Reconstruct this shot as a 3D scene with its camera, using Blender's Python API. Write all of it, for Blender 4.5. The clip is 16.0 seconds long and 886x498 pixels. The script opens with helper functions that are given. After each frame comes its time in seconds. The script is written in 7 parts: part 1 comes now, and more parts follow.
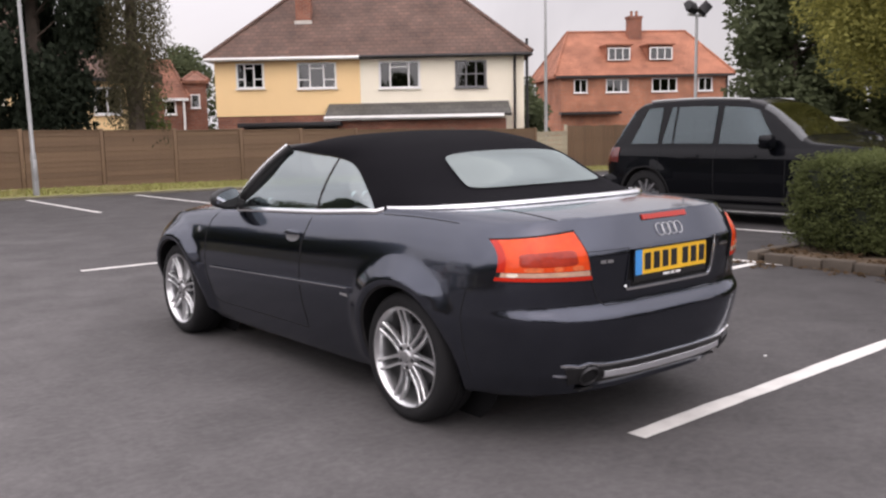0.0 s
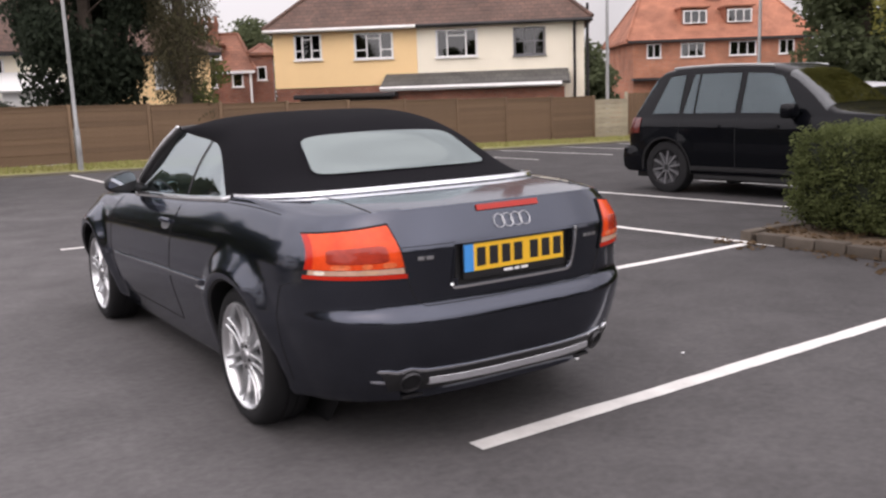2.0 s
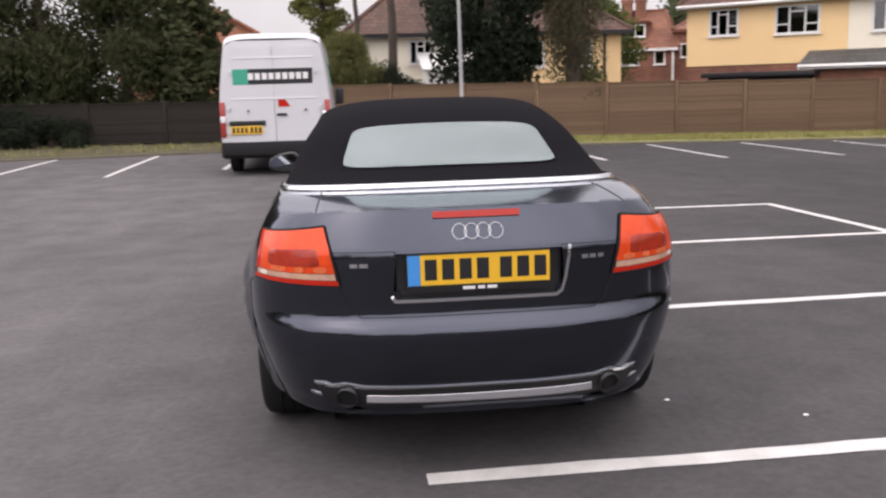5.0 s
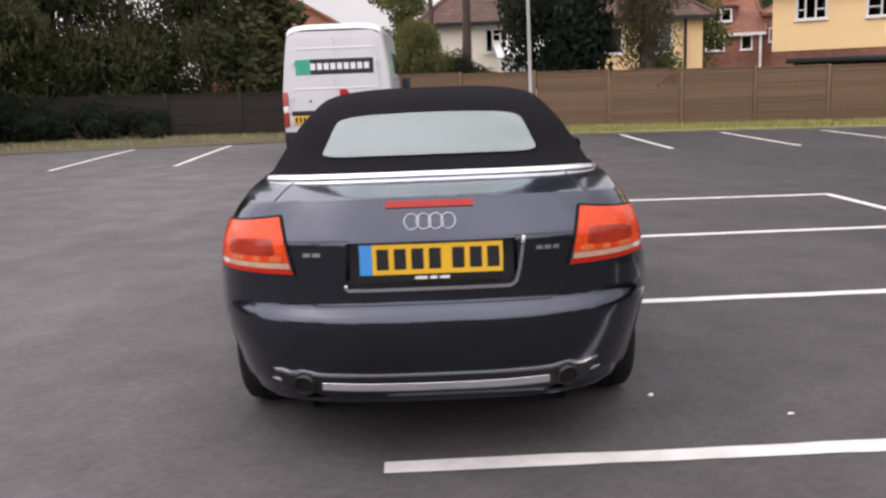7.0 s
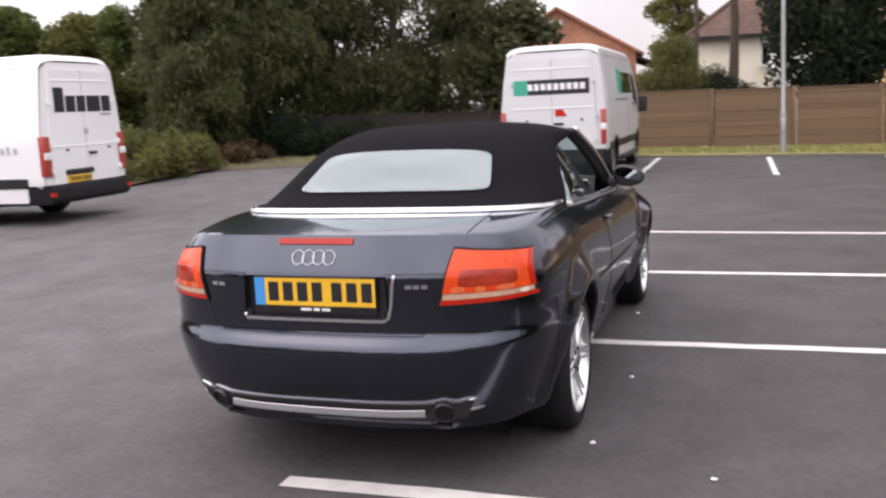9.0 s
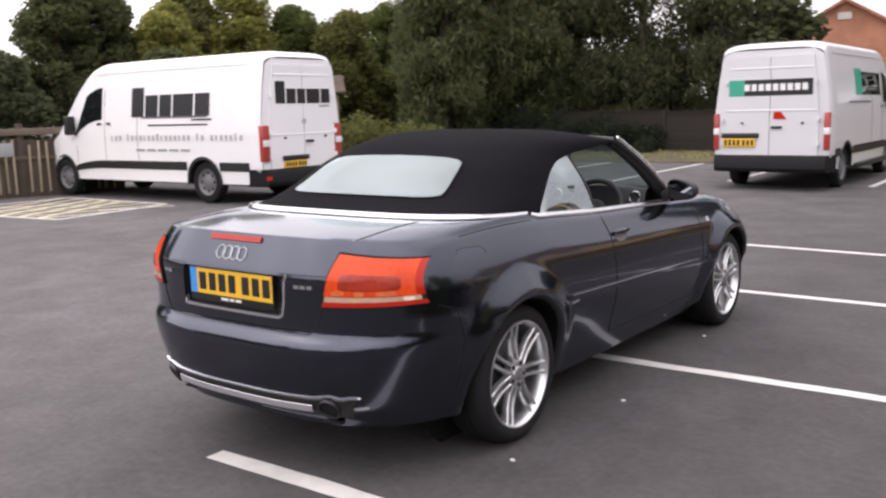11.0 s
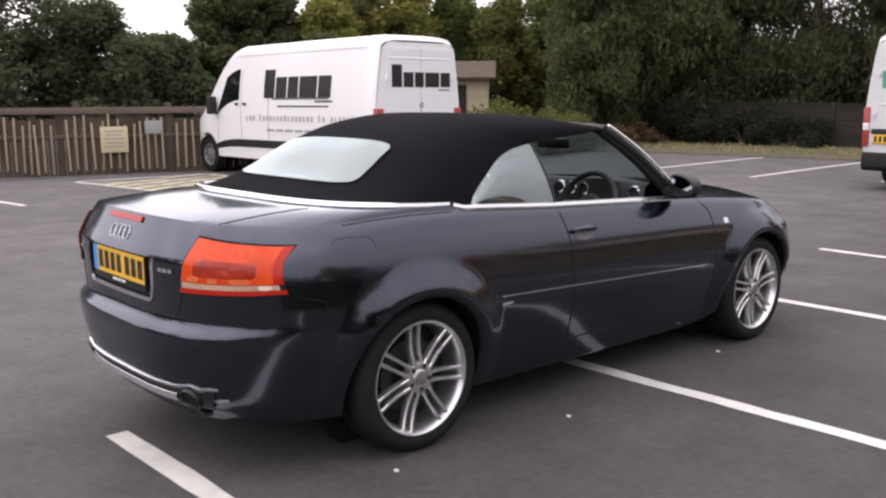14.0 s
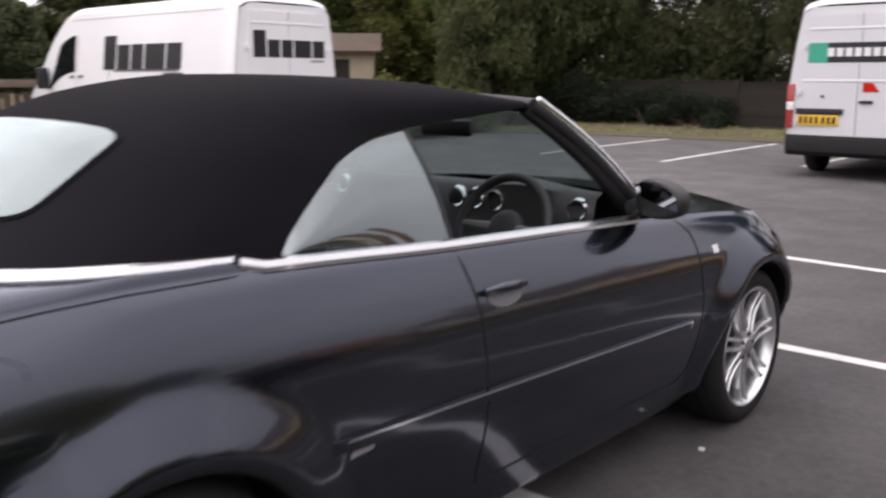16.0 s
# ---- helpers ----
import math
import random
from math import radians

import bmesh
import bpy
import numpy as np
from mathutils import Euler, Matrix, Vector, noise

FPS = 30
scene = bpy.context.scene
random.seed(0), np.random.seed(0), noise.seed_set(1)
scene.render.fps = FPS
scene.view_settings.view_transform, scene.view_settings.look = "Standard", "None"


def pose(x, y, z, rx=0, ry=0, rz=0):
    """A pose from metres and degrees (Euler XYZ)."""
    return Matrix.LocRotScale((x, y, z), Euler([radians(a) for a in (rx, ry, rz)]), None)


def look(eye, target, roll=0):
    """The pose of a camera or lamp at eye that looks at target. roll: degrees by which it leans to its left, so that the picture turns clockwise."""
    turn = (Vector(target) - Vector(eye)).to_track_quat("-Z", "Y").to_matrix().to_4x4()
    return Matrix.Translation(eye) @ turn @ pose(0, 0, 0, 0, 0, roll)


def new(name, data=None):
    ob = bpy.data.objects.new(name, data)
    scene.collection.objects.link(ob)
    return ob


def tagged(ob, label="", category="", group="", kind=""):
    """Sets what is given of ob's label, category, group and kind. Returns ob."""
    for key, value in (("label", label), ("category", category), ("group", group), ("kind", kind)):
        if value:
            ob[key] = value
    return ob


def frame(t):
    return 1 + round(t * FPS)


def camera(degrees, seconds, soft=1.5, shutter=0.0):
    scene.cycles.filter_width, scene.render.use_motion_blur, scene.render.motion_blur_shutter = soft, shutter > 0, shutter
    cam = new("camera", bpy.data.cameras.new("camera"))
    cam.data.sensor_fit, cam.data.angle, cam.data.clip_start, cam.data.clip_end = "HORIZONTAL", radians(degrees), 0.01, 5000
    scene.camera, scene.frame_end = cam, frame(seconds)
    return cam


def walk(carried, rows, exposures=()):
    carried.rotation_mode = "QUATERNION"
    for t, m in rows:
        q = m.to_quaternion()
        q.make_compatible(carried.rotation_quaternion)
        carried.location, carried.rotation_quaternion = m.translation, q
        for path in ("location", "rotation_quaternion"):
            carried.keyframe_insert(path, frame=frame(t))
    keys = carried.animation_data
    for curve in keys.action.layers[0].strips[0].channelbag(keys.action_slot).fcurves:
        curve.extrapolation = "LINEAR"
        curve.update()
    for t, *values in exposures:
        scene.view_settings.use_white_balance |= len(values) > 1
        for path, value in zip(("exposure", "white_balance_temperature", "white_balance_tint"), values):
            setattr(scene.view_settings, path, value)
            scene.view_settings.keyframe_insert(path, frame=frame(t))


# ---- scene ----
cam = camera(52.0, 16.0, soft=2.3, shutter=0.5)
PATH = [
    (0, (-3.398, -3.455, 1.427), (-2.153, -1.913, 1.158), -1.2),
    (0.5, (-3.239, -3.495, 1.427), (-1.999, -1.951, 1.145), -1.6),
    (1, (-2.96, -3.55, 1.448), (-1.755, -1.985, 1.132), -2.3),
    (1.5, (-2.618, -3.653, 1.435), (-1.478, -2.042, 1.113), -3.6),
    (2, (-2.287, -3.841, 1.453), (-1.202, -2.194, 1.121), -2.0),
    (2.5, (-1.923, -3.85, 1.438), (-0.886, -2.178, 1.08), -1.7),
    (3, (-1.587, -3.888, 1.444), (-0.682, -2.138, 1.097), -2.6),
    (3.5, (-1.261, -4.005, 1.448), (-0.556, -2.165, 1.103), -0.4),
    (4, (-0.941, -3.979, 1.429), (-0.408, -2.079, 1.102), 0.3),
    (4.5, (-0.664, -4.005, 1.444), (-0.31, -2.067, 1.1), -0.9),
    (4.7, (-0.559, -4.065, 1.455), (-0.279, -2.118, 1.11), -1.2),
    (6.8, (-0.055, -4.141, 1.452), (-0.040, -2.178, 1.067), -2.7),
    (7, (0.044, -4.118, 1.444), (0.044, -2.152, 1.075), -2.2),
    (7.5, (0.374, -4.105, 1.464), (0.26, -2.139, 1.119), -3.0),
    (8, (0.8, -4.157, 1.49), (0.481, -2.215, 1.13), -2.2),
    (8.5, (1.18, -4.069, 1.468), (0.709, -2.161, 1.099), -2.2),
    (9, (1.608, -4.027, 1.507), (0.967, -2.159, 1.193), -2.7),
    (9.5, (1.971, -3.955, 1.537), (1.182, -2.143, 1.226), -1.6),
    (10, (2.239, -3.723, 1.511), (1.303, -1.983, 1.205), -0.2),
    (10.2, (2.384, -3.652, 1.513), (1.384, -1.947, 1.209), -1.4),
    (12.3, (3.571, -2.809, 1.534), (2.184, -1.408, 1.197), 1.2),
    (12.5, (3.582, -2.699, 1.505), (2.166, -1.326, 1.175), 0.2),
    (13, (3.668, -2.542, 1.506), (2.215, -1.203, 1.195), 0.0),
    (13.5, (3.737, -2.478, 1.5), (2.27, -1.159, 1.17), 0.2),
    (14, (3.667, -2.349, 1.477), (2.187, -1.045, 1.149), -0.3),
    (14.5, (3.421, -2.107, 1.452), (1.995, -0.74, 1.139), 1.5),
    (15, (3.072, -1.715, 1.435), (1.685, -0.32, 1.073), 2.0),
    (15.5, (2.687, -1.29, 1.403), (1.282, 0.078, 1.007), 1.1),
    (16, (2.298, -0.822, 1.396), (0.989, 0.644, 1.023), 0.1),
]
walk(cam, [(t, look(eye, target, roll)) for t, eye, target, roll in PATH], [(0, -0.07, 6760, 21), (4.5, -0.09, 6760, 21), (7.5, -0.05, 6760, 21), (9, 0.12, 6760, 21), (10, 0.12, 6760, 21), (12.5, 0.03, 6760, 21), (14, -0.04, 6760, 21), (16, -0.05, 6760, 21)])

# ---- light: a bright overcast sky with a broad, weak sun ----
world = bpy.data.worlds.new("overcast_sky")
scene.world = world
world.use_nodes = True
wn, wl = world.node_tree.nodes, world.node_tree.links
wn.clear()
sky = wn.new("ShaderNodeTexSky")
sky.sky_type, sky.sun_disc = "NISHITA", False
SUN_EL, SUN_ROT = 54.0, 228.0
sky.sun_elevation, sky.sun_rotation = radians(SUN_EL), radians(SUN_ROT)
sky.dust_density, sky.air_density, sky.ozone_density = 3.0, 1.0, 1.0
dim = wn.new("ShaderNodeMixRGB")
dim.blend_type, dim.inputs[0].default_value = "MULTIPLY", 1.0
dim.inputs[2].default_value = (0.10, 0.10, 0.10, 1)
cloud = wn.new("ShaderNodeMixRGB")
cloud.inputs[0].default_value = 0.82
cloud.inputs[2].default_value = (0.97, 0.985, 1.0, 1)
back = wn.new("ShaderNodeBackground")
back.inputs[1].default_value = 1.52
wout = wn.new("ShaderNodeOutputWorld")
wl.new(sky.outputs[0], dim.inputs[1])
wl.new(dim.outputs[0], cloud.inputs[1])
# an overcast sky is brightest overhead and round the veiled sun
wco, wsep, dome, veil = [wn.new("ShaderNode" + k) for k in ("TexCoord", "SeparateXYZ", "MapRange", "MixRGB")]
dome.inputs[1].default_value, dome.inputs[2].default_value, dome.inputs[3].default_value, dome.inputs[4].default_value = 0.0, 1.0, 0.86, 1.20
veil.blend_type, veil.inputs[0].default_value = "MULTIPLY", 1.0
wl.new(wco.outputs["Generated"], wsep.inputs[0])
wl.new(wsep.outputs["Z"], dome.inputs[0])
wl.new(cloud.outputs[0], veil.inputs[1])
toward, glow, both_ways = [wn.new("ShaderNode" + k) for k in ("VectorMath", "MapRange", "Math")]
toward.operation, both_ways.operation = "DOT_PRODUCT", "MULTIPLY"
toward.inputs[1].default_value = (math.sin(radians(SUN_ROT)) * math.cos(radians(SUN_EL)), math.cos(radians(SUN_ROT)) * math.cos(radians(SUN_EL)), math.sin(radians(SUN_EL)))
glow.interpolation_type = "SMOOTHSTEP"
glow.inputs[1].default_value, glow.inputs[2].default_value, glow.inputs[3].default_value, glow.inputs[4].default_value = -0.7, 1.0, 0.66, 1.44
wl.new(wco.outputs["Generated"], toward.inputs[0])
wl.new(toward.outputs["Value"], glow.inputs[0])
wl.new(dome.outputs[0], both_ways.inputs[0])
wl.new(glow.outputs[0], both_ways.inputs[1])
# uneven cloud
tuft, tone_of_cloud, clouded = [wn.new("ShaderNode" + k) for k in ("TexNoise", "MapRange", "Math")]
tuft.inputs["Scale"].default_value, tuft.inputs["Detail"].default_value, tuft.inputs["Distortion"].default_value = 3.2, 5, 0.6
tone_of_cloud.inputs[1].default_value, tone_of_cloud.inputs[2].default_value, tone_of_cloud.inputs[3].default_value, tone_of_cloud.inputs[4].default_value = 0.32, 0.68, 0.84, 1.14
clouded.operation = "MULTIPLY"
wl.new(wco.outputs["Generated"], tuft.inputs["Vector"])
wl.new(tuft.outputs["Fac"], tone_of_cloud.inputs[0])
wl.new(both_ways.outputs[0], clouded.inputs[0])
wl.new(tone_of_cloud.outputs[0], clouded.inputs[1])
wl.new(clouded.outputs[0], veil.inputs[2])
wl.new(veil.outputs[0], back.inputs[0])
wl.new(back.outputs[0], wout.inputs[0])
sun = new("sun", bpy.data.lights.new("sun", "SUN"))
sun.data.energy, sun.data.angle, sun.data.color = 0.6, radians(165), (1.0, 0.96, 0.9)
az = radians(SUN_ROT)
sun.matrix_world = look((60 * math.sin(az), 60 * math.cos(az), 60 * math.tan(radians(SUN_EL))), (0, 0, 0))

# ---- materials ----
def material(name, color, rough=0.6, metal=0.0, var=0.12, scale=6.0, fine=60.0, bump=0.0, coat=0.0, spec=0.5, tint=None, island=0.0, obvar=0.0):
    """A surface with variation at two scales: broad stains and fine grain, in metres."""
    m = bpy.data.materials.new(name)
    m.use_nodes = True
    n, l = m.node_tree.nodes, m.node_tree.links
    b = n["Principled BSDF"]
    b.inputs["Roughness"].default_value = rough
    b.inputs["Metallic"].default_value = metal
    b.inputs["Specular IOR Level"].default_value = spec
    b.inputs["Coat Weight"].default_value = coat
    b.inputs["Coat Roughness"].default_value = 0.04
    co = n.new("ShaderNodeTexCoord")
    broad, grain = n.new("ShaderNodeTexNoise"), n.new("ShaderNodeTexNoise")
    broad.inputs["Scale"].default_value, broad.inputs["Detail"].default_value = scale, 5
    grain.inputs["Scale"].default_value, grain.inputs["Detail"].default_value = fine, 3
    l.new(co.outputs["Object"], broad.inputs["Vector"])
    l.new(co.outputs["Object"], grain.inputs["Vector"])
    mix = n.new("ShaderNodeMixRGB")
    dark = tint or [c * (1 - 2.2 * var) for c in color]
    light = [min(1, c * (1 + 1.1 * var)) for c in color]
    mix.inputs[1].default_value, mix.inputs[2].default_value = (*dark, 1), (*light, 1)
    add = n.new("ShaderNodeMath")
    add.operation = "MULTIPLY_ADD"
    add.inputs[1].default_value, add.inputs[2].default_value = 0.45, 0.0
    l.new(grain.outputs["Fac"], add.inputs[0])
    sm = n.new("ShaderNodeMath")
    sm.operation = "MULTIPLY_ADD"
    sm.inputs[1].default_value = 0.75
    l.new(broad.outputs["Fac"], sm.inputs[0])
    l.new(add.outputs[0], sm.inputs[2])
    fac = sm
    if island or obvar:
        geo = n.new("ShaderNodeNewGeometry") if island else n.new("ShaderNodeObjectInfo")
        isl = n.new("ShaderNodeMath")
        isl.operation = "MULTIPLY_ADD"
        isl.inputs[1].default_value = island or obvar
        l.new(geo.outputs["Random Per Island" if island else "Random"], isl.inputs[0])
        sh = n.new("ShaderNodeMath")
        sh.operation = "SUBTRACT"
        sh.inputs[1].default_value = 0.5 * (island or obvar)
        l.new(fac.outputs[0], isl.inputs[2])
        l.new(isl.outputs[0], sh.inputs[0])
        fac = sh
    l.new(fac.outputs[0], mix.inputs[0])
    l.new(mix.outputs[0], b.inputs["Base Color"])
    if bump:
        bp = n.new("ShaderNodeBump")
        bp.inputs["Strength"].default_value, bp.inputs["Distance"].default_value = bump, 0.01
        l.new(grain.outputs["Fac"], bp.inputs["Height"])
        l.new(bp.outputs[0], b.inputs["Normal"])
    return m


def glass(name, tint, gloss=0.12, rough=0.02, sheen=(0.95, 0.98, 1)):
    """A thin pane: it lets tinted light through and mirrors the sky."""
    m = bpy.data.materials.new(name)
    m.use_nodes = True
    n, l = m.node_tree.nodes, m.node_tree.links
    n.clear()
    out, mix, tr, gl, fr, pw, ad = [n.new("ShaderNode" + k) for k in ("OutputMaterial", "MixShader", "BsdfTransparent", "BsdfGlossy", "LayerWeight", "Math", "Math")]
    tr.inputs[0].default_value = (*tint, 1)
    gl.inputs["Color"].default_value, gl.inputs["Roughness"].default_value = (*sheen, 1), rough
    fr.inputs[0].default_value = 0.5
    pw.operation, pw.inputs[1].default_value = "POWER", 4.0
    ad.operation, ad.use_clamp = "MULTIPLY_ADD", True
    ad.inputs[1].default_value, ad.inputs[2].default_value = 0.9, 0.04 + gloss
    l.new(fr.outputs["Facing"], pw.inputs[0])
    l.new(pw.outputs[0], ad.inputs[0])
    l.new(ad.outputs[0], mix.inputs[0])
    l.new(tr.outputs[0], mix.inputs[1])
    l.new(gl.outputs[0], mix.inputs[2])
    l.new(mix.outputs[0], out.inputs[0])
    return m


ASPHALT = material("asphalt", (0.107, 0.102, 0.103), 0.80, var=0.22, scale=0.35, fine=180, bump=0.5, spec=0.2)
an, al = ASPHALT.node_tree.nodes, ASPHALT.node_tree.links
# the asphalt is paler towards -x than in the bays, with a wavering edge
aco, sep, wob, edge, tone, fade = [an.new("ShaderNode" + k) for k in ("TexCoord", "SeparateXYZ", "TexNoise", "Math", "MapRange", "MixRGB")]
wob.inputs["Scale"].default_value, wob.inputs["Detail"].default_value = 0.45, 6
al.new(aco.outputs["Object"], sep.inputs[0])
al.new(aco.outputs["Object"], wob.inputs["Vector"])
edge.operation, edge.inputs[1].default_value = "MULTIPLY_ADD", 4.0
al.new(wob.outputs["Fac"], edge.inputs[0])
al.new(sep.outputs["X"], edge.inputs[2])
tone.inputs[1].default_value, tone.inputs[2].default_value, tone.inputs[3].default_value, tone.inputs[4].default_value = -1.4, 3.8, 1.28, 0.80
tone.interpolation_type = "SMOOTHSTEP"
al.new(edge.outputs[0], tone.inputs[0])
fade.blend_type, fade.inputs[0].default_value = "MULTIPLY", 1.0
src = an["Principled BSDF"].inputs["Base Color"].links[0].from_socket
al.new(src, fade.inputs[1])
spot, shade, both = [an.new("ShaderNode" + k) for k in ("TexNoise", "MapRange", "Math")]
spot.inputs["Scale"].default_value, spot.inputs["Detail"].default_value, spot.inputs["Roughness"].default_value = 1.7, 8, 0.65
al.new(aco.outputs["Object"], spot.inputs["Vector"])
shade.inputs[1].default_value, shade.inputs[2].default_value, shade.inputs[3].default_value, shade.inputs[4].default_value = 0.30, 0.70, 0.74, 1.16
al.new(spot.outputs["Fac"], shade.inputs[0])
both.operation = "MULTIPLY"
grit, grit_tone, grit_mix = [an.new("ShaderNode" + k) for k in ("TexNoise", "MapRange", "Math")]
grit.inputs["Scale"].default_value, grit.inputs["Detail"].default_value, grit.inputs["Roughness"].default_value = 22.0, 6, 0.7
al.new(aco.outputs["Object"], grit.inputs["Vector"])
grit_tone.inputs[1].default_value, grit_tone.inputs[2].default_value, grit_tone.inputs[3].default_value, grit_tone.inputs[4].default_value = 0.3, 0.7, 0.80, 1.18
al.new(grit.outputs["Fac"], grit_tone.inputs[0])
grit_mix.operation = "MULTIPLY"
# darker again at larger x; both tone falls are multiplied together
far_bays, worn = [an.new("ShaderNode" + k) for k in ("MapRange", "Math")]
far_bays.inputs[1].default_value, far_bays.inputs[2].default_value, far_bays.inputs[3].default_value, far_bays.inputs[4].default_value = 4.0, 7.4, 1.0, 0.68
far_bays.interpolation_type, worn.operation = "SMOOTHSTEP", "MULTIPLY"
al.new(edge.outputs[0], far_bays.inputs[0])
al.new(tone.outputs[0], worn.inputs[0])
al.new(far_bays.outputs[0], worn.inputs[1])
al.new(worn.outputs[0], both.inputs[0])
al.new(shade.outputs[0], both.inputs[1])
al.new(both.outputs[0], grit_mix.inputs[0])
al.new(grit_tone.outputs[0], grit_mix.inputs[1])
al.new(grit_mix.outputs[0], fade.inputs[2])
al.new(fade.outputs[0], an["Principled BSDF"].inputs["Base Color"])
LINE_PAINT = material("worn_white_road_paint", (0.72, 0.71, 0.68), 0.7, var=0.12, scale=7, fine=110, bump=0.3, tint=(0.36, 0.35, 0.34))
YELLOW_PAINT = material("worn_yellow_road_paint", (0.68, 0.62, 0.42), 0.7, var=0.2, scale=3, fine=90, bump=0.3)
PAINT = material("dark_grey_metallic_paint", (0.062, 0.066, 0.083), 0.21, 1.0, var=0.03, scale=1.5, fine=900, coat=1.0, spec=0.2)
PAINT.node_tree.nodes["Principled BSDF"].inputs["Coat IOR"].default_value = 1.45
PAINT.node_tree.nodes["Principled BSDF"].inputs["Specular Tint"].default_value = (0.60, 0.62, 0.68, 1)
PAINT.node_tree.nodes["Principled BSDF"].inputs["Coat Roughness"].default_value = 0.07
PAINT.node_tree.nodes["Principled BSDF"].inputs["Coat Tint"].default_value = (0.88, 0.94, 1.0, 1)
CHROME = material("bright_trim", (0.86, 0.87, 0.88), 0.18, 1.0, var=0.02)
BLADE = material("bright_silver_plastic", (0.70, 0.71, 0.74), 0.34, 0.85, var=0.05, scale=8)
SATIN = material("satin_silver_plastic", (0.52, 0.53, 0.57), 0.36, 0.9, var=0.06, scale=8)
ALLOY = material("silver_alloy", (0.72, 0.73, 0.74), 0.28, 0.9, var=0.05, scale=8)
RUBBER = material("black_rubber", (0.012, 0.012, 0.013), 0.8, var=0.2, fine=120, bump=0.2, spec=0.3)
PLASTIC = material("black_plastic", (0.015, 0.015, 0.016), 0.5, var=0.1, fine=300, bump=0.1)
CLOTH = material("black_canvas", (0.0080, 0.0078, 0.0098), 0.95, var=0.12, scale=2.5, fine=700, bump=0.25, spec=0.08)
GAP = material("dark_joint", (0.006, 0.006, 0.007), 0.9, var=0.0)
DARK_METAL = material("dark_steel", (0.06, 0.06, 0.063), 0.45, 0.8, var=0.2)
LEATHER = material("black_leather", (0.03, 0.03, 0.032), 0.55, var=0.12, fine=200, bump=0.2)
GREY_TRIM = material("grey_trim", (0.16, 0.16, 0.165), 0.5, var=0.05)
LAMP_RED = material("red_lamp_lens", (0.52, 0.022, 0.008), 0.2, var=0.12, scale=9, fine=40, coat=0.3, spec=0.3)
LAMP_ORANGE = material("orange_lamp_lens", (0.74, 0.078, 0.012), 0.22, var=0.30, scale=14, fine=45, coat=0.28, spec=0.25, tint=(0.42, 0.024, 0.008))
LAMP_AMBER = material("amber_reflector", (0.80, 0.17, 0.055), 0.2, var=0.2, scale=30, coat=0.6)
LAMP_BRAKE = material("brake_lamp_lens", (0.42, 0.022, 0.012), 0.3, var=0.08, scale=20, coat=0.2, spec=0.3)
LAMP_DEEP = material("deep_red_reflector", (0.38, 0.034, 0.014), 0.25, var=0.3, scale=26, coat=0.4, spec=0.3, tint=(0.17, 0.016, 0.010))
LAMP_PALE = material("pale_bulb_reflector", (0.66, 0.42, 0.27), 0.2, var=0.2, scale=25, coat=0.6)
LAMP_CLEAR = material("clear_lamp_lens", (0.62, 0.40, 0.29), 0.12, var=0.3, scale=22, coat=1.0, tint=(0.25, 0.14, 0.09))
LAMP_WHITE = material("white_lamp_bulb", (0.85, 0.75, 0.62), 0.2, var=0.05, coat=1.0)
PLATE_YELLOW = material("yellow_plate", (0.86, 0.50, 0.03), 0.4, var=0.03)
PLATE_BLUE = material("blue_band", (0.05, 0.30, 0.72), 0.4, var=0.02)
INK = material("black_print", (0.012, 0.012, 0.014), 0.5, var=0.0)
WHITE_INK = material("white_print", (0.8, 0.8, 0.8), 0.5, var=0.0)
GREEN_INK = material("green_print", (0.03, 0.36, 0.24), 0.45, var=0.03)
FADED_INK = material("faded_grey_print", (0.46, 0.47, 0.48), 0.5, var=0.05)
GREY_INK = material("grey_print", (0.32, 0.33, 0.34), 0.5, var=0.02)
WINDOW = glass("car_glass", (0.50, 0.61, 0.61), 0.20, 0.02, (0.88, 0.98, 1))
REAR_GLASS = glass("hazy_rear_glass", (0.42, 0.53, 0.54), 0.18, 0.03, (0.87, 1.0, 0.99))
DARK_GLASS = glass("dark_tinted_glass", (0.10, 0.11, 0.12), 0.05)
VAN_WHITE = material("white_van_paint", (0.88, 0.885, 0.895), 0.35, var=0.02, scale=1.2, coat=0.6)
VAN_SILVER = material("pale_van_paint", (0.66, 0.67, 0.69), 0.38, var=0.04, scale=1.2, coat=0.5)
VAN_LAMP = material("dull_red_lamp", (0.42, 0.045, 0.035), 0.3, var=0.2, scale=9, coat=0.4)
LAMP_SMOKED = material("smoked_red_lamp", (0.10, 0.012, 0.010), 0.25, var=0.2, scale=9, coat=0.6)
BUMPER = material("black_bumper", (0.010, 0.010, 0.011), 0.65, var=0.15, fine=200, bump=0.1, spec=0.25)
SUV_GLASS = glass("suv_glass", (0.27, 0.30, 0.31), 0.05, 0.02, (0.80, 0.95, 1))
DARK_ALLOY = material("dark_alloy", (0.24, 0.24, 0.25), 0.4, 0.7, var=0.1)
SUV_PAINT = material("black_car_paint", (0.0035, 0.004, 0.0055), 0.25, 0.2, var=0.05, coat=0.26, spec=0.06)

# ---- building tools ----
def link(name, verts, faces, mat, parent=None, label="", smooth=True, sharp=38):
    me = bpy.data.meshes.new(name)
    me.from_pydata([tuple(v) for v in verts], [], faces)
    me.materials.append(mat)
    me.validate()
    if smooth:
        me.shade_smooth()
        me.set_sharp_from_angle(angle=radians(sharp))
    ob = new(name, me)
    if parent:
        ob.parent = parent
    if label:
        ob["label"] = label
    return ob


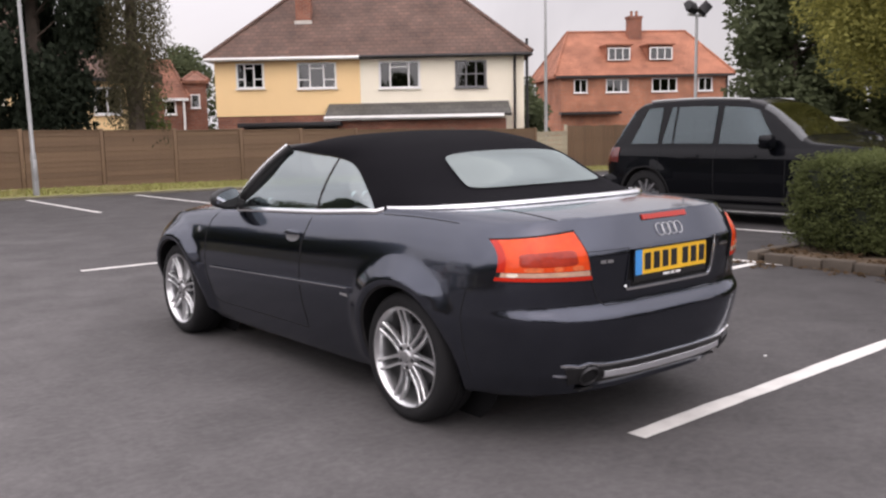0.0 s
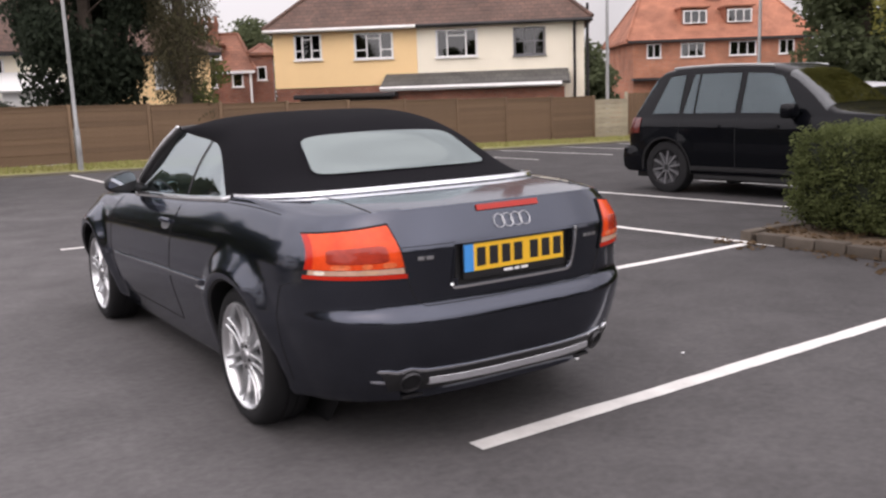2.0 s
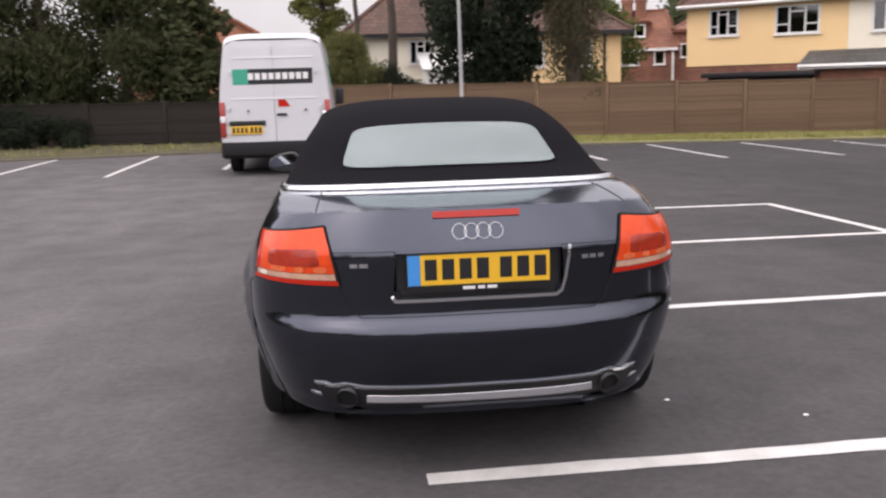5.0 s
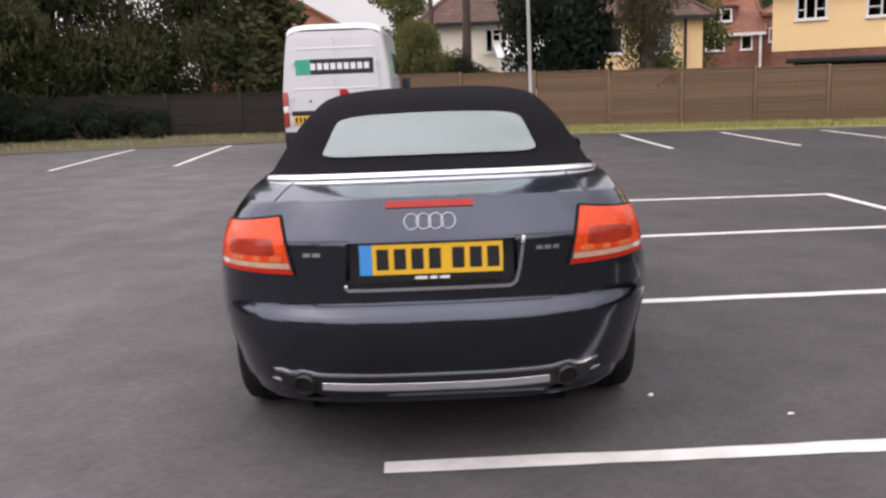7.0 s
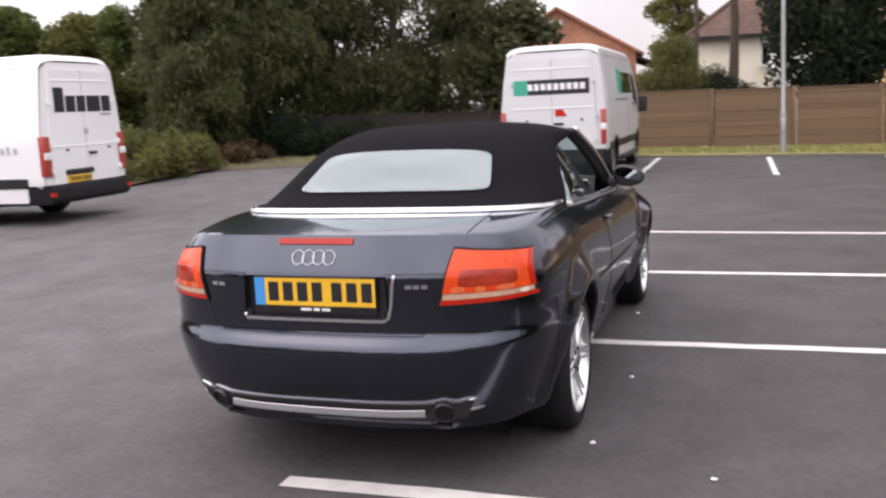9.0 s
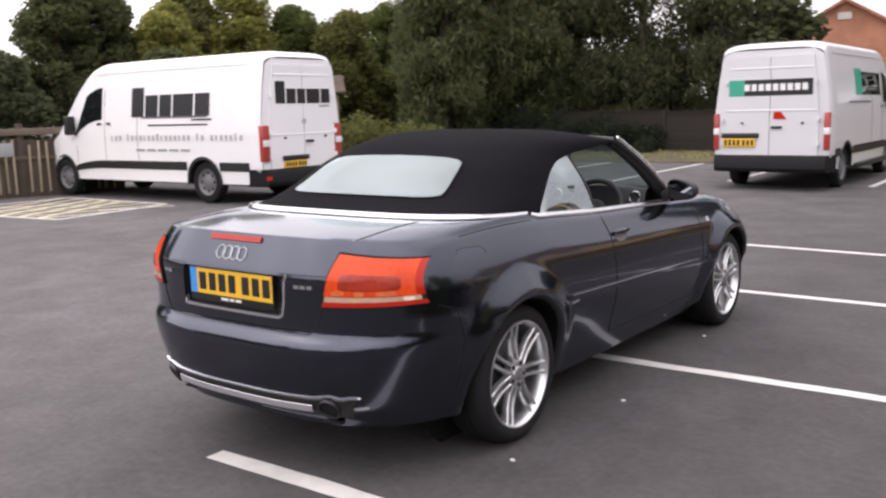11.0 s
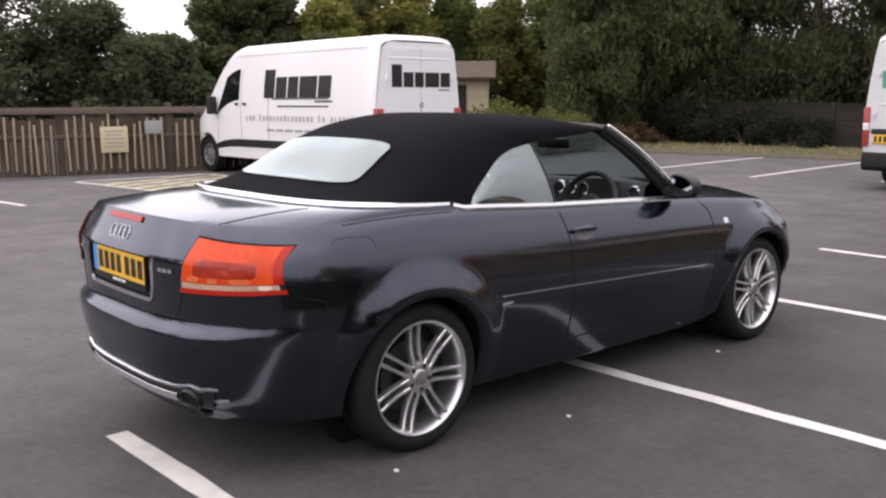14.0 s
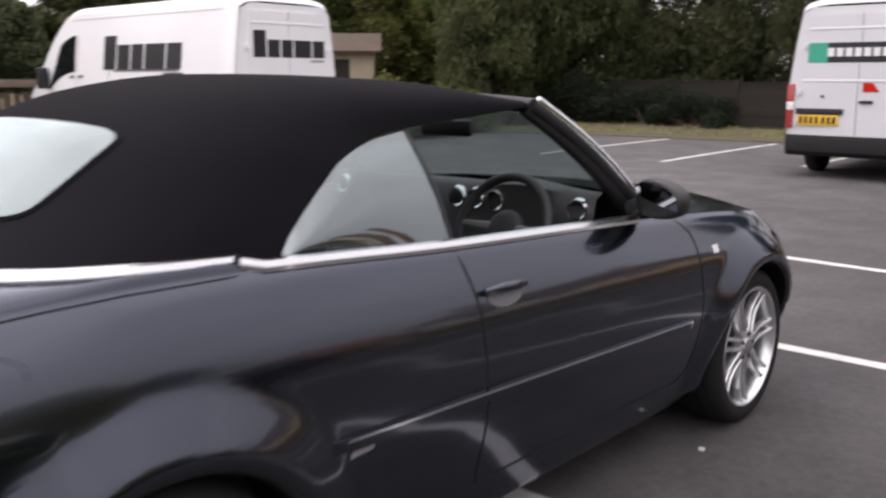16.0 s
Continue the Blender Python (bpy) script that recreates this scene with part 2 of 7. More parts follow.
def part(name, bm, mat, parent=None, label="", smooth=True, sharp=38):
    """Links a bmesh as one mesh object."""
    me = bpy.data.meshes.new(name)
    bmesh.ops.recalc_face_normals(bm, faces=bm.faces)
    bm.to_mesh(me)
    bm.free()
    me.materials.append(mat)
    if smooth:
        me.shade_smooth()
        me.set_sharp_from_angle(angle=radians(sharp))
    ob = new(name, me)
    if parent:
        ob.parent = parent
    if label:
        ob["label"] = label
    return ob


def thing(name, m=None, label="", category="", group="", kind=""):
    ob = new(name)
    ob.empty_display_size = 0.1
    if m is not None:
        ob.matrix_basis = m
    return tagged(ob, label, category, group, kind)


def box(bm, x0, x1, y0, y1, z0, z1, bevel=0.0, seg=2):
    r = bmesh.ops.create_cube(bm, size=1.0)
    for v in r["verts"]:
        v.co = Vector((x0 + (v.co.x + 0.5) * (x1 - x0), y0 + (v.co.y + 0.5) * (y1 - y0), z0 + (v.co.z + 0.5) * (z1 - z0)))
    if bevel:
        es = list({e for v in r["verts"] for e in v.link_edges})
        bmesh.ops.bevel(bm, geom=es, offset=bevel, segments=seg, affect="EDGES", profile=0.5)
    return bm


def block(name, lo, hi, mat, parent=None, label="", bevel=0.0, seg=2):
    bm = bmesh.new()
    box(bm, lo[0], hi[0], lo[1], hi[1], lo[2], hi[2], bevel, seg)
    return part(name, bm, mat, parent, label)


def grid(pts, close=False):
    """Faces over a grid of rows of points."""
    nr, nc = len(pts), len(pts[0])
    verts = [p for row in pts for p in row]
    faces = []
    for i in range(nr - 1):
        for j in range(nc - 1 if not close else nc):
            k = (j + 1) % nc
            faces.append((i * nc + j, i * nc + k, (i + 1) * nc + k, (i + 1) * nc + j))
    return verts, faces


def tube(path, r, n=8, cap=True):
    """Vertices and faces of a round bar along a path; r may be one radius or one per point."""
    path = [Vector(p) for p in path]
    rs = r if isinstance(r, (list, tuple)) else [r] * len(path)
    rows = []
    side = None
    for i, p in enumerate(path):
        d = (path[min(i + 1, len(path) - 1)] - path[max(i - 1, 0)]).normalized()
        if side is None:
            side = d.orthogonal().normalized()
        side = (side - d * side.dot(d)).normalized()
        up = d.cross(side)
        rows.append([p + (side * math.cos(a) + up * math.sin(a)) * rs[i] for a in [2 * math.pi * k / n for k in range(n)]])
    v, f = grid(rows, True)
    if cap:
        f.append(tuple(range(n))[::-1])
        f.append(tuple((len(rows) - 1) * n + k for k in range(n)))
    return v, f


def lathe(profile, n=48, axis="x"):
    """A body of revolution: profile of (along the axis, radius)."""
    rows = []
    for a, r in profile:
        rows.append([Vector((a, r * math.cos(t), r * math.sin(t))) if axis == "x" else Vector((r * math.cos(t), r * math.sin(t), a)) for t in [2 * math.pi * k / n for k in range(n)]])
    return grid(rows, True)


def merged(pieces):
    """Joins lists of (verts, faces)."""
    vs, fs = [], []
    for v, f in pieces:
        o = len(vs)
        vs += list(v)
        fs += [tuple(i + o for i in t) for t in f]
    return vs, fs


def thick(rows, d, close=False):
    """A shell of thickness d under a grid of points (by its normals)."""
    nr, nc = len(rows), len(rows[0])
    inner = []
    for i in range(nr):
        r = []
        for j in range(nc):
            a = Vector(rows[min(i + 1, nr - 1)][j]) - Vector(rows[max(i - 1, 0)][j])
            b = Vector(rows[i][min(j + 1, nc - 1)]) - Vector(rows[i][max(j - 1, 0)])
            nrm = a.cross(b)
            r.append(Vector(rows[i][j]) - (nrm.normalized() * d if nrm.length > 1e-9 else Vector()))
        inner.append(r)
    v1, f1 = grid(rows)
    v2, f2 = grid(inner)
    o = len(v1)
    faces = f1 + [tuple(i + o for i in t[::-1]) for t in f2]
    rim = [j for j in range(nc)] + [i * nc + nc - 1 for i in range(1, nr)] + [(nr - 1) * nc + j for j in range(nc - 2, -1, -1)] + [i * nc for i in range(nr - 2, 0, -1)]
    for a, b in zip(rim, rim[1:] + rim[:1]):
        faces.append((b, a, a + o, b + o))
    return v1 + v2, faces


def lerp(table, t):
    """Smooth (cubic Hermite, monotone enough) interpolation in a table of (t, value)."""
    ts = [a for a, _ in table]
    vs = [b for _, b in table]
    if t <= ts[0]:
        return vs[0]
    if t >= ts[-1]:
        return vs[-1]
    i = max(k for k in range(len(ts) - 1) if ts[k] <= t)
    h = ts[i + 1] - ts[i]
    u = (t - ts[i]) / h

    def slope(k):
        if k == 0:
            return (vs[1] - vs[0]) / (ts[1] - ts[0])
        if k == len(ts) - 1:
            return (vs[-1] - vs[-2]) / (ts[-1] - ts[-2])
        a, b = (vs[k] - vs[k - 1]) / (ts[k] - ts[k - 1]), (vs[k + 1] - vs[k]) / (ts[k + 1] - ts[k])
        return 0.0 if a * b <= 0 else 2 * a * b / (a + b)

    m0, m1 = slope(i) * h, slope(i + 1) * h
    return vs[i] * (2 * u**3 - 3 * u**2 + 1) + m0 * (u**3 - 2 * u**2 + u) + vs[i + 1] * (-2 * u**3 + 3 * u**2) + m1 * (u**3 - u**2)

# ---- ground ----
def ground_z(x, y):
    """The car park's back rises a little towards -x and falls towards +x; the gardens beyond the fence lie lower."""
    s = min(1.0, max(0.0, (y - 4.0) / 13.0))
    s = s * s * (3 - 2 * s)
    z = -0.0155 * (min(22.0, max(-9.0, x)) - 2.5) * s - 0.014 * max(0.0, min(22.0, x) - 5.0) * (1 - s)
    t = min(1.0, max(0.0, (y - 21.0) / 3.0))
    return z * (1 - t) - 0.75 * t * t * (3 - 2 * t)


xs = sorted({-1500, -600, -250, -120, 120, 250, 600, 1500} | {-70 + 2 * k for k in range(71)})
ys = sorted({-1500, -600, -250, -120, -60, -30, -15, 120, 250, 600, 1500} | {-8 + 2 * k for k in range(40)})
v, f = grid([[Vector((x, y, ground_z(x, y))) for x in xs] for y in ys])
tagged(link("ground", v, f, ASPHALT), "grey worn asphalt car park surface", "ground", kind="structure")

GRID_TURN = radians(1.0)
GO = Vector((4.62, 1.55, 0))


def bay(u, w):
    """Place in the car park's own grid: u along the bay lines, w from line to line."""
    c, s = math.cos(GRID_TURN), math.sin(GRID_TURN)
    return Vector((GO.x + u * c - w * s, GO.y + u * s + w * c, 0))


def road_line(a, b, width=0.10, mat=None, lift=0.004, label="worn white painted bay line on asphalt"):
    """A painted line with ragged, worn edges, following the ground."""
    a, b = Vector(a), Vector(b)
    d = b - a
    n = max(3, int(d.length / 0.12))
    side = Vector((-d.y, d.x, 0)).normalized() * width / 2
    rows = []
    for k in range(n + 1):
        p = a.lerp(b, k / n)
        j = [0.007 * (noise.noise((p.x * 3.1, p.y * 3.1, q)) + noise.noise((p.x * 9, p.y * 9, q + 5))) for q in (0.0, 9.0)]
        e = side.normalized()
        r = [p - side + e * j[0], p - side * 0.3, p + side * 0.3, p + side + e * j[1]]
        rows.append([Vector((q.x, q.y, ground_z(q.x, q.y) + lift)) for q in r])
    vv, ff = grid(rows)
    return tagged(link("bay_line", vv, [t[::-1] for t in ff], mat or LINE_PAINT), label, "road marking", "painted bay lines", "structure")


road_line((-0.21, -0.885, 0), (4.78, -0.80, 0), 0.105)
road_line(bay(-4.83, 0.0), bay(0.0, 0.0), 0.10)
road_line((-0.40, 3.80, 0), (4.50, 3.81, 0), 0.10)
road_line((-0.46, 6.19, 0), (4.39, 6.02, 0), 0.10)
road_line((4.74, 1.30, 0), (4.39, 6.06, 0), 0.10)
road_line((7.02, 6.2, 0), (7.45, 1.6, 0), 0.10)
road_line((9.50, 6.3, 0), (9.95, 1.6, 0), 0.10)
for k in range(-2, 9):
    x = 2.0 + 2.40 * k
    road_line((x - 0.02 - 0.012 * k, 17.55, 0), (x + 0.04 + 0.012 * k, 13.05, 0), 0.10)
road_line((-4.72, 16.85, 0), (-4.70, 12.2, 0), 0.10)
road_line((-6.74, 16.25, 0), (-6.86, 11.95, 0), 0.10)
road_line((-10.7, 1.55, 0), (-9.85, 1.67, 0), 0.10)
road_line((-10.3, 5.0, 0), (-9.72, 6.05, 0), 0.09)
# hatched keep-clear box beside the low fence
c = [Vector((-13.15, 3.55, 0)), Vector((-9.80, 4.02, 0)), Vector((-10.05, 6.15, 0)), Vector((-13.0, 6.1, 0))]
for p, q in zip(c, c[1:] + c[:1]):
    road_line(p, q, 0.09)
for k in range(1, 7):
    t = k / 7
    p = c[0].lerp(c[1], t)
    road_line(p, c[3].lerp(c[2], min(1, t + 0.28)) if t < 0.72 else c[1].lerp(c[2], (1 - t) / 0.29), 0.09, YELLOW_PAINT, 0.005, "faded yellow hatching on asphalt")
    if t > 0.2:
        road_line(p, c[3].lerp(c[2], t - 0.28) if t > 0.28 else c[0].lerp(c[3], t / 0.29), 0.09, YELLOW_PAINT, 0.006, "faded yellow hatching on asphalt")

# ---- boundaries: kerb, verge, fences, hedge bed ----
EDGING = material("mossy_edging", (0.150, 0.135, 0.100), 0.9, var=0.3, scale=2, fine=120, bump=0.4)
GRASS_SOIL = material("grass_turf", (0.16, 0.17, 0.055), 0.9, var=0.3, scale=1.3, fine=40, bump=0.8, tint=(0.17, 0.13, 0.06))
GRASS_BLADE = material("grass_blade", (0.21, 0.23, 0.06), 0.7, var=0.3, scale=0.8, island=0.7, tint=(0.24, 0.18, 0.08))
FENCE_WOOD = material("brown_fence_wood", (0.172, 0.110, 0.066), 0.85, var=0.34, scale=0.55, fine=45, bump=0.4, obvar=0.18)
FENCE_PALE = material("weathered_pale_wood", (0.42, 0.37, 0.27), 0.85, var=0.2, scale=3, fine=60, bump=0.3, obvar=0.4)
# old wood, near black: the trees' shade on the fence is in the colour
OLD_SHADED_WOOD = material("old_dark_shaded_wood", (0.022, 0.018, 0.014), 0.9, var=0.25, scale=2, fine=50, bump=0.4, obvar=0.4)
BROWN_BOARD = material("weathered_brown_board", (0.092, 0.068, 0.050), 0.9, var=0.3, scale=2.5, fine=40, bump=0.4, obvar=0.4)
PICKET = material("yellowed_old_wood", (0.36, 0.30, 0.20), 0.85, var=0.2, scale=3, fine=60, bump=0.3, obvar=0.5)
RAIL_WOOD = material("grey_brown_rail", (0.15, 0.115, 0.09), 0.85, var=0.25, scale=2, fine=50, bump=0.4)
SOIL = material("brown_soil", (0.11, 0.075, 0.045), 0.95, var=0.3, scale=4, fine=60, bump=1.0)
STONE = material("kerb_stone", (0.085, 0.068, 0.052), 0.85, var=0.25, scale=5, fine=80, bump=0.5, obvar=0.4)
LAMP_STEEL = material("galvanised_steel", (0.42, 0.43, 0.43), 0.5, 0.6, var=0.12, scale=3)
TRUNK = material("bark", (0.085, 0.065, 0.05), 0.9, var=0.3, scale=6, fine=50, bump=0.8)

KERB_Y, FENCE_Y = 17.80, 20.2


def kerb_y(x):
    """The kerb's line: straight along the bays, bending forward towards the old fence."""
    return KERB_Y - 0.32 * max(0.0, -2.4 - x)


# littered thin turf, darkened in colour to stand for shade under the trees
SHADED_LITTER = material("shaded_littered_turf", (0.085, 0.078, 0.040), 0.95, var=0.3, scale=1.6, fine=40, bump=0.8, tint=(0.060, 0.044, 0.026))
for x0, count, turf, text in ((-12.0, 18, SHADED_LITTER, "bare littered earth and thin grass, boundary trees' shade in its colour"), (-3.0, 58, GRASS_SOIL, "strip of short dry grass below the fence")):
    v, f = grid([[Vector((x, y, ground_z(x, y) + 0.02 + lift + 0.02 * noise.noise((x * 0.9, y * 0.9, 3)))) for y, lift in
                  [(kerb_y(x) + 0.04, 0.0)] + [(kerb_y(x) + 0.13 + (20.7 - kerb_y(x) - 0.13) * k / 6, 0.05) for k in range(7)]] for x in [x0 + 0.5 * k for k in range(count + 1)]])
    tagged(link("verge", v, f, turf), text, "verge", kind="structure")


def blades(name, place, n, tall, mat, parent=None, seed=1):
    """Many small grass blades as one mesh."""
    rng = random.Random(seed)
    vs, fs = [], []
    for _ in range(n):
        p = place(rng)
        a, h = rng.uniform(0, 6.283), tall * rng.uniform(0.5, 1.4)
        w = 0.012 + 0.3 * h * 0.12
        d, s = Vector((math.cos(a), math.sin(a), 0)), Vector((-math.sin(a), math.cos(a), 0))
        o = len(vs)
        vs += [p - s * w, p + s * w, p + d * h * 0.4 + Vector((0, 0, h))]
        fs.append((o, o + 1, o + 2))
    return link(name, vs, fs, mat, parent, smooth=False)


def on_verge(rng):
    x = rng.uniform(-12, 25)
    if x < -3.0 and rng.random() < 0.8:
        x += 15.0
    y = rng.uniform(kerb_y(x) + 0.12, FENCE_Y)
    return Vector((x, y, ground_z(x, y) + 0.05))


tagged(blades("verge_grass", on_verge, 26000, 0.085, GRASS_BLADE), "short dry yellow-green grass on the verge", "grass", kind="stuff")

kerb = thing("kerb", None, "row of low mossy grey edging stones below the verge", "kerb", kind="structure")
bm = bmesh.new()
box(bm, -0.448, 0.448, -0.05, 0.05, -0.10, 0.045, 0.012, 2)
first = part("kerb_stone", bm, EDGING, kerb)
spots = [(-2.4 + 0.4525 + 0.905 * k, KERB_Y, 0.0) for k in range(31)] + [(-2.4 - 0.4325 - 0.866 * k, kerb_y(-2.4 - 0.4325 - 0.866 * k), math.atan(0.32)) for k in range(10)] + [(-10.9, 9.6 + 0.905 * k, math.pi / 2) for k in range(7)]
for i, (x, y, a) in enumerate(spots):
    o = first if i == 0 else new("kerb_stone", first.data)
    o.parent = kerb
    o.matrix_basis = Matrix.Translation((x, y, ground_z(x, y) + 0.005 + 0.006 * noise.noise((x, y, 1)))) @ Matrix.Rotation(a + 0.01 * noise.noise((y, x, 4)), 4, "Z")

# panel fence between square posts
fence = thing("boundary_fence", None, "long brown overlapped-board wooden fence behind the verge", "fence")
bm = bmesh.new()
r = bmesh.ops.create_cube(bm, size=1)
for q in r["verts"]:
    q.co = Vector((q.co.x * 1.83, q.co.y * 0.010 - (0.004 if q.co.z < 0 else -0.002), (q.co.z + 0.5) * 0.150))
bmesh.ops.bevel(bm, geom=list(bm.edges), offset=0.003, segments=1, affect="EDGES")
board_me = part("board", bm, FENCE_WOOD, smooth=False)
board_shaded = board_me.data.copy()
board_shaded.materials[0] = OLD_SHADED_WOOD
first_board, board_me = board_me, board_me.data
rng = random.Random(3)
for k in range(-8, 8):
    x = 5.54 + 1.945 * k
    # left stretch is lower; its material carries the overhanging trees' shade
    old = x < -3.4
    count = 8 if old else 11
    tall = 0.128 * count + 0.022
    z = ground_z(x, 20.2) + 0.08
    bm = bmesh.new()
    for xx in (-0.9, -0.3, 0.3, 0.9):
        box(bm, xx - 0.02, xx + 0.02, 0.012, 0.036, 0.0, tall)
    box(bm, -0.93, 0.93, -0.03, 0.04, tall - 0.005, tall + 0.025, 0.004, 1)
    p = part("panel", bm, OLD_SHADED_WOOD if old else FENCE_WOOD, fence, smooth=False)
    p.matrix_basis = Matrix.Translation((x, FENCE_Y, z)) @ Matrix.Rotation(radians(0.6 * noise.noise((x, 0, 2))), 4, "Y")
    for i in range(count):
        if first_board:
            o, first_board = first_board, None
            o.data = board_shaded if old else board_me
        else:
            o = new("board", board_shaded if old else board_me)
        o.parent = p
        o.location = (rng.uniform(-0.004, 0.004), 0.002 * math.sin(i * 2.3) + rng.uniform(-0.002, 0.002), 0.02 + 0.128 * i)
        o.rotation_euler = (0, radians(rng.uniform(-0.12, 0.12)), 0)
    block("post", (x + 0.92, FENCE_Y - 0.035, z - 0.3), (x + 1.01, FENCE_Y + 0.055, z + tall + 0.04), OLD_SHADED_WOOD if old else FENCE_WOOD, fence, bevel=0.012)
# paler close-boarded panel at the fence's end and a brown one beyond, across the corner
gate = thing("garden_gate", None, "pale weathered horizontal-board gate at the fence's end", "gate")
for k in range(9):
    block("board", (-0.72, -0.012, 0.05 + 0.165 * k), (0.72, 0.012 + 0.006 * (k % 2), 0.05 + 0.165 * k + 0.155), FENCE_PALE, gate)
for xx in (-0.6, 0.6):
    block("batten", (xx - 0.05, 0.02, 0.02), (xx + 0.05, 0.05, 1.5), FENCE_PALE, gate)
gate.matrix_basis = Matrix.Translation((20.95, 20.20, ground_z(21, 20.5) - 0.1)) @ Matrix.Rotation(radians(-8), 4, "Z")
side_fence = thing("garden_fence", None, "long brown boarded garden fence in front of a brick house", "fence")
for zz in (0.3, 1.2):
    block("rail", (-4.6, -0.03, zz), (4.6, 0.03, zz + 0.09), FENCE_WOOD, side_fence)
block("post", (-4.72, -0.06, -0.1), (-4.61, 0.05, 1.78), FENCE_PALE, side_fence, "pale end post", bevel=0.01)
plank = block("plank", (-0.07, -0.05, 0.0), (0.07, -0.03, 1.72), FENCE_WOOD, side_fence)
for k in range(61):
    o = plank if k == 0 else new("plank", plank.data)
    o.parent = side_fence
    o.location = (-4.53 + 0.151 * k, 0, 0.01 * math.sin(k * 1.7))
side_fence.matrix_basis = Matrix.Translation((25.9, 18.05, -0.40)) @ Matrix.Rotation(radians(-29), 4, "Z")

# low fence with pale uprights beside the hatched box
def picket_fence():
    a, b = Vector((-16.3, -0.8, 0)), Vector((-13.35, 7.6, 0))
    d = (b - a)
    ang = math.atan2(d.y, d.x)
    fence = thing("picket_fence", Matrix.Translation(a) @ Matrix.Rotation(ang, 4, "Z"), "dark old wooden fence with pale uprights beside the hatched box", "fence")
    L = d.length
    rng = random.Random(5)
    n = int(L / 0.16)
    for k in range(n):
        block("back_board", (L * k / n + 0.004, 0.02, 0.0), (L * (k + 1) / n - 0.004, 0.05 + 0.008 * (k % 2), 1.14 + rng.uniform(-0.05, 0.05)), BROWN_BOARD, fence)
    block("top_rail", (0, -0.05, 1.20), (L, 0.06, 1.33), RAIL_WOOD, fence, bevel=0.01)
    block("middle_rail", (0, -0.02, 0.72), (L, 0.019, 0.80), BROWN_BOARD, fence, bevel=0.01)
    bm = bmesh.new()
    box(bm, -0.020, 0.020, -0.045, -0.022, 0.08, 1.14, 0.006, 1)
    one = part("pale_upright", bm, PICKET, fence)
    me = one.data
    one.location = (0.1, 0, 0)
    x = 0.1
    while x < L - 0.15:
        x += 0.145 + rng.uniform(-0.03, 0.03)
        if rng.random() < 0.13:
            continue
        o = new("pale_upright", me)
        o.parent = fence
        o.location = (x, rng.uniform(-0.008, 0.008), rng.uniform(-0.04, 0.05))
        o.rotation_euler = (0, radians(rng.uniform(-2, 2)), 0)
        o.scale = (1, 1, rng.uniform(0.85, 1.03))
    k = 0
    while k * 1.75 < L:
        block("post", (k * 1.75 - 0.06, 0.0, -0.2), (k * 1.75 + 0.06, 0.12, 1.42), BROWN_BOARD, fence, bevel=0.012)
        k += 1
    sign = thing("notice_board", Matrix.Translation(a) @ Matrix.Rotation(ang, 4, "Z"), "cream notice board with faded print fixed to the fence", "sign")
    s0 = (Vector((-14.43, 4.55, 0)) - a).length
    block("board", (s0, -0.075, 0.44), (s0 + 0.52, -0.05, 0.95), material("cream_board", (0.62, 0.53, 0.33), 0.6, var=0.08), sign, bevel=0.006)
    for i, (w, z) in enumerate(((0.36, 0.86), (0.30, 0.79), (0.40, 0.71), (0.34, 0.63), (0.38, 0.56))):
        block("print_bar", (s0 + 0.26 - w / 2, -0.0785, z - 0.014), (s0 + 0.26 + w / 2, -0.0745, z + 0.014), GREY_INK, sign)
    s1 = s0 + 0.85
    board2 = thing("small_notice", Matrix.Translation(a) @ Matrix.Rotation(ang, 4, "Z"), "dark grey small notice on the fence", "sign")
    block("board", (s1, -0.07, 0.80), (s1 + 0.34, -0.05, 1.06), GREY_INK, board2, bevel=0.004)


picket_fence()

# street lamp column on the verge
def lamp_post(x, y, tall, r=0.075, lean=0.0, name="lamp_post", label="plain grey galvanised lamp column on the verge"):
    post = thing(name, Matrix.Translation((x, y, ground_z(x, y) + 0.06)) @ Matrix.Rotation(lean, 4, "Y"), label, "lamp post")
    v, f = tube([Vector((0, 0, z)) for z in (-0.2, 0.0, 0.9, 0.92, 0.98, 2.5, tall * 0.7, tall)], [r * 1.15, r * 1.15, r * 1.12, r * 1.12, r * 0.8, r * 0.75, r * 0.62, r * 0.5], 16)
    link("column", v, f, LAMP_STEEL, post)
    block("access_door", (-0.04, -r * 1.2, 0.35), (0.04, -r * 1.06, 0.8), LAMP_STEEL, post, bevel=0.004)
    v, f = tube([Vector((0, 0, tall)), Vector((0, -0.3, tall + 0.18)), Vector((0, -0.8, tall + 0.22))], 0.03, 8)
    link("arm", v, f, LAMP_STEEL, post)
    block("lantern", (-0.12, -1.4, tall + 0.16), (0.12, -0.75, tall + 0.28), LAMP_STEEL, post, bevel=0.04, seg=3)
    return post


lamp_post(2.30, 17.98, 7.5, 0.058, lean=radians(-0.6))

# ---- the grey soft-top car, its nose towards +y, the rear axle over the origin ----
AXLE_F, TYRE_R, ARCH_R = 2.654, 0.322, 0.362
Y_REAR, Y_FRONT, POW = -0.20, 2.60, 3.2
SECTION = [(0, 0.738), (0.03, 0.776), (0.10, 0.799), (0.25, 0.836), (0.38, 0.866), (0.49, 0.883), (0.60, 0.887), (0.70, 0.880),
           (0.755, 0.875), (0.80, 0.867), (0.87, 0.845), (0.93, 0.818), (0.97, 0.797), (1.0, 0.775)]
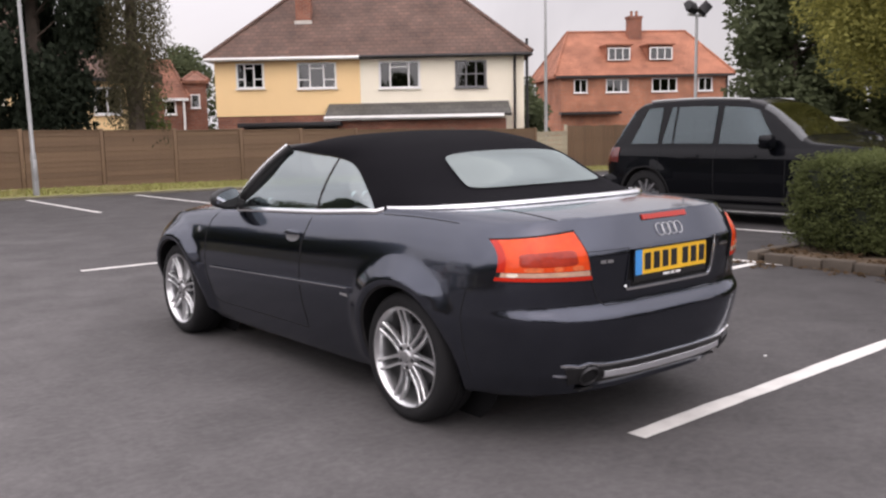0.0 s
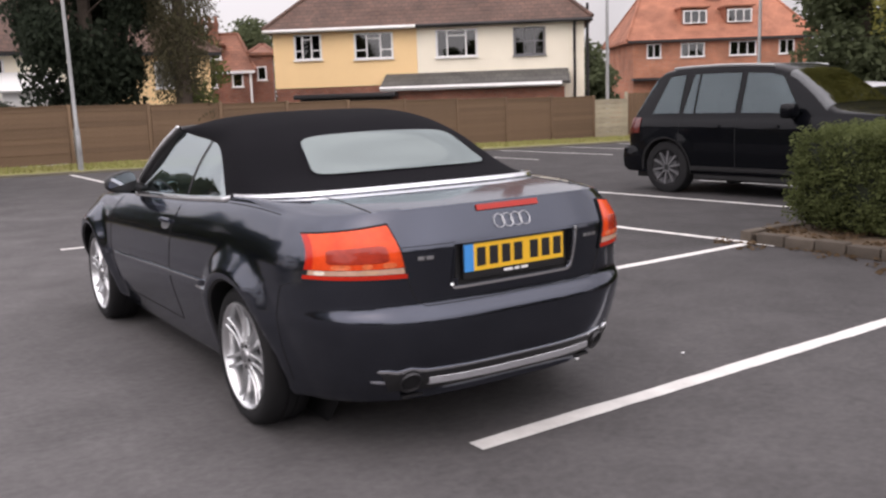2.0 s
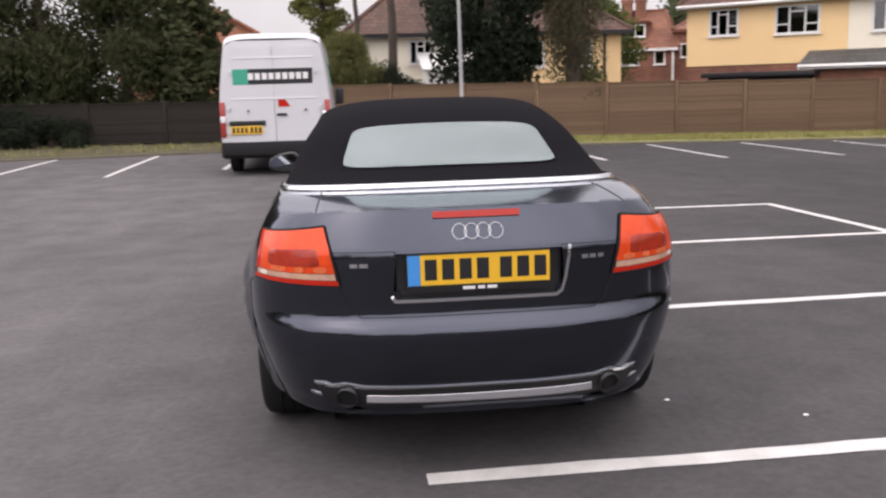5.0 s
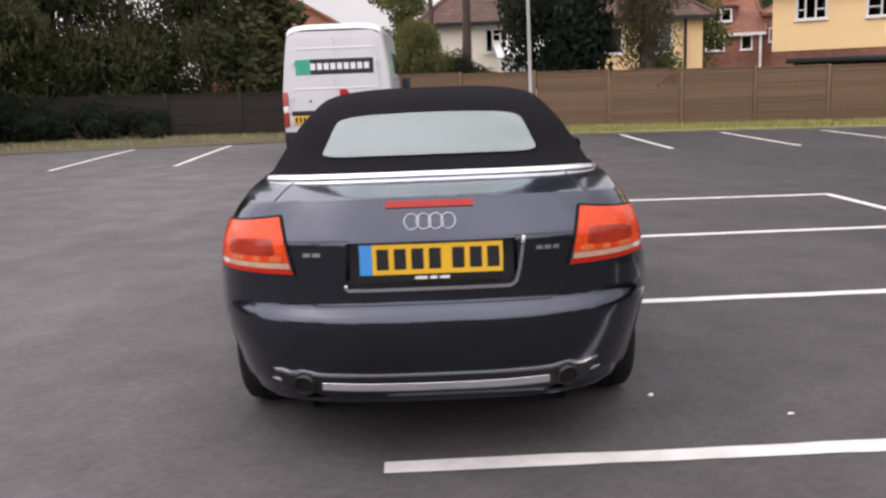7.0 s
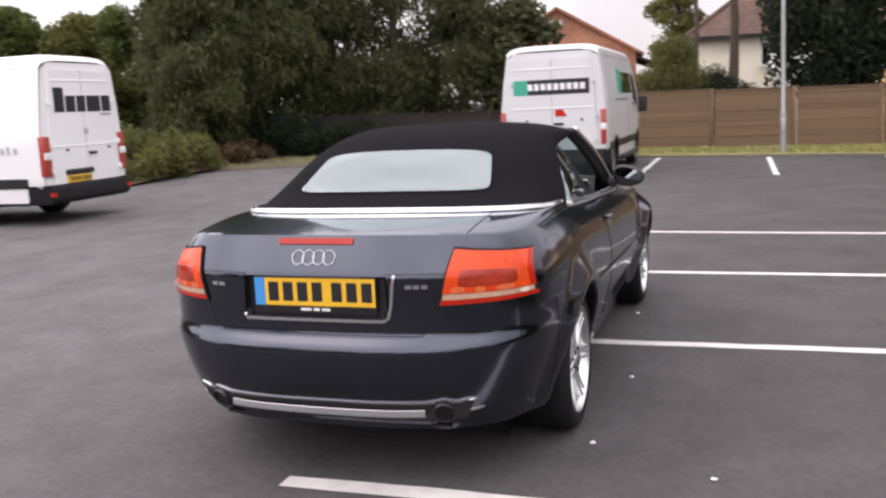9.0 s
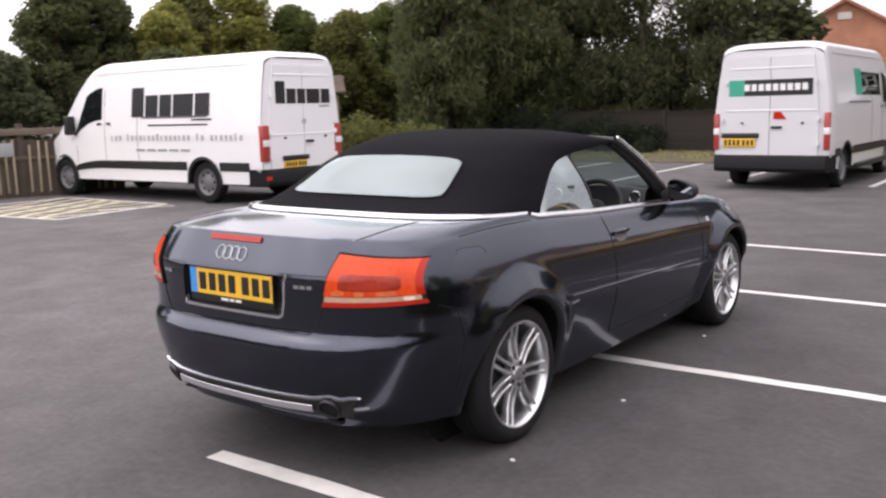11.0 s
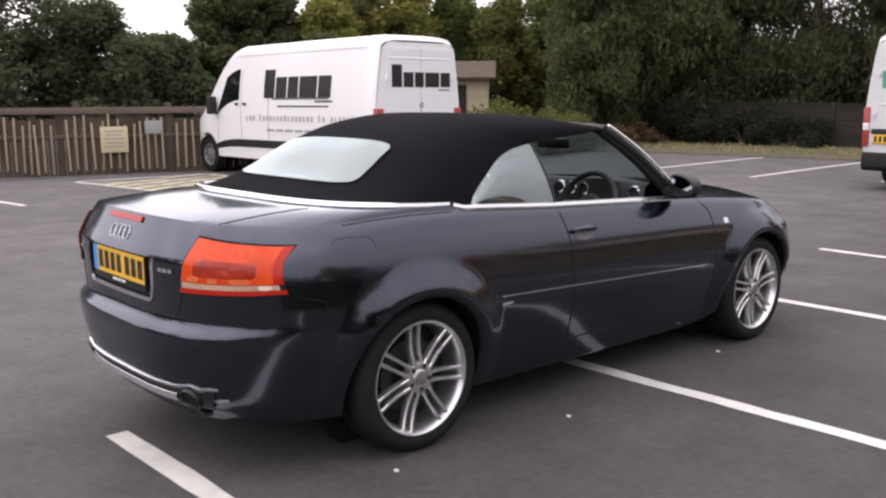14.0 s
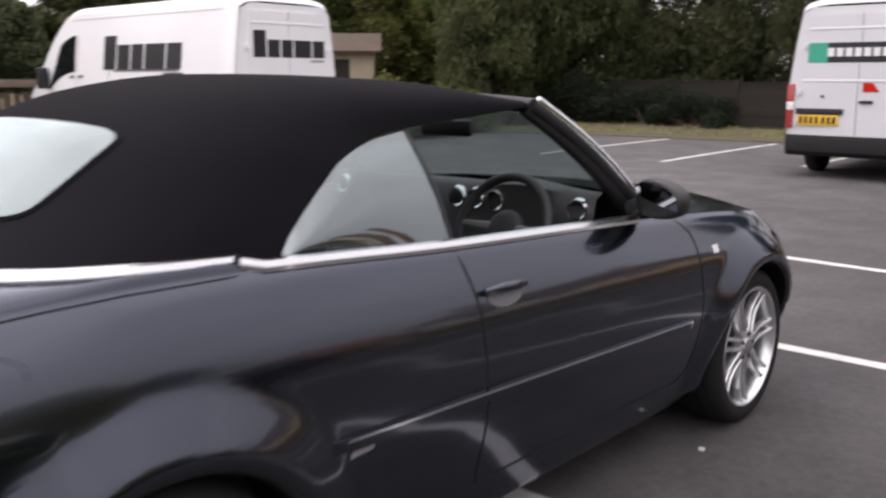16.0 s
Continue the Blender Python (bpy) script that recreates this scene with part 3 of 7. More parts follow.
BELT_TOP = [(-0.99, 1.028), (-0.87, 1.026), (-0.78, 1.016), (-0.65, 1.003), (-0.5, 0.997), (-0.3, 0.998), (0.0, 1.008), (0.235, 1.003), (0.9, 0.964), (1.75, 0.928), (2.2, 0.905), (2.65, 0.870),
            (3.1, 0.81), (3.4, 0.735), (3.55, 0.70)]
BELT_LOW = [(-0.99, 0.255), (-0.5, 0.215), (-0.2, 0.185), (0.4, 0.165), (2.2, 0.160), (3.0, 0.165), (3.55, 0.19)]
TAIL = [(0.275, -0.83), (0.30, -0.87), (0.345, -0.90), (0.46, -0.938), (0.53, -0.949), (0.570, -0.953), (0.598, -0.948), (0.630, -0.920), (0.642, -0.912), (0.675, -0.910),
        (0.765, -0.915), (0.862, -0.923), (0.880, -0.920), (0.905, -0.909), (0.99, -0.868), (1.028, -0.849)]
NOSE = [(0.18, 3.40), (0.3, 3.50), (0.5, 3.55), (0.62, 3.52), (0.7, 3.47), (0.8, 3.30), (0.9, 3.2)]


def h_of(y, z):
    lo, hi = lerp(BELT_LOW, y), lerp(BELT_TOP, y)
    return (z - lo) / (hi - lo)


def z_of(y, h):
    lo, hi = lerp(BELT_LOW, y), lerp(BELT_TOP, y)
    return lo + h * (hi - lo)


def flare(y, z):
    out = 0.0
    for yc in (0.0, AXLE_F):
        r = math.hypot(y - yc, z - TYRE_R)
        if z > TYRE_R - 0.1:
            t = (0.500 - r) / 0.110
            up = 0.62 + 0.38 * max(0.0, (z - TYRE_R) / max(r, 0.05)) ** 2
            out += 0.052 * up * (math.exp(-(((r - 0.390) / 0.060) ** 2)) if r < 0.390 else 0.5 * (t + math.sqrt(t * t + 0.006)) - 0.002)
    return out


def narrow(y):
    return 1 - 0.020 * max(0.0, 0.35 - y) ** 2


def side_x(y, z):
    """Half the car's width at a place along it and a height."""
    w = lerp(SECTION, h_of(y, z)) * narrow(y)
    if y < Y_REAR:
        d = (Y_REAR - y) / (Y_REAR - lerp(TAIL, z))
        w *= max(0.0, 1 - min(1, d) ** POW) ** (1 / POW)
    elif y > Y_FRONT:
        d = (y - Y_FRONT) / (lerp(NOSE, z) - Y_FRONT)
        w *= max(0.0, 1 - min(1, d) ** 2.7) ** (1 / 2.7)
    return w + flare(y, z)


def tail_point(x, z, out=0.0):
    """A place on the car's tail, out metres proud of it."""
    y = -0.9
    for _ in range(4):
        w = lerp(SECTION, min(1, max(0, h_of(y, z)))) * narrow(y)
        d = max(0.0, 1 - min(1.0, abs(x) / w) ** POW) ** (1 / POW)
        y = Y_REAR - (Y_REAR - lerp(TAIL, z)) * d
    p = Vector((x, y, z))
    if out:
        e = 0.01
        a = tail_point(x + e, z) - tail_point(x - e, z)
        b = tail_point(x, z + e) - tail_point(x, z - e)
        p += a.cross(b).normalized() * out
    return p


def flank_point(y, z, sgn, out=0.0):
    e = 0.01
    p = Vector((side_x(y, z), y, z))
    if out:
        a = Vector((side_x(y + e, z) - side_x(y - e, z), 2 * e, 0))
        b = Vector((side_x(y, z + e) - side_x(y, z - e), 0, 2 * e))
        p += a.cross(b).normalized() * out
    return Vector((sgn * p.x, p.y, p.z))


def belt_row(h):
    """Half the outline of the body at a relative height: from the middle of the tail to the middle of the nose."""
    pts = []
    for k in range(56):
        f = math.pi / 2 * (k / 55.0)
        y = -0.9
        for _ in range(5):
            z = z_of(y, h)
            y = Y_REAR - (Y_REAR - lerp(TAIL, z)) * math.cos(f) ** (2 / POW)
        z = z_of(y, h)
        pts.append(Vector((lerp(SECTION, h) * narrow(y) * math.sin(f) ** (2 / POW) + flare(y, z) * min(1, k / 30), y, z)))
    for k in range(1, 140):
        y = Y_REAR + (Y_FRONT - Y_REAR) * k / 139
        pts.append(Vector((side_x(y, z_of(y, h)), y, z_of(y, h))))
    for k in range(1, 48):
        f = math.pi / 2 * (1 - k / 47.0)
        y = 3.4
        for _ in range(5):
            z = z_of(y, h)
            y = Y_FRONT + (lerp(NOSE, z) - Y_FRONT) * math.cos(f) ** (2 / 2.7)
        z = z_of(y, h)
        pts.append(Vector((lerp(SECTION, h) * math.sin(f) ** (2 / 2.7) + flare(y, z) * min(1, (47 - k) / 20), y, z)))
    return pts


CHROME_Y = 0.255
TAIL_LIFT = 0.013


def chrome_line(f):
    """Foot of the soft top behind the doors: f from 0 in the middle of the tail to 1 at the door."""
    a = math.pi / 2 * f
    s, c = math.sin(a) ** (2 / 3.6), math.cos(a) ** (2 / 3.6)
    return Vector((0.752 * s, CHROME_Y - (CHROME_Y + 0.335) * c, 1.013 + 0.033 * c))


TOP_MID = [(0.0, (-0.335, 1.046)), (0.12, (-0.22, 1.078)), (0.22, (-0.11, 1.115)), (0.46, (0.21, 1.287)), (0.58, (0.45, 1.367)), (0.68, (0.74, 1.403)),
           (0.84, (1.12, 1.392)), (1.0, (1.545, 1.330))]
TOP_EDGE = [(0.0, (0.752, 0.255, 1.011)), (0.12, (0.752, 0.36, 1.012)), (0.22, (0.735, 0.425, 1.060)), (0.36, (0.692, 0.55, 1.142)), (0.46, (0.656, 0.66, 1.205)),
            (0.58, (0.616, 0.82, 1.248)), (0.68, (0.600, 0.98, 1.266)), (0.84, (0.588, 1.25, 1.284)), (1.0, (0.572, 1.535, 1.306))]


def top_point(u, x, out=0.0):
    """A place on the soft top: u from its foot behind to the windscreen, x across."""
    yc, zc = [lerp([(t, v[k]) for t, v in TOP_MID], u) for k in (0, 1)]
    xe, ye, ze = [lerp([(t, v[k]) for t, v in TOP_EDGE], u) for k in (0, 1, 2)]
    n = 3.6 - 0.6 * min(1, u / 0.5)
    d = 1 - max(0.0, 1 - min(1, abs(x) / xe) ** n) ** (1 / n)
    p = Vector((x, yc + (ye - yc) * d, zc + (ze - zc) * d))
    if out:
        e = 0.004
        a = top_point(u, x + e) - top_point(u, x - e)
        b = top_point(min(1, u + e), x) - top_point(max(0, u - e), x)
        p += a.cross(b).normalized() * out
    return p


def ribbon(pts, normal_out, width, mat, name, parent, label="", depth=0.004):
    """A narrow raised strip along points that lie on a surface."""
    rows = []
    for i, p in enumerate(pts):
        d = (pts[min(i + 1, len(pts) - 1)] - pts[max(i - 1, 0)]).normalized()
        nrm = normal_out[i]
        s = d.cross(nrm).normalized() * width / 2
        o = nrm * (depth if 0 < i < len(pts) - 1 else 0.0003)
        rows.append([p - s - nrm * 0.004, p - s * 0.8 + o, p + s * 0.8 + o, p + s - nrm * 0.004])
    v, f = grid(rows)
    return link(name, v, f, mat, parent, label)


def flank_line(yz, sgn, width, mat, name, parent, depth=0.002, step=0.03):
    """A strip along the car's flank through places (y, z)."""
    pts, nrm = [], []
    for (y0, z0), (y1, z1) in zip(yz, yz[1:]):
        k = max(2, int(math.hypot(y1 - y0, z1 - z0) / step))
        for i in range(k + (1 if (y1, z1) == yz[-1] else 0)):
            y, z = y0 + (y1 - y0) * i / k, z0 + (z1 - z0) * i / k
            a, b = flank_point(y, z, sgn), flank_point(y, z, sgn, 0.01)
            pts.append(a)
            nrm.append((b - a).normalized())
    return ribbon(pts, nrm, width, mat, name, parent, depth=depth)


def tail_line(xz, width, mat, name, parent, depth=0.002, step=0.03, label=""):
    pts, nrm = [], []
    for (x0, z0), (x1, z1) in zip(xz, xz[1:]):
        k = max(2, int(math.hypot(x1 - x0, z1 - z0) / step))
        for i in range(k + (1 if (x1, z1) == xz[-1] else 0)):
            x, z = x0 + (x1 - x0) * i / k, z0 + (z1 - z0) * i / k + TAIL_LIFT
            a, b = tail_point(x, z), tail_point(x, z, 0.01)
            pts.append(a)
            nrm.append((b - a).normalized())
    return ribbon(pts, nrm, width, mat, name, parent, label, depth)


def tail_patch(corners, out, name, mat, parent, label="", n=14, m=20, d=0.006):
    """A plate on the tail between four corners (x, z): top inner, top outer, bottom outer, bottom inner."""
    (a, b, c, e) = corners
    rows = []
    for i in range(n + 1):
        s = i / n
        r = []
        for j in range(m + 1):
            t = j / m
            x = (a[0] * (1 - t) + b[0] * t) * (1 - s) + (e[0] * (1 - t) + c[0] * t) * s
            z = (a[1] * (1 - t) + b[1] * t) * (1 - s) + (e[1] * (1 - t) + c[1] * t) * s + TAIL_LIFT
            r.append(tail_point(x, z, out))
        rows.append(r)
    flip = a[0] > b[0]
    v, f = thick([r[::-1] for r in rows] if not flip else rows, d)
    return link(name, v, f, mat, parent, label)


def wheel(parent, x, y, sgn, turn):
    """An alloy wheel of seven twin spokes in a low tyre, its face towards sgn * x."""
    w = new("wheel")
    w.parent = parent
    w.matrix_basis = Matrix.Translation((x, y, TYRE_R)) @ (Matrix.Identity(4) if sgn > 0 else Matrix.Rotation(math.pi, 4, "Z")) @ Matrix.Rotation(turn, 4, "X")
    R = TYRE_R
    link("tyre", *lathe([(-0.20, 0.235), (-0.215, 0.25), (-0.215, 0.285), (-0.20, 0.310), (-0.17, R), (-0.135, R), (-0.134, R - 0.006), (-0.126, R - 0.006), (-0.125, R),
                         (-0.09, R), (-0.089, R - 0.006), (-0.081, R - 0.006), (-0.08, R), (-0.04, R - 0.003), (-0.012, 0.311), (0.004, 0.292), (0.008, 0.272), (0.002, 0.252), (-0.012, 0.243)], 64), RUBBER, w)
    link("rim", *lathe([(-0.20, 0.232), (-0.16, 0.222), (-0.05, 0.219), (-0.02, 0.226), (-0.006, 0.232), (0.004, 0.240), (0.004, 0.246), (-0.004, 0.248), (-0.012, 0.244)], 64), ALLOY, w, "polished alloy rim")
    link("brake_disc", *lathe([(-0.085, 0.02), (-0.085, 0.155), (-0.095, 0.155), (-0.095, 0.02)], 40), DARK_METAL, w)
    link("hub_shell", *lathe([(-0.12, 0.0), (-0.12, 0.2), (-0.125, 0.218), (-0.15, 0.218)], 40), GAP, w)
    for k in range(7):
        a = 2 * math.pi * k / 7
        rows = []
        for side in (-1, 1):
            rows = []
            for i in range(9):
                t = i / 8
                r = 0.055 + t * 0.181
                off = side * (0.0185 + 0.0045 * t)
                wd = 0.0072 + 0.0008 * t + 0.010 * max(0, 0.22 - t) + 0.02 * max(0, t - 0.88)
                xx = -0.012 - 0.012 * math.sin(t * math.pi) + 0.008 * t
                dp = 0.030
                base = [(xx - dp, off - wd), (xx - 0.004, off - wd), (xx, off - wd * 0.6), (xx, off + wd * 0.6), (xx - 0.004, off + wd), (xx - dp, off + wd)]
                rows.append([Vector((p, r * math.cos(a) - q * math.sin(a), r * math.sin(a) + q * math.cos(a))) for p, q in base])
            link("spoke", *grid(rows), ALLOY, w)
    link("hub", *lathe([(-0.05, 0.068), (-0.016, 0.066), (-0.012, 0.058), (-0.016, 0.036), (-0.014, 0.0345), (-0.010, 0.034), (-0.006, 0.028), (-0.005, 0.0)], 40), ALLOY, w)
    link("centre_cap", *lathe([(-0.012, 0.030), (-0.003, 0.029), (-0.001, 0.024), (0.0, 0.0)], 30), GREY_TRIM, w, "grey centre cap")
    for k in range(5):
        a = 2 * math.pi * k / 5 + 0.3
        v, f = lathe([(-0.02, 0.011), (-0.009, 0.010), (-0.007, 0.006), (-0.010, 0.0)], 10)
        link("wheel_bolt", [p + Vector((0, 0.052 * math.cos(a), 0.052 * math.sin(a))) for p in v], f, DARK_METAL, w)
    return w


def build_car():
    car = thing("soft_top_car", None, "dark grey metallic two-door soft-top car parked across white bay lines", "car")
    # shell of the body, panel by panel
    hs = [0, 0.015, 0.03, 0.06] + [0.1 + 0.9 * k / 46 for k in range(46)] + [0.985, 0.995, 1.0]
    hs = sorted(set(round(h, 4) for h in hs))
    half = [belt_row(h) for h in hs]
    ncol = len(half[0])
    panels = {}

    def panel_of(p, sgn):
        y, z = p.y, p.z
        if 0.925 + 0.03 * (0.9 - z) < y < 2.16 and z > 0.305:
            return "door_right" if sgn > 0 else "door_left"
        if y < -0.43 and z < 0.625 + 0.12 * max(0, min(1, (abs(p.x) - 0.43) / 0.06)):
            return "rear_bumper"
        if y > 3.02 and z < 0.62:
            return "front_bumper"
        if y < -0.70 and abs(p.x) < 0.50 + 0.23 * max(0, z - 0.755):
            return "boot_lid"
        if z < 0.305 and 0.35 < y < 2.3:
            return "sill_right" if sgn > 0 else "sill_left"
        return ("wing_right" if sgn > 0 else "wing_left") if y > 1.5 else "body"

    for sgn in (1, -1):
        pos, inside = [], []
        for row in half:
            r, q = [], []
            for p in row:
                p2, hit = Vector((sgn * p.x, p.y, p.z)), 0
                for yc in (0.0, AXLE_F):
                    dy, dz = p.y - yc, p.z - TYRE_R
                    d = math.hypot(dy, dz)
                    if d < ARCH_R:
                        hit = 1
                        k = ARCH_R / max(d, 1e-6)
                        yy, zz = yc + dy * k, TYRE_R + dz * k
                        zl = z_of(yy, 0)
                        if zz < zl:
                            zz = zl
                        p2 = Vector((sgn * side_x(yy, zz), yy, zz))
                r.append(p2)
                q.append(hit)
            pos.append(r)
            inside.append(q)
        for i in range(len(hs) - 1):
            for j in range(ncol - 1):
                cells = [(i, j), (i, j + 1), (i + 1, j + 1), (i + 1, j)]
                if all(inside[a][b] for a, b in cells):
                    continue
                ps = [pos[a][b] for a, b in cells]
                c = sum(ps, Vector()) / 4
                if c.y < -0.85 and abs(c.x) < 0.298 and 0.705 < c.z < 0.881:
                    continue
                key = panel_of(c, sgn)
                vs, fs, idx = panels.setdefault(key, ([], [], {}))
                t = []
                for (a, b), p in zip(cells, ps):
                    k = (sgn, a, b)
                    if k not in idx:
                        idx[k] = len(vs)
                        vs.append(p)
                    t.append(idx[k])
                fs.append(tuple(t if sgn > 0 else t[::-1]))
    # boot deck between the shoulder and the foot of the soft top
    edge = [p for p in half[-1] if p.y < CHROME_Y + 0.01]
    m = len(edge)
    for sgn in (1, -1):
        rows = []
        for j, e in enumerate(edge):
            f = min(1.0, j / (m - 1))
            g = math.asin(min(1, (min(1, e.x / 0.752 * 0.97 if j < m - 1 else 1)) ** 1.8)) / (math.pi / 2)
            i0 = chrome_line(g if j < m - 1 else 1)
            r = []
            for k in range(15):
                t = k / 14
                p = e.lerp(i0, t)
                p.z += (0.003 + 0.011 * min(1, (e.x / 0.77) ** 4)) * math.sin(math.pi * t) ** 0.9
                r.append(Vector((sgn * p.x, p.y, p.z)))
            rows.append(r)
        # joint of the boot lid across the deck
        j = min(range(m), key=lambda q: abs(edge[q].x - 0.575) + (1 if edge[q].y > -0.5 else 0))
        ribbon([rows[j][k] + Vector((0, 0, 0.001)) for k in range(0, 13)], [Vector((0, 0, 1))] * 13, 0.0045, GAP, "lid_joint", car, depth=0.001)
        for i in range(m - 1):
            for k in range(14):
                ps = [rows[i][k], rows[i + 1][k], rows[i + 1][k + 1], rows[i][k + 1]]
                c = sum(ps, Vector()) / 4
                key = "boot_lid" if c.y < -0.36 and abs(c.x) < 0.56 + 0.16 * (c.y + 0.9) else "body"
                vs, fs, idx = panels[key]
                o = len(vs)
                vs += ps
                fs.append(tuple([o, o + 1, o + 2, o + 3] if sgn > 0 else [o + 3, o + 2, o + 1, o]))
    # bonnet
    edge = [p for p in half[-1] if p.y > 2.12]
    vs, fs = [], []
    rows = []
    for e in edge:
        r = []
        for k in range(-12, 13):
            x = e.x * k / 12
            y = e.y + 0.10 * max(0, 1 - (e.y - 2.12) / 0.5) * (1 - (k / 12) ** 2)
            r.append(Vector((x, y, e.z + 0.075 * (1 - abs(k / 12) ** 2.4) * (0.35 + 0.65 * min(1, (3.5 - e.y) / 0.5)))))
        rows.append(r)
    panels["bonnet"] = (*grid(rows), None)
    for key, (vs, fs, _) in panels.items():
        ob = link(key.replace("_left", "").replace("_right", ""), vs, fs, PAINT, car, sharp=50)
        if key.startswith("body") or key.startswith("boot"):
            bm = bmesh.new()
            bm.from_mesh(ob.data)
            bmesh.ops.remove_doubles(bm, verts=bm.verts, dist=0.0004)
            bm.to_mesh(ob.data)
            bm.free()
            ob.data.shade_smooth()
            ob.data.set_sharp_from_angle(angle=radians(50))
    # floor pan and inner tub
    block("floor_pan", (-0.55, -0.55, 0.178), (0.55, 3.1, 0.25), PLASTIC, car)
    block("side_floor", (-0.73, 0.42, 0.166), (0.73, 2.22, 0.177), PLASTIC, car)
    block("rear_undertray", (-0.50, -0.80, 0.252), (0.50, -0.40, 0.262), PLASTIC, car)
    block("front_undertray", (-0.55, 3.05, 0.175), (0.55, 3.30, 0.185), PLASTIC, car)
    rows = []
    for y in [0.05 + 0.1 * k for k in range(22)]:
        z = lerp(BELT_TOP, y) - 0.012
        rows.append([Vector((-0.772, y, z)), Vector((-0.735, y, z)), Vector((-0.71, y, z - 0.03)), Vector((-0.69, y, 0.55)), Vector((-0.67, y, 0.30)), Vector((0, y, 0.29)),
                     Vector((0.67, y, 0.30)), Vector((0.69, y, 0.55)), Vector((0.71, y, z - 0.03)), Vector((0.735, y, z)), Vector((0.772, y, z))])
    link("cabin_lining", *grid(rows), LEATHER, car, "black cabin lining")
    # arch liners
    for sgn in (1, -1):
        for yc in (0.0, AXLE_F):
            rows = []
            for k in range(33):
                a = math.pi * (-0.12 + 1.24 * k / 32)
                y, z = yc + ARCH_R * math.cos(a), TYRE_R + ARCH_R * math.sin(a)
                z = max(z, z_of(y, 0))
                xo = side_x(y, z)
                rows.append([Vector((sgn * (xo + 0.001), y, z)), Vector((sgn * (xo - 0.012), y - 0.010 * math.cos(a), z - 0.010 * math.sin(a))), Vector((sgn * (xo - 0.03), y, z)), Vector((sgn * 0.56, y, z))])
            link("arch_liner", *grid(rows), PLASTIC, car)
            v, f = lathe([(0.0, 0.0), (0.0, ARCH_R + 0.02)], 32)
            link("arch_wall", [Vector((sgn * 0.56, p.y + yc, p.z + TYRE_R)) for p in v], f, GAP, car)
            wheel(car, sgn * 0.866, yc, sgn, 0.796 if yc == 0 else 1.1)
    # panel joints
    for sgn in (1, -1):
        top = lerp(BELT_TOP, 0.9)
        flank_line([(0.918, top - 0.012), (0.924, 0.85), (0.94, 0.6), (0.957, 0.36), (0.97, 0.308), (2.10, 0.305), (2.16, 0.34), (2.165, 0.6), (2.155, 0.85), (2.10, lerp(BELT_TOP, 2.1) - 0.01)], sgn, 0.007, GAP, "door_joint", car)
        flank_line([(-0.43, 0.30), (-0.43, 0.60), (-0.47, 0.72), (-0.56, 0.745)], sgn, 0.0035, GAP, "bumper_joint", car)
        flank_line([(0.25, 0.995), (0.0, 0.999), (-0.15, 0.996), (-0.33, 0.988)], sgn, 0.004, GAP, "deck_joint", car)
        # door moulding and handle
        flank_line([(0.40, 0.602), (1.0, 0.581), (1.6, 0.559), (2.10, 0.541)], sgn, 0.034, PAINT, "rub_strip", car, depth=0.013)
        flank_line([(0.41, 0.612), (1.0, 0.591), (1.6, 0.569), (2.10, 0.551)], sgn, 0.006, CHROME, "rub_strip_edge", car, depth=0.014)
        flank_line([(2.18, 0.538), (2.26, 0.535)], sgn, 0.034, PAINT, "rub_strip", car, depth=0.013)
        pts = [flank_point(0.950 + 0.0175 * k, 0.846 - 0.006 * k / 10, sgn, 0.012 + 0.014 * math.sin(math.pi * k / 10)) for k in range(11)]
        link("door_handle", *tube(pts, [0.008 + 0.006 * math.sin(math.pi * k / 10) for k in range(11)], 10), PAINT, car)
        # flat grey oval paints the sky's reflection in the handle's hollow
        rows = []
        for a in range(7):
            s = a / 6
            r = []
            for b in range(13):
                an = 2 * math.pi * b / 12
                r.append(flank_point(1.04 + 0.075 * s * math.cos(an), 0.828 + 0.030 * s * math.sin(an), sgn, 0.0015))
            rows.append(r if sgn > 0 else r[::-1])
        link("handle_recess", *grid(rows), GREY_TRIM, car)
        # small bright mark at the rear end of the moulding
        a = [flank_point(y, z, sgn, o) for o in (0.005, -0.002) for y, z in ((0.455, 0.578), (0.452, 0.562), (0.520, 0.566), (0.524, 0.577))]
        link("moulding_mark", a, [(0, 1, 2, 3), (0, 4, 5, 1), (1, 5, 6, 2), (2, 6, 7, 3), (3, 7, 4, 0)], CHROME, car, smooth=False)
        # small badge on the wing
        pts = [flank_point(y, z, sgn, 0.004) for y, z in ((2.27, 0.79), (2.27, 0.762), (2.315, 0.762), (2.315, 0.79))]
        inn = [flank_point(y, z, sgn, -0.002) for y, z in ((2.27, 0.79), (2.27, 0.762), (2.315, 0.762), (2.315, 0.79))]
        link("wing_badge", pts + inn, [(0, 1, 2, 3), (0, 4, 5, 1), (1, 5, 6, 2), (2, 6, 7, 3), (3, 7, 4, 0)], CHROME, car, "small bright wing badge", smooth=False)
    # fuel flap
    flank_line([(-0.405, 0.922), (-0.385, 0.944), (-0.24, 0.941), (-0.212, 0.925), (-0.21, 0.90)], 1, 0.0022, GAP, "fuel_flap_joint", car, depth=0.0008)
    flank_line([(-0.36, 0.809), (-0.225, 0.797)], 1, 0.0018, GAP, "fuel_flap_joint", car, depth=0.0008)
    for sgn in (1, -1):
        p = chrome_line(1) + Vector((0.004, 0.006, 0.006))
        block("trim_joint", (sgn * p.x - 0.016, p.y - 0.002, p.z - 0.016), (sgn * p.x + 0.016, p.y + 0.002, p.z + 0.0155), GAP, car)
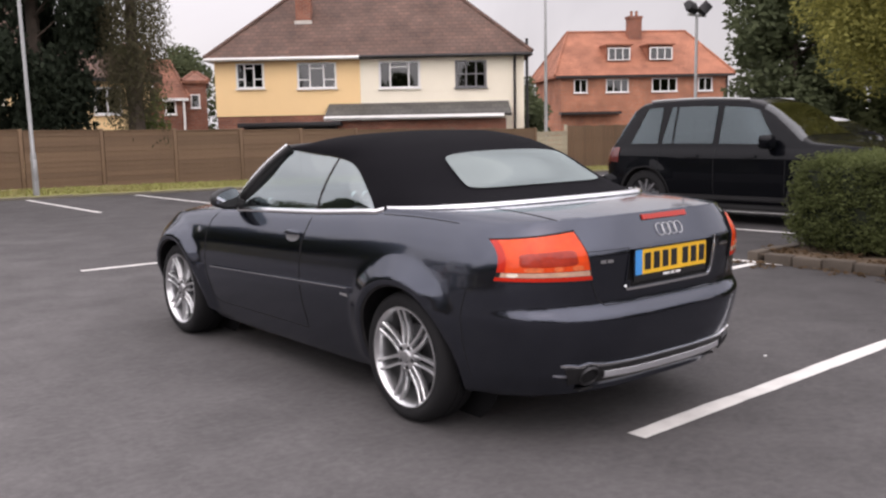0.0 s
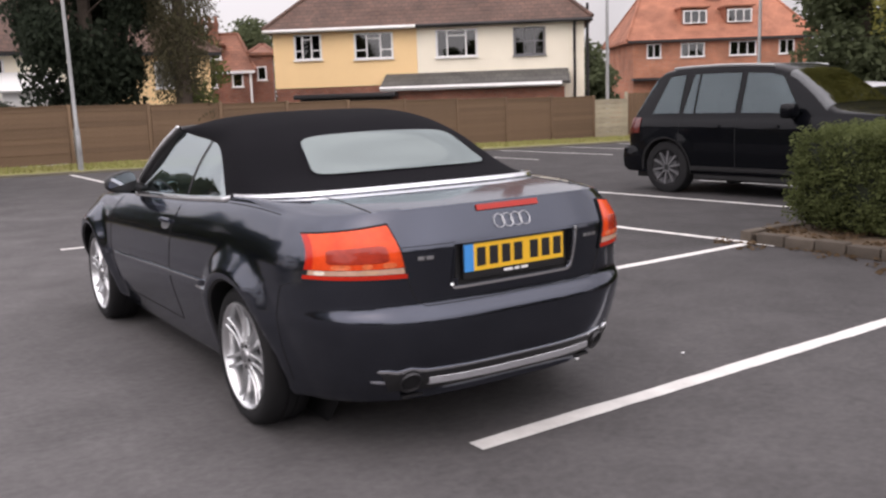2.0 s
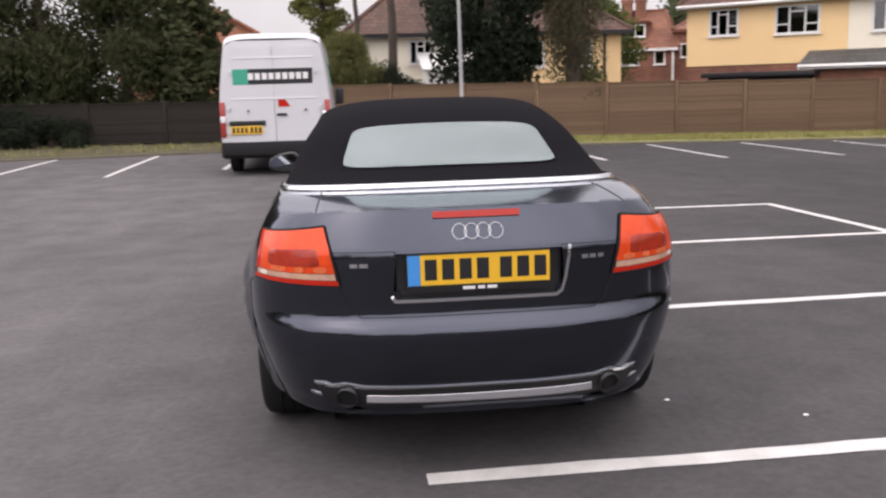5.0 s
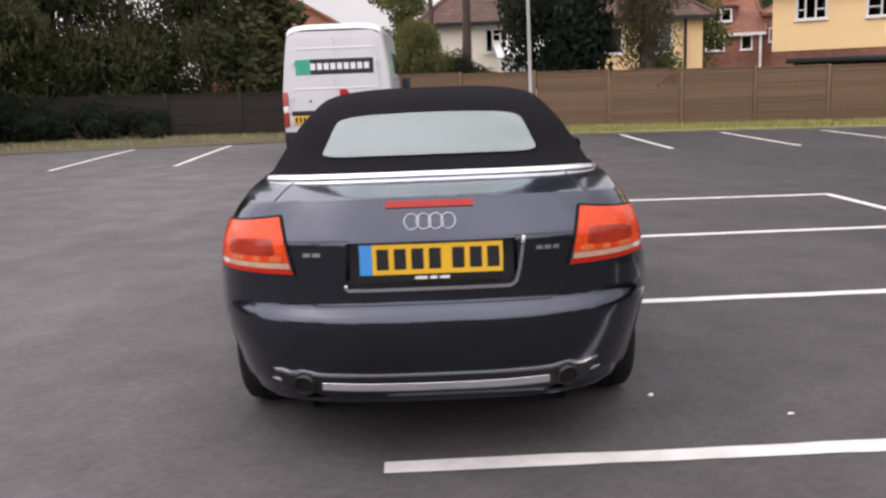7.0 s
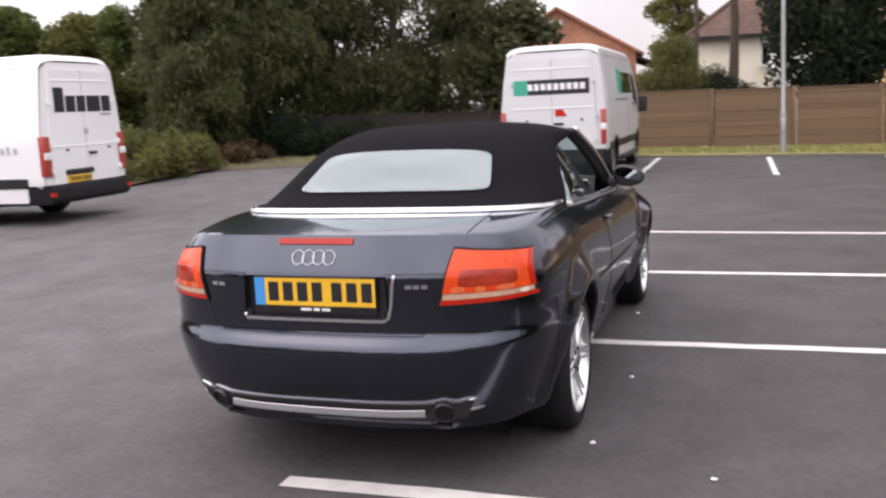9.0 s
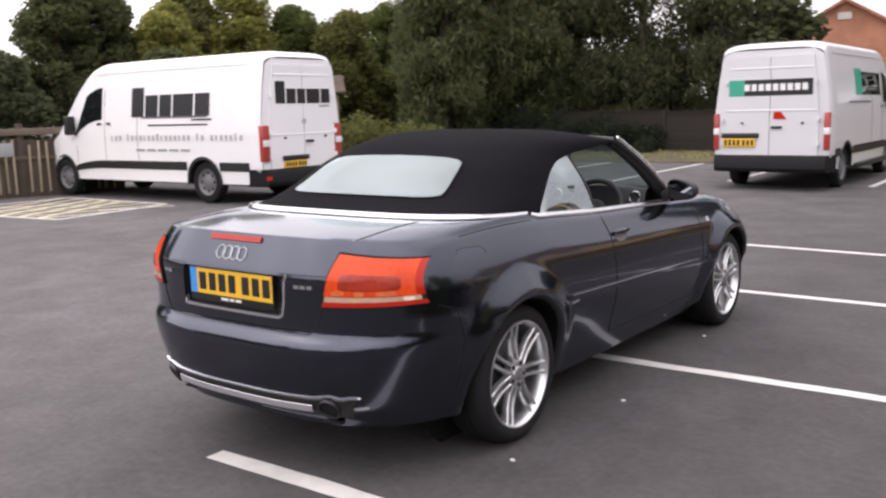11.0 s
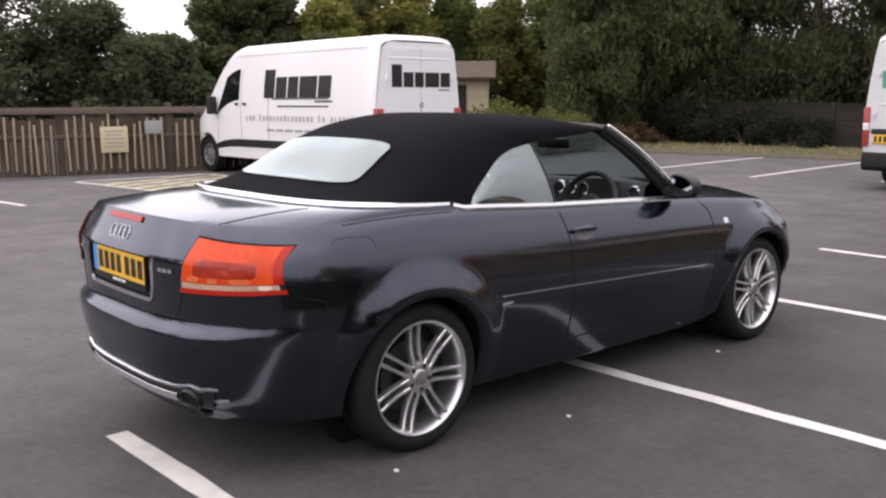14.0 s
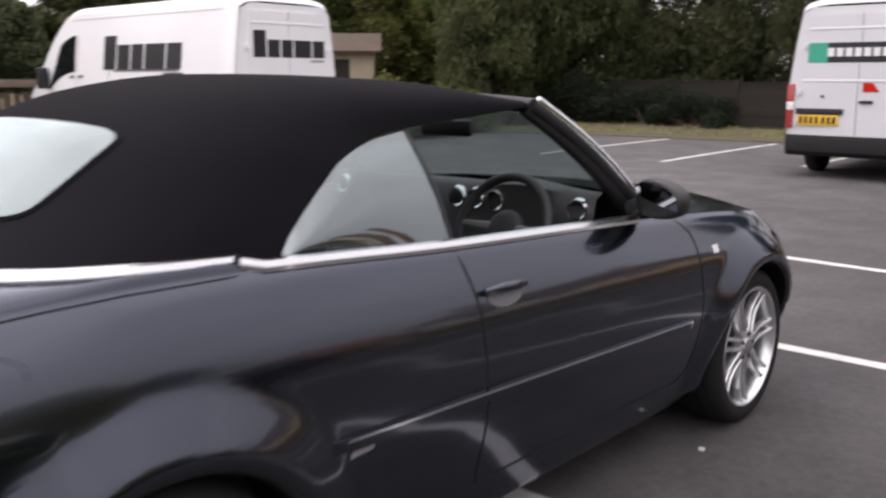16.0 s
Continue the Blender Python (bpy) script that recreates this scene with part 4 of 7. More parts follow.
    # bright line at the foot of the windows and the soft top
    pts = [Vector((0.775, y, lerp(BELT_TOP, y) + 0.006)) for y in [1.86 - 0.07 * k for k in range(24)] if y > 0.25]
    right = pts + [chrome_line(1 - k / 40) + Vector((0, 0, 0.008)) for k in range(41)]
    line = right + [Vector((-p.x, p.y, p.z)) for p in right[::-1][1:]]
    rows = []
    for i, p in enumerate(line):
        d = (line[min(i + 1, len(line) - 1)] - line[max(i - 1, 0)]).normalized()
        out = Vector((d.y, -d.x, 0)).normalized()
        if out.dot(Vector((p.x, p.y - 0.6, 0))) < 0:
            out = -out
        u = Vector((0, 0, 1))
        rows.append([p - out * 0.004 - u * 0.012, p + out * 0.011 - u * 0.013, p + out * 0.013 - u * 0.002, p + out * 0.006 + u * 0.011, p - out * 0.006 + u * 0.014, p - out * 0.012])
    link("waist_trim", *grid(rows), CHROME, car, "bright metal waist trim")
    # soft top
    us = [k / 60 for k in range(61)]
    rows = []
    for u in us:
        xe = lerp([(t, v[0]) for t, v in TOP_EDGE], u)
        rows.append([top_point(u, xe * math.copysign(math.sin(abs(a)) ** 0.62, a)) for a in [math.pi / 2 * k / 26 for k in range(-26, 27)]])
    v, f = thick([r[::-1] for r in rows], 0.018)
    link("soft_top", v, f, CLOTH, car, "black canvas folding top", sharp=70)
    # rear window in the cloth
    def pane(grow, out, name, mat, label="", rings=12):
        rows = []
        for i in range(rings + 1):
            s = i / rings
            r = []
            for k in range(72):
                a = 2 * math.pi * k / 72
                ca, sa = math.cos(a), math.sin(a)
                g = (abs(ca) ** 9 + abs(sa) ** 9) ** (-1 / 9)
                px, pz = g * ca * s, g * sa * s
                u = 0.338 + (0.120 + grow * 0.5) * pz - 0.012 * px * px * max(0, pz)
                hw = 0.456 - 0.032 * pz + grow * 0.8
                r.append(top_point(u, hw * px, out))
            rows.append(r)
        v, f = grid(rows, True)
        return link(name, v, f, mat, car, label, sharp=80)
    pane(0.012, 0.0035, "rear_window_seal", CLOTH)
    pane(0.0, 0.0065, "rear_window", REAR_GLASS, "hazy pale rear window pane")
    # side windows
    for sgn in (1, -1):
        def window(name, bottom, upper, n=24):
            rows = []
            for k in range(n + 1):
                t = k / n
                b, a = bottom(t), upper(t)
                r = []
                for i in range(9):
                    s = i / 8
                    p = b.lerp(a, s)
                    p.x += 0.018 * math.sin(math.pi * s)
                    r.append(Vector((sgn * p.x, p.y, p.z)))
                rows.append(r if sgn > 0 else r[::-1])
            return link(name, *grid(rows), WINDOW, car)

        def rail(u):
            xe, ye, ze = [lerp([(t, v[k]) for t, v in TOP_EDGE], u) for k in (0, 1, 2)]
            return Vector((xe - 0.006, ye, ze - 0.004))

        def sill(y):
            return Vector((0.752, y, lerp(BELT_TOP, y) + 0.012))
        qs = window("quarter_window", lambda t: sill(0.37 + (0.935 - 0.37) * t), lambda t: rail(0.125 + t * 0.520))
        # the right-hand door window is wound down
        dw = qs if sgn > 0 else window("door_window", lambda t: sill(0.95 + (1.90 - 0.95) * t),
                    lambda t: rail(0.655 + 0.345 * t / 0.62) if t < 0.62 else Vector((0.566 + 0.15 * ((t - 0.62) / 0.38), 1.535 + 0.365 * ((t - 0.62) / 0.38), 1.304 - 0.352 * ((t - 0.62) / 0.38))))
        for o in (qs, dw):
            o.visible_shadow = False
        a, b = sill(0.943), rail(0.648)
        pts = [a.lerp(b, k / 8) + Vector((0.019 * math.sin(math.pi * k / 8), 0, 0)) for k in range(9)]
        link("window_joint", *tube([Vector((sgn * p.x, p.y, p.z)) for p in pts], 0.006, 6), PLASTIC, car)
        # windscreen pillar: dark inside, bright strip along the outer edge
        base, head = Vector((0.735, 1.97, 0.928)), Vector((0.572, 1.532, 1.309))
        pts = []
        for k in range(13):
            t = k / 12
            p = base.lerp(head, t) + Vector((0.012, 0.0, 0.022)) * math.sin(math.pi * t)
            pts.append(Vector((sgn * p.x, p.y, p.z)))
        link("windscreen_pillar", *tube(pts, 0.024, 12), PLASTIC, car, "black windscreen pillar")
        link("pillar_lining", *tube([p + Vector((-sgn * 0.022, -0.012, -0.012)) for p in pts], [0.034 - 0.012 * k / 12 for k in range(13)], 12), PLASTIC, car)
        link("pillar_trim", *tube([p + Vector((sgn * 0.012, 0.010, 0.014)) for p in pts], 0.015, 8), CHROME, car, "bright pillar trim")
        # door mirror
        bm = bmesh.new()
        bmesh.ops.create_uvsphere(bm, u_segments=28, v_segments=18, radius=1)
        for v in bm.verts:
            x, y, z = v.co
            k = (abs(x) ** 2.6 + abs(y) ** 2.6 + abs(z) ** 2.6) ** (-1 / 2.6)
            x, y, z = x * k, y * k, z * k
            y = max(y, -0.55)
            v.co = Vector((sgn * (0.868 + 0.100 * x), 1.860 + 0.075 * y - 0.025 * x, 1.002 + 0.064 * z * (1.0 - 0.20 * x) - 0.006 * x))
        part("mirror_shell", bm, PLASTIC, car, sharp=60)
        rows = []
        for s in (0, 0.5, 1):
            r = []
            for k in range(28):
                a = 2 * math.pi * k / 28
                g = (abs(math.cos(a)) ** 3 + abs(math.sin(a)) ** 3) ** (-1 / 3)
                x, z = g * math.cos(a) * s, g * math.sin(a) * s
                r.append(Vector((sgn * (0.868 + 0.088 * x), 1.8165 - 0.025 * x - 0.010 * z, 1.002 + 0.053 * z * (1.0 - 0.20 * x) - 0.006 * x)))
            rows.append(r if sgn < 0 else r[::-1])
        link("mirror_glass", *grid(rows, True), MIRROR, car, "mirror glass")
        link("mirror_foot", *tube([Vector((sgn * 0.745, 1.88, 0.955)), Vector((sgn * 0.775, 1.875, 0.97)), Vector((sgn * 0.81, 1.87, 0.985))], [0.036, 0.030, 0.028], 10), PLASTIC, car)
    # windscreen
    rows = []
    for k in range(15):
        t = k / 14
        r = []
        for i in range(-12, 13):
            x = i / 12
            w = 0.725 - 0.155 * t
            r.append(Vector((w * x, 1.985 - 0.45 * t + (0.17 - 0.11 * t) * (1 - x * x), 0.938 + 0.375 * t + 0.018 * (1 - x * x) * t + 0.01 * math.sin(math.pi * t))))
        rows.append(r)
    ws = link("windscreen", *grid(rows), WINDOW, car)
    ws.visible_shadow = False
    pts = [Vector((0.58 * x, 1.53 + 0.045 * (1 - x * x), 1.305 + 0.018 * (1 - x * x))) for x in [k / 10 for k in range(-10, 11)]]
    link("header_rail", *tube(pts, 0.024, 10), PLASTIC, car)
    # tail lamps
    for sgn in (1, -1):
        c = [(sgn * 0.548, 0.952), (sgn * side_x(-0.545, 0.93), 0.917), (sgn * side_x(-0.605, 0.76), 0.752), (sgn * 0.502, 0.750)]
        i = lambda s, t: tuple((c[0][k] * (1 - t) + c[1][k] * t) * (1 - s) + (c[3][k] * (1 - t) + c[2][k] * t) * s for k in (0, 1))
        q = lambda s0, s1, t0, t1: [i(s0, t0), i(s0, t1), i(s1, t1), i(s1, t0)]
        tail_patch(q(-0.030, 1.025, -0.016, 1.0), 0.0012, "tail_lamp_seat", GAP, car, d=0.008)
        lamp = tail_patch(q(0.012, 0.78, 0.006, 0.996), 0.0050, "tail_lamp", LAMP_ORANGE, car, "orange-red tail lamp lens")
        tail_patch(q(0.79, 0.90, 0.015, 0.97), 0.0050, "reversing_lens", LAMP_CLEAR, lamp, "pale clear strip")
        tail_patch(q(0.91, 1.0, 0.0, 1.0), 0.0050, "lower_lens", LAMP_RED, lamp, "red lower strip")
        def blob(s0, s1, t0, t1, out, name, mat, power=2.6):
            """A domed reflector with a rounded outline under the lens, between shares s down and t across."""
            rows = []
            for r in (1.0, 0.93, 0.7, 0.4, 0.02):
                row = []
                for j in range(32):
                    a = 2 * math.pi * j / 32
                    g = r * (abs(math.cos(a)) ** power + abs(math.sin(a)) ** power) ** (-1 / power)
                    x, z = i((s0 + s1) / 2 + g * math.sin(a) * (s1 - s0) / 2, (t0 + t1) / 2 + g * math.cos(a) * (t1 - t0) / 2)
                    row.append(tail_point(x, z + TAIL_LIFT, out + (0.0 if r == 1 else 0.0030 - 0.0014 * (1 - r))))
                rows.append(row if sgn < 0 else row[::-1])
            link(name, *grid(rows, True), mat, lamp)
        blob(0.34, 0.66, 0.16, 0.84, 0.0104, "bulb_chamber", LAMP_DEEP, 8.0)
        for t0, tw in ((0.09, 0.17), (0.37, 0.12), (0.60, 0.20)):
            blob(0.66, 0.775, t0, t0 + tw, 0.0100, "bulb_reflector", LAMP_AMBER)
        tail_patch(q(0.012, 0.78, 0.945, 0.998), 0.0098, "outer_edge", LAMP_RED, lamp, n=10, m=4, d=0.002)
        blob(0.79, 0.90, 0.84, 0.93, 0.0092, "reversing_bulb", LAMP_WHITE)
        blob(0.80, 0.89, 0.30, 0.52, 0.0092, "reversing_bulb", LAMP_PALE)
    # boot lid: joints, crease, third brake lamp, plate recess
    tail_line([(-0.558, 0.955), (-0.530, 0.85), (-0.502, 0.745), (-0.47, 0.66), (-0.43, 0.628), (0.43, 0.628), (0.47, 0.66), (0.502, 0.745), (0.530, 0.85), (0.558, 0.955)], 0.0045, GAP, "boot_joint", car)
    tail_line([(-0.525, 0.868), (-0.30, 0.870)], 0.003, GAP, "lid_crease", car, depth=0.001)
    tail_line([(0.30, 0.870), (0.525, 0.868)], 0.003, GAP, "lid_crease", car, depth=0.001)
    tail_patch([(-0.158, 0.999), (0.158, 0.999), (0.158, 0.977), (-0.158, 0.977)], 0.001, "third_brake_lamp", LAMP_BRAKE, car, "long red third brake lamp", n=4, m=24)
    y0, q0 = tail_point(0, 0.79).y, TAIL_LIFT
    rows = []
    for k in range(25):
        x = -0.300 + 0.025 * k
        rows.append([tail_point(x, 0.885, 0.0005), Vector((x, y0 + 0.030, 0.879)), Vector((x, y0 + 0.034, 0.793)), Vector((x, y0 + 0.030, 0.707)), tail_point(x, 0.701, 0.0005)])
    link("plate_recess", *grid(rows), PLASTIC, car)
    for sgn in (1, -1):
        p = [tail_point(sgn * 0.300, z, 0.0005) for z in (0.885, 0.83, 0.77, 0.701)] + [Vector((sgn * 0.300, y0 + 0.035, z)) for z in (0.707, 0.879)]
        link("recess_cheek", p, [(0, 1, 2, 3, 4, 5)], PLASTIC, car, smooth=False)
    tail_line([(-0.316, 0.705), (-0.305, 0.686), (0.285, 0.686), (0.305, 0.70), (0.318, 0.75), (0.335, 0.868)], 0.014, CHROME, "recess_trim", car, depth=0.005, label="bright trim round the plate recess")
    tail_line([(-0.302, 0.868), (-0.312, 0.75), (-0.316, 0.705)], 0.010, PAINT, "recess_edge", car, depth=0.004)
    # number plate with plain bars for its characters
    yp = y0 + 0.006
    plate = block("number_plate", (-0.262, yp, 0.725), (0.262, yp + 0.008, 0.871), PLASTIC, car, bevel=0.003)
    block("plate_face", (-0.212, yp - 0.003, 0.755), (0.258, yp + 0.001, 0.865), PLATE_YELLOW, plate, "yellow plate face")
    block("blue_band", (-0.258, yp - 0.003, 0.755), (-0.213, yp + 0.001, 0.865), PLATE_BLUE, plate)
    for x in (-0.175, -0.112, -0.049, 0.014, 0.098, 0.161, 0.224):
        block("character_bar", (x - 0.022, yp - 0.0045, 0.773), (x + 0.022, yp - 0.002, 0.849), INK, plate, bevel=0.0008, seg=1)
    for x0, x1 in ((-0.06, -0.015), (-0.005, 0.02), (0.03, 0.065)):
        block("print_bar", (x0, yp - 0.002, 0.735), (x1, yp + 0.001, 0.746), WHITE_INK, plate)
    # four plain bright hoops and two small plain marks
    for k in range(4):
        cx = -0.066 + 0.044 * k
        pts = []
        for j in range(25):
            a = 2 * math.pi * j / 24
            pts.append(tail_point(cx + 0.026 * math.cos(a), 0.942 + 0.0265 * math.sin(a), 0.004))
        link("bright_hoop", *tube(pts, 0.0016, 6, False), ALLOY, car)
    for x0, x1 in ((-0.462, -0.435), (-0.428, -0.398), (0.378, 0.402), (0.408, 0.432), (0.440, 0.462)):
        tail_patch([(x0, 0.829), (x1, 0.829), (x1, 0.815), (x0, 0.815)], 0.003, "boot_mark", CHROME, car, n=2, m=2, d=0.003)
    # bumper valance, bright strips and exhausts
    tail_line([(-0.615, 0.372), (-0.58, 0.374), (-0.545, 0.366), (-0.50, 0.378), (-0.43, 0.366), (-0.2, 0.362), (0.2, 0.362), (0.43, 0.366), (0.50, 0.378), (0.545, 0.366), (0.58, 0.374), (0.615, 0.372)], 0.014, CHROME, "valance_strip", car, depth=0.007, label="thin bright strip")
    tail_patch([(-0.60, 0.362), (0.60, 0.362), (0.56, 0.285), (-0.56, 0.285)], 0.004, "valance", PLASTIC, car, "black valance", n=6, m=40)
    rows = []
    for k in range(41):
        x = -0.42 + 0.021 * k
        z = 0.004 * math.sin(math.pi * k / 40)
        rows.append([tail_point(x, 0.353 - z, 0.002), tail_point(x, 0.349 - z, 0.012), tail_point(x, 0.331 - z, 0.022), tail_point(x, 0.324 - z, 0.019), tail_point(x, 0.321 - z, 0.002)])
    link("valance_blade", *grid(rows), BLADE, car, "satin silver blade")
    for sgn in (1, -1):
        c = Vector((sgn * 0.490, 0, 0.340))
        def ring(r, out):
            r = [tail_point(c.x + r * math.cos(2 * math.pi * k / 36), c.z + r * math.sin(2 * math.pi * k / 36), out) for k in range(36)]
            return r
        link("exhaust_pipe", *grid([ring(0.041, 0.004), ring(0.041, 0.020), ring(0.039, 0.023), ring(0.036, 0.023), ring(0.034, 0.020), ring(0.034, 0.011)], True), DARK_METAL, car, "dark exhaust tip")
        link("exhaust_bore", *grid([ring(0.035, 0.0125), ring(0.018, 0.0125), ring(0.001, 0.0125)], True), GAP, car)
        pts = [tail_point(c.x + 0.050 * math.cos(a), c.z + 0.046 * math.sin(a) * (1 if math.sin(a) > 0 else 0.6), 0.002) for a in [math.pi * k / 16 for k in range(-3, 20)]]
        link("exhaust_surround", *tube(pts, 0.0035, 6), SATIN, car, "thin bright surround of the exhaust")
        tail_line([(sgn * 0.552, 0.326), (sgn * 0.585, 0.322), (sgn * 0.63, 0.326)], 0.012, SATIN, "valance_wing", car, depth=0.005)
    # inside
    for sgn in (1, -1):
        rows = []
        for k, (y, z, w, d) in enumerate([(1.30, 0.36, 0.25, 0.10), (0.85, 0.40, 0.25, 0.11), (0.70, 0.55, 0.24, 0.10), (0.58, 0.85, 0.22, 0.09), (0.53, 1.02, 0.16, 0.07)]):
            rows.append([Vector((sgn * 0.36 + w * math.cos(a) * 1.0, y + d * 0.4 * math.sin(a) * (1 if k > 1 else 0.3), z + d * math.sin(a) * (0.3 if k > 1 else 1))) for a in [2 * math.pi * j / 20 for j in range(20)]])
        v, f = grid(rows, True)
        f.append(tuple(range(4 * 20, 5 * 20)))
        link("seat", v, f, LEATHER, car, "black leather front seat", sharp=70)
        block("head_rest", (sgn * 0.36 - 0.12, 0.47, 1.03), (sgn * 0.36 + 0.12, 0.56, 1.17), LEATHER, car, bevel=0.03, seg=3)
    block("rear_bench", (-0.55, 0.02, 0.45), (0.55, 0.30, 0.98), LEATHER, car, bevel=0.05, seg=3)
    rows = []
    for x in [-0.66 + 0.066 * k for k in range(21)]:
        c = 0.17 * (1 - (x / 0.72) ** 2)
        hood = 0.030 * math.exp(-(((x - 0.36) / 0.17) ** 2))
        rows.append([Vector((x, 1.74, 0.55)), Vector((x, 1.73, 0.74)), Vector((x, 1.765, 0.90)), Vector((x, 1.79 - hood, 0.99 + hood)), Vector((x, 1.83, 1.008 + hood)), Vector((x, 1.90 + 0.6 * c, 0.99)), Vector((x, 1.93 + c, 0.95)), Vector((x, 1.94 + c, 0.5))])
    link("dashboard", *grid(rows), LEATHER, car, "black dashboard", sharp=60)
    for x in (0.60, 0.245, 0.15, 0.06, -0.58):
        v, f = lathe([(-0.012, 0.030), (-0.014, 0.036), (0.0, 0.042), (0.01, 0.040)], 20)
        link("air_vent", [Vector((x + p.y, 1.772 + p.x, 0.952 + p.z)) for p in v], f, CHROME, car, "round bright-ringed air vent")
    tilt = Matrix.Translation((0.39, 1.62, 0.885)) @ Matrix.Rotation(radians(-24), 4, "X")
    v, f = tube([Vector((0.185 * math.cos(a), 0, 0.185 * math.sin(a))) for a in [2 * math.pi * k / 40 for k in range(41)]], 0.017, 10, False)
    sw = link("steering_wheel", [tilt @ p for p in v], f, LEATHER, car, "black steering wheel")
    bm = bmesh.new()
    bmesh.ops.create_uvsphere(bm, u_segments=20, v_segments=12, radius=1)
    for q in bm.verts:
        q.co = tilt @ Vector((0.075 * q.co.x, 0.03 * q.co.y + 0.02, 0.070 * q.co.z))
    part("wheel_boss", bm, LEATHER, sw)
    for a in (0.0, math.pi, -math.pi / 2):
        link("wheel_arm", *tube([tilt @ Vector((0.06 * math.cos(a), 0.015, 0.06 * math.sin(a))), tilt @ Vector((0.18 * math.cos(a), 0, 0.18 * math.sin(a)))], [0.02, 0.012], 8), GREY_TRIM, sw)
    block("inner_mirror", (-0.03, 1.655, 1.185), (0.21, 1.68, 1.245), PLASTIC, car, bevel=0.012)
    for s in (-0.36, 0.36):
        block("sun_visor", (s - 0.17, 1.33, 1.290), (s + 0.17, 1.49, 1.306), GREY_TRIM, car, bevel=0.006)
    return car


MIRROR = material("dimming_mirror", (0.35, 0.37, 0.40), 0.03, 1.0, var=0.0)
build_car()

# ---- other vehicles ----
class Loft:
    """A vehicle's body: sections along +y, each a half outline from the sill over the side to the roof's middle."""

    def __init__(self, stations, section):
        self.stations, self.section = stations, section

    def point(self, y, q, sgn=1, out=0.0):
        p = self.section(y, q)
        v = Vector((sgn * p[0], y, p[1]))
        if out:
            e = 0.01
            a = self.section(y, min(1, q + e)), self.section(y, max(0, q - e))
            b = self.section(y + e, q), self.section(y - e, q)
            t1 = Vector((a[0][0] - a[1][0], 0, a[0][1] - a[1][1]))
            t2 = Vector((b[0][0] - b[1][0], 2 * e, b[0][1] - b[1][1]))
            n = t2.cross(t1).normalized()
            if n.x < 0 and abs(n.x) > abs(n.z):
                n = -n
            if n.z < -0.2:
                n = -n
            v += Vector((sgn * n.x, n.y, n.z)) * out
        return v

    def shell(self, parent, mat, arches, name="body", rows=44, holes=()):
        pieces = []
        for sgn in (1, -1):
            g, ins = [], []
            for y in self.stations:
                r, s = [], []
                for k in range(rows + 1):
                    p = self.point(y, k / rows, sgn)
                    hit = 0
                    for yc, zc, R in arches:
                        d = math.hypot(p.y - yc, p.z - zc)
                        if d < R and abs(p.x) > 0.4:
                            hit = 1
                            k2 = R / max(d, 1e-6)
                            p = Vector((p.x, yc + (p.y - yc) * k2, max(self.section(y, 0)[1], zc + (p.z - zc) * k2)))
                    r.append(p)
                    s.append(hit)
                g.append(r)
                ins.append(s)
            n = rows + 1
            vs = [p for r in g for p in r]
            fs = []
            for i in range(len(g) - 1):
                for j in range(rows):
                    if ins[i][j] and ins[i + 1][j] and ins[i][j + 1] and ins[i + 1][j + 1]:
                        continue
                    ym, qm = (self.stations[i] + self.stations[i + 1]) / 2, (j + 0.5) / rows
                    if any(q0 < qm < q1 and y0 + s0 * (qm - q0) / (q1 - q0) < ym < y1 + s1 * (qm - q0) / (q1 - q0) for y0, y1, q0, q1, s0, s1 in holes):
                        continue
                    t = (i * n + j, (i + 1) * n + j, (i + 1) * n + j + 1, i * n + j + 1)
                    fs.append(t if sgn > 0 else t[::-1])
            pieces.append((vs, fs))
        v, f = merged(pieces)
        ob = link(name, v, f, mat, parent, sharp=40)
        bm = bmesh.new()
        bm.from_mesh(ob.data)
        bmesh.ops.remove_doubles(bm, verts=bm.verts, dist=0.0008)
        bm.to_mesh(ob.data)
        bm.free()
        ob.data.shade_smooth()
        ob.data.set_sharp_from_angle(angle=radians(40))
        return ob

    def patch(self, name, y0, y1, q0, q1, mat, parent, sgn=1, out=0.006, label="", slant=(0, 0), n=12, m=10, d=0.008):
        """A plate on the body; slant: by how much its top edge is moved at its ends."""
        rows = []
        for i in range(n + 1):
            t = i / n
            r = []
            for j in range(m + 1):
                s = j / m
                r.append(self.point((y0 + slant[0] * s) * (1 - t) + (y1 + slant[1] * s) * t, q0 + (q1 - q0) * s, sgn, out))
            rows.append(r if sgn > 0 else r[::-1])
        v, f = thick(rows, d)
        return link(name, v, f, mat, parent, label)


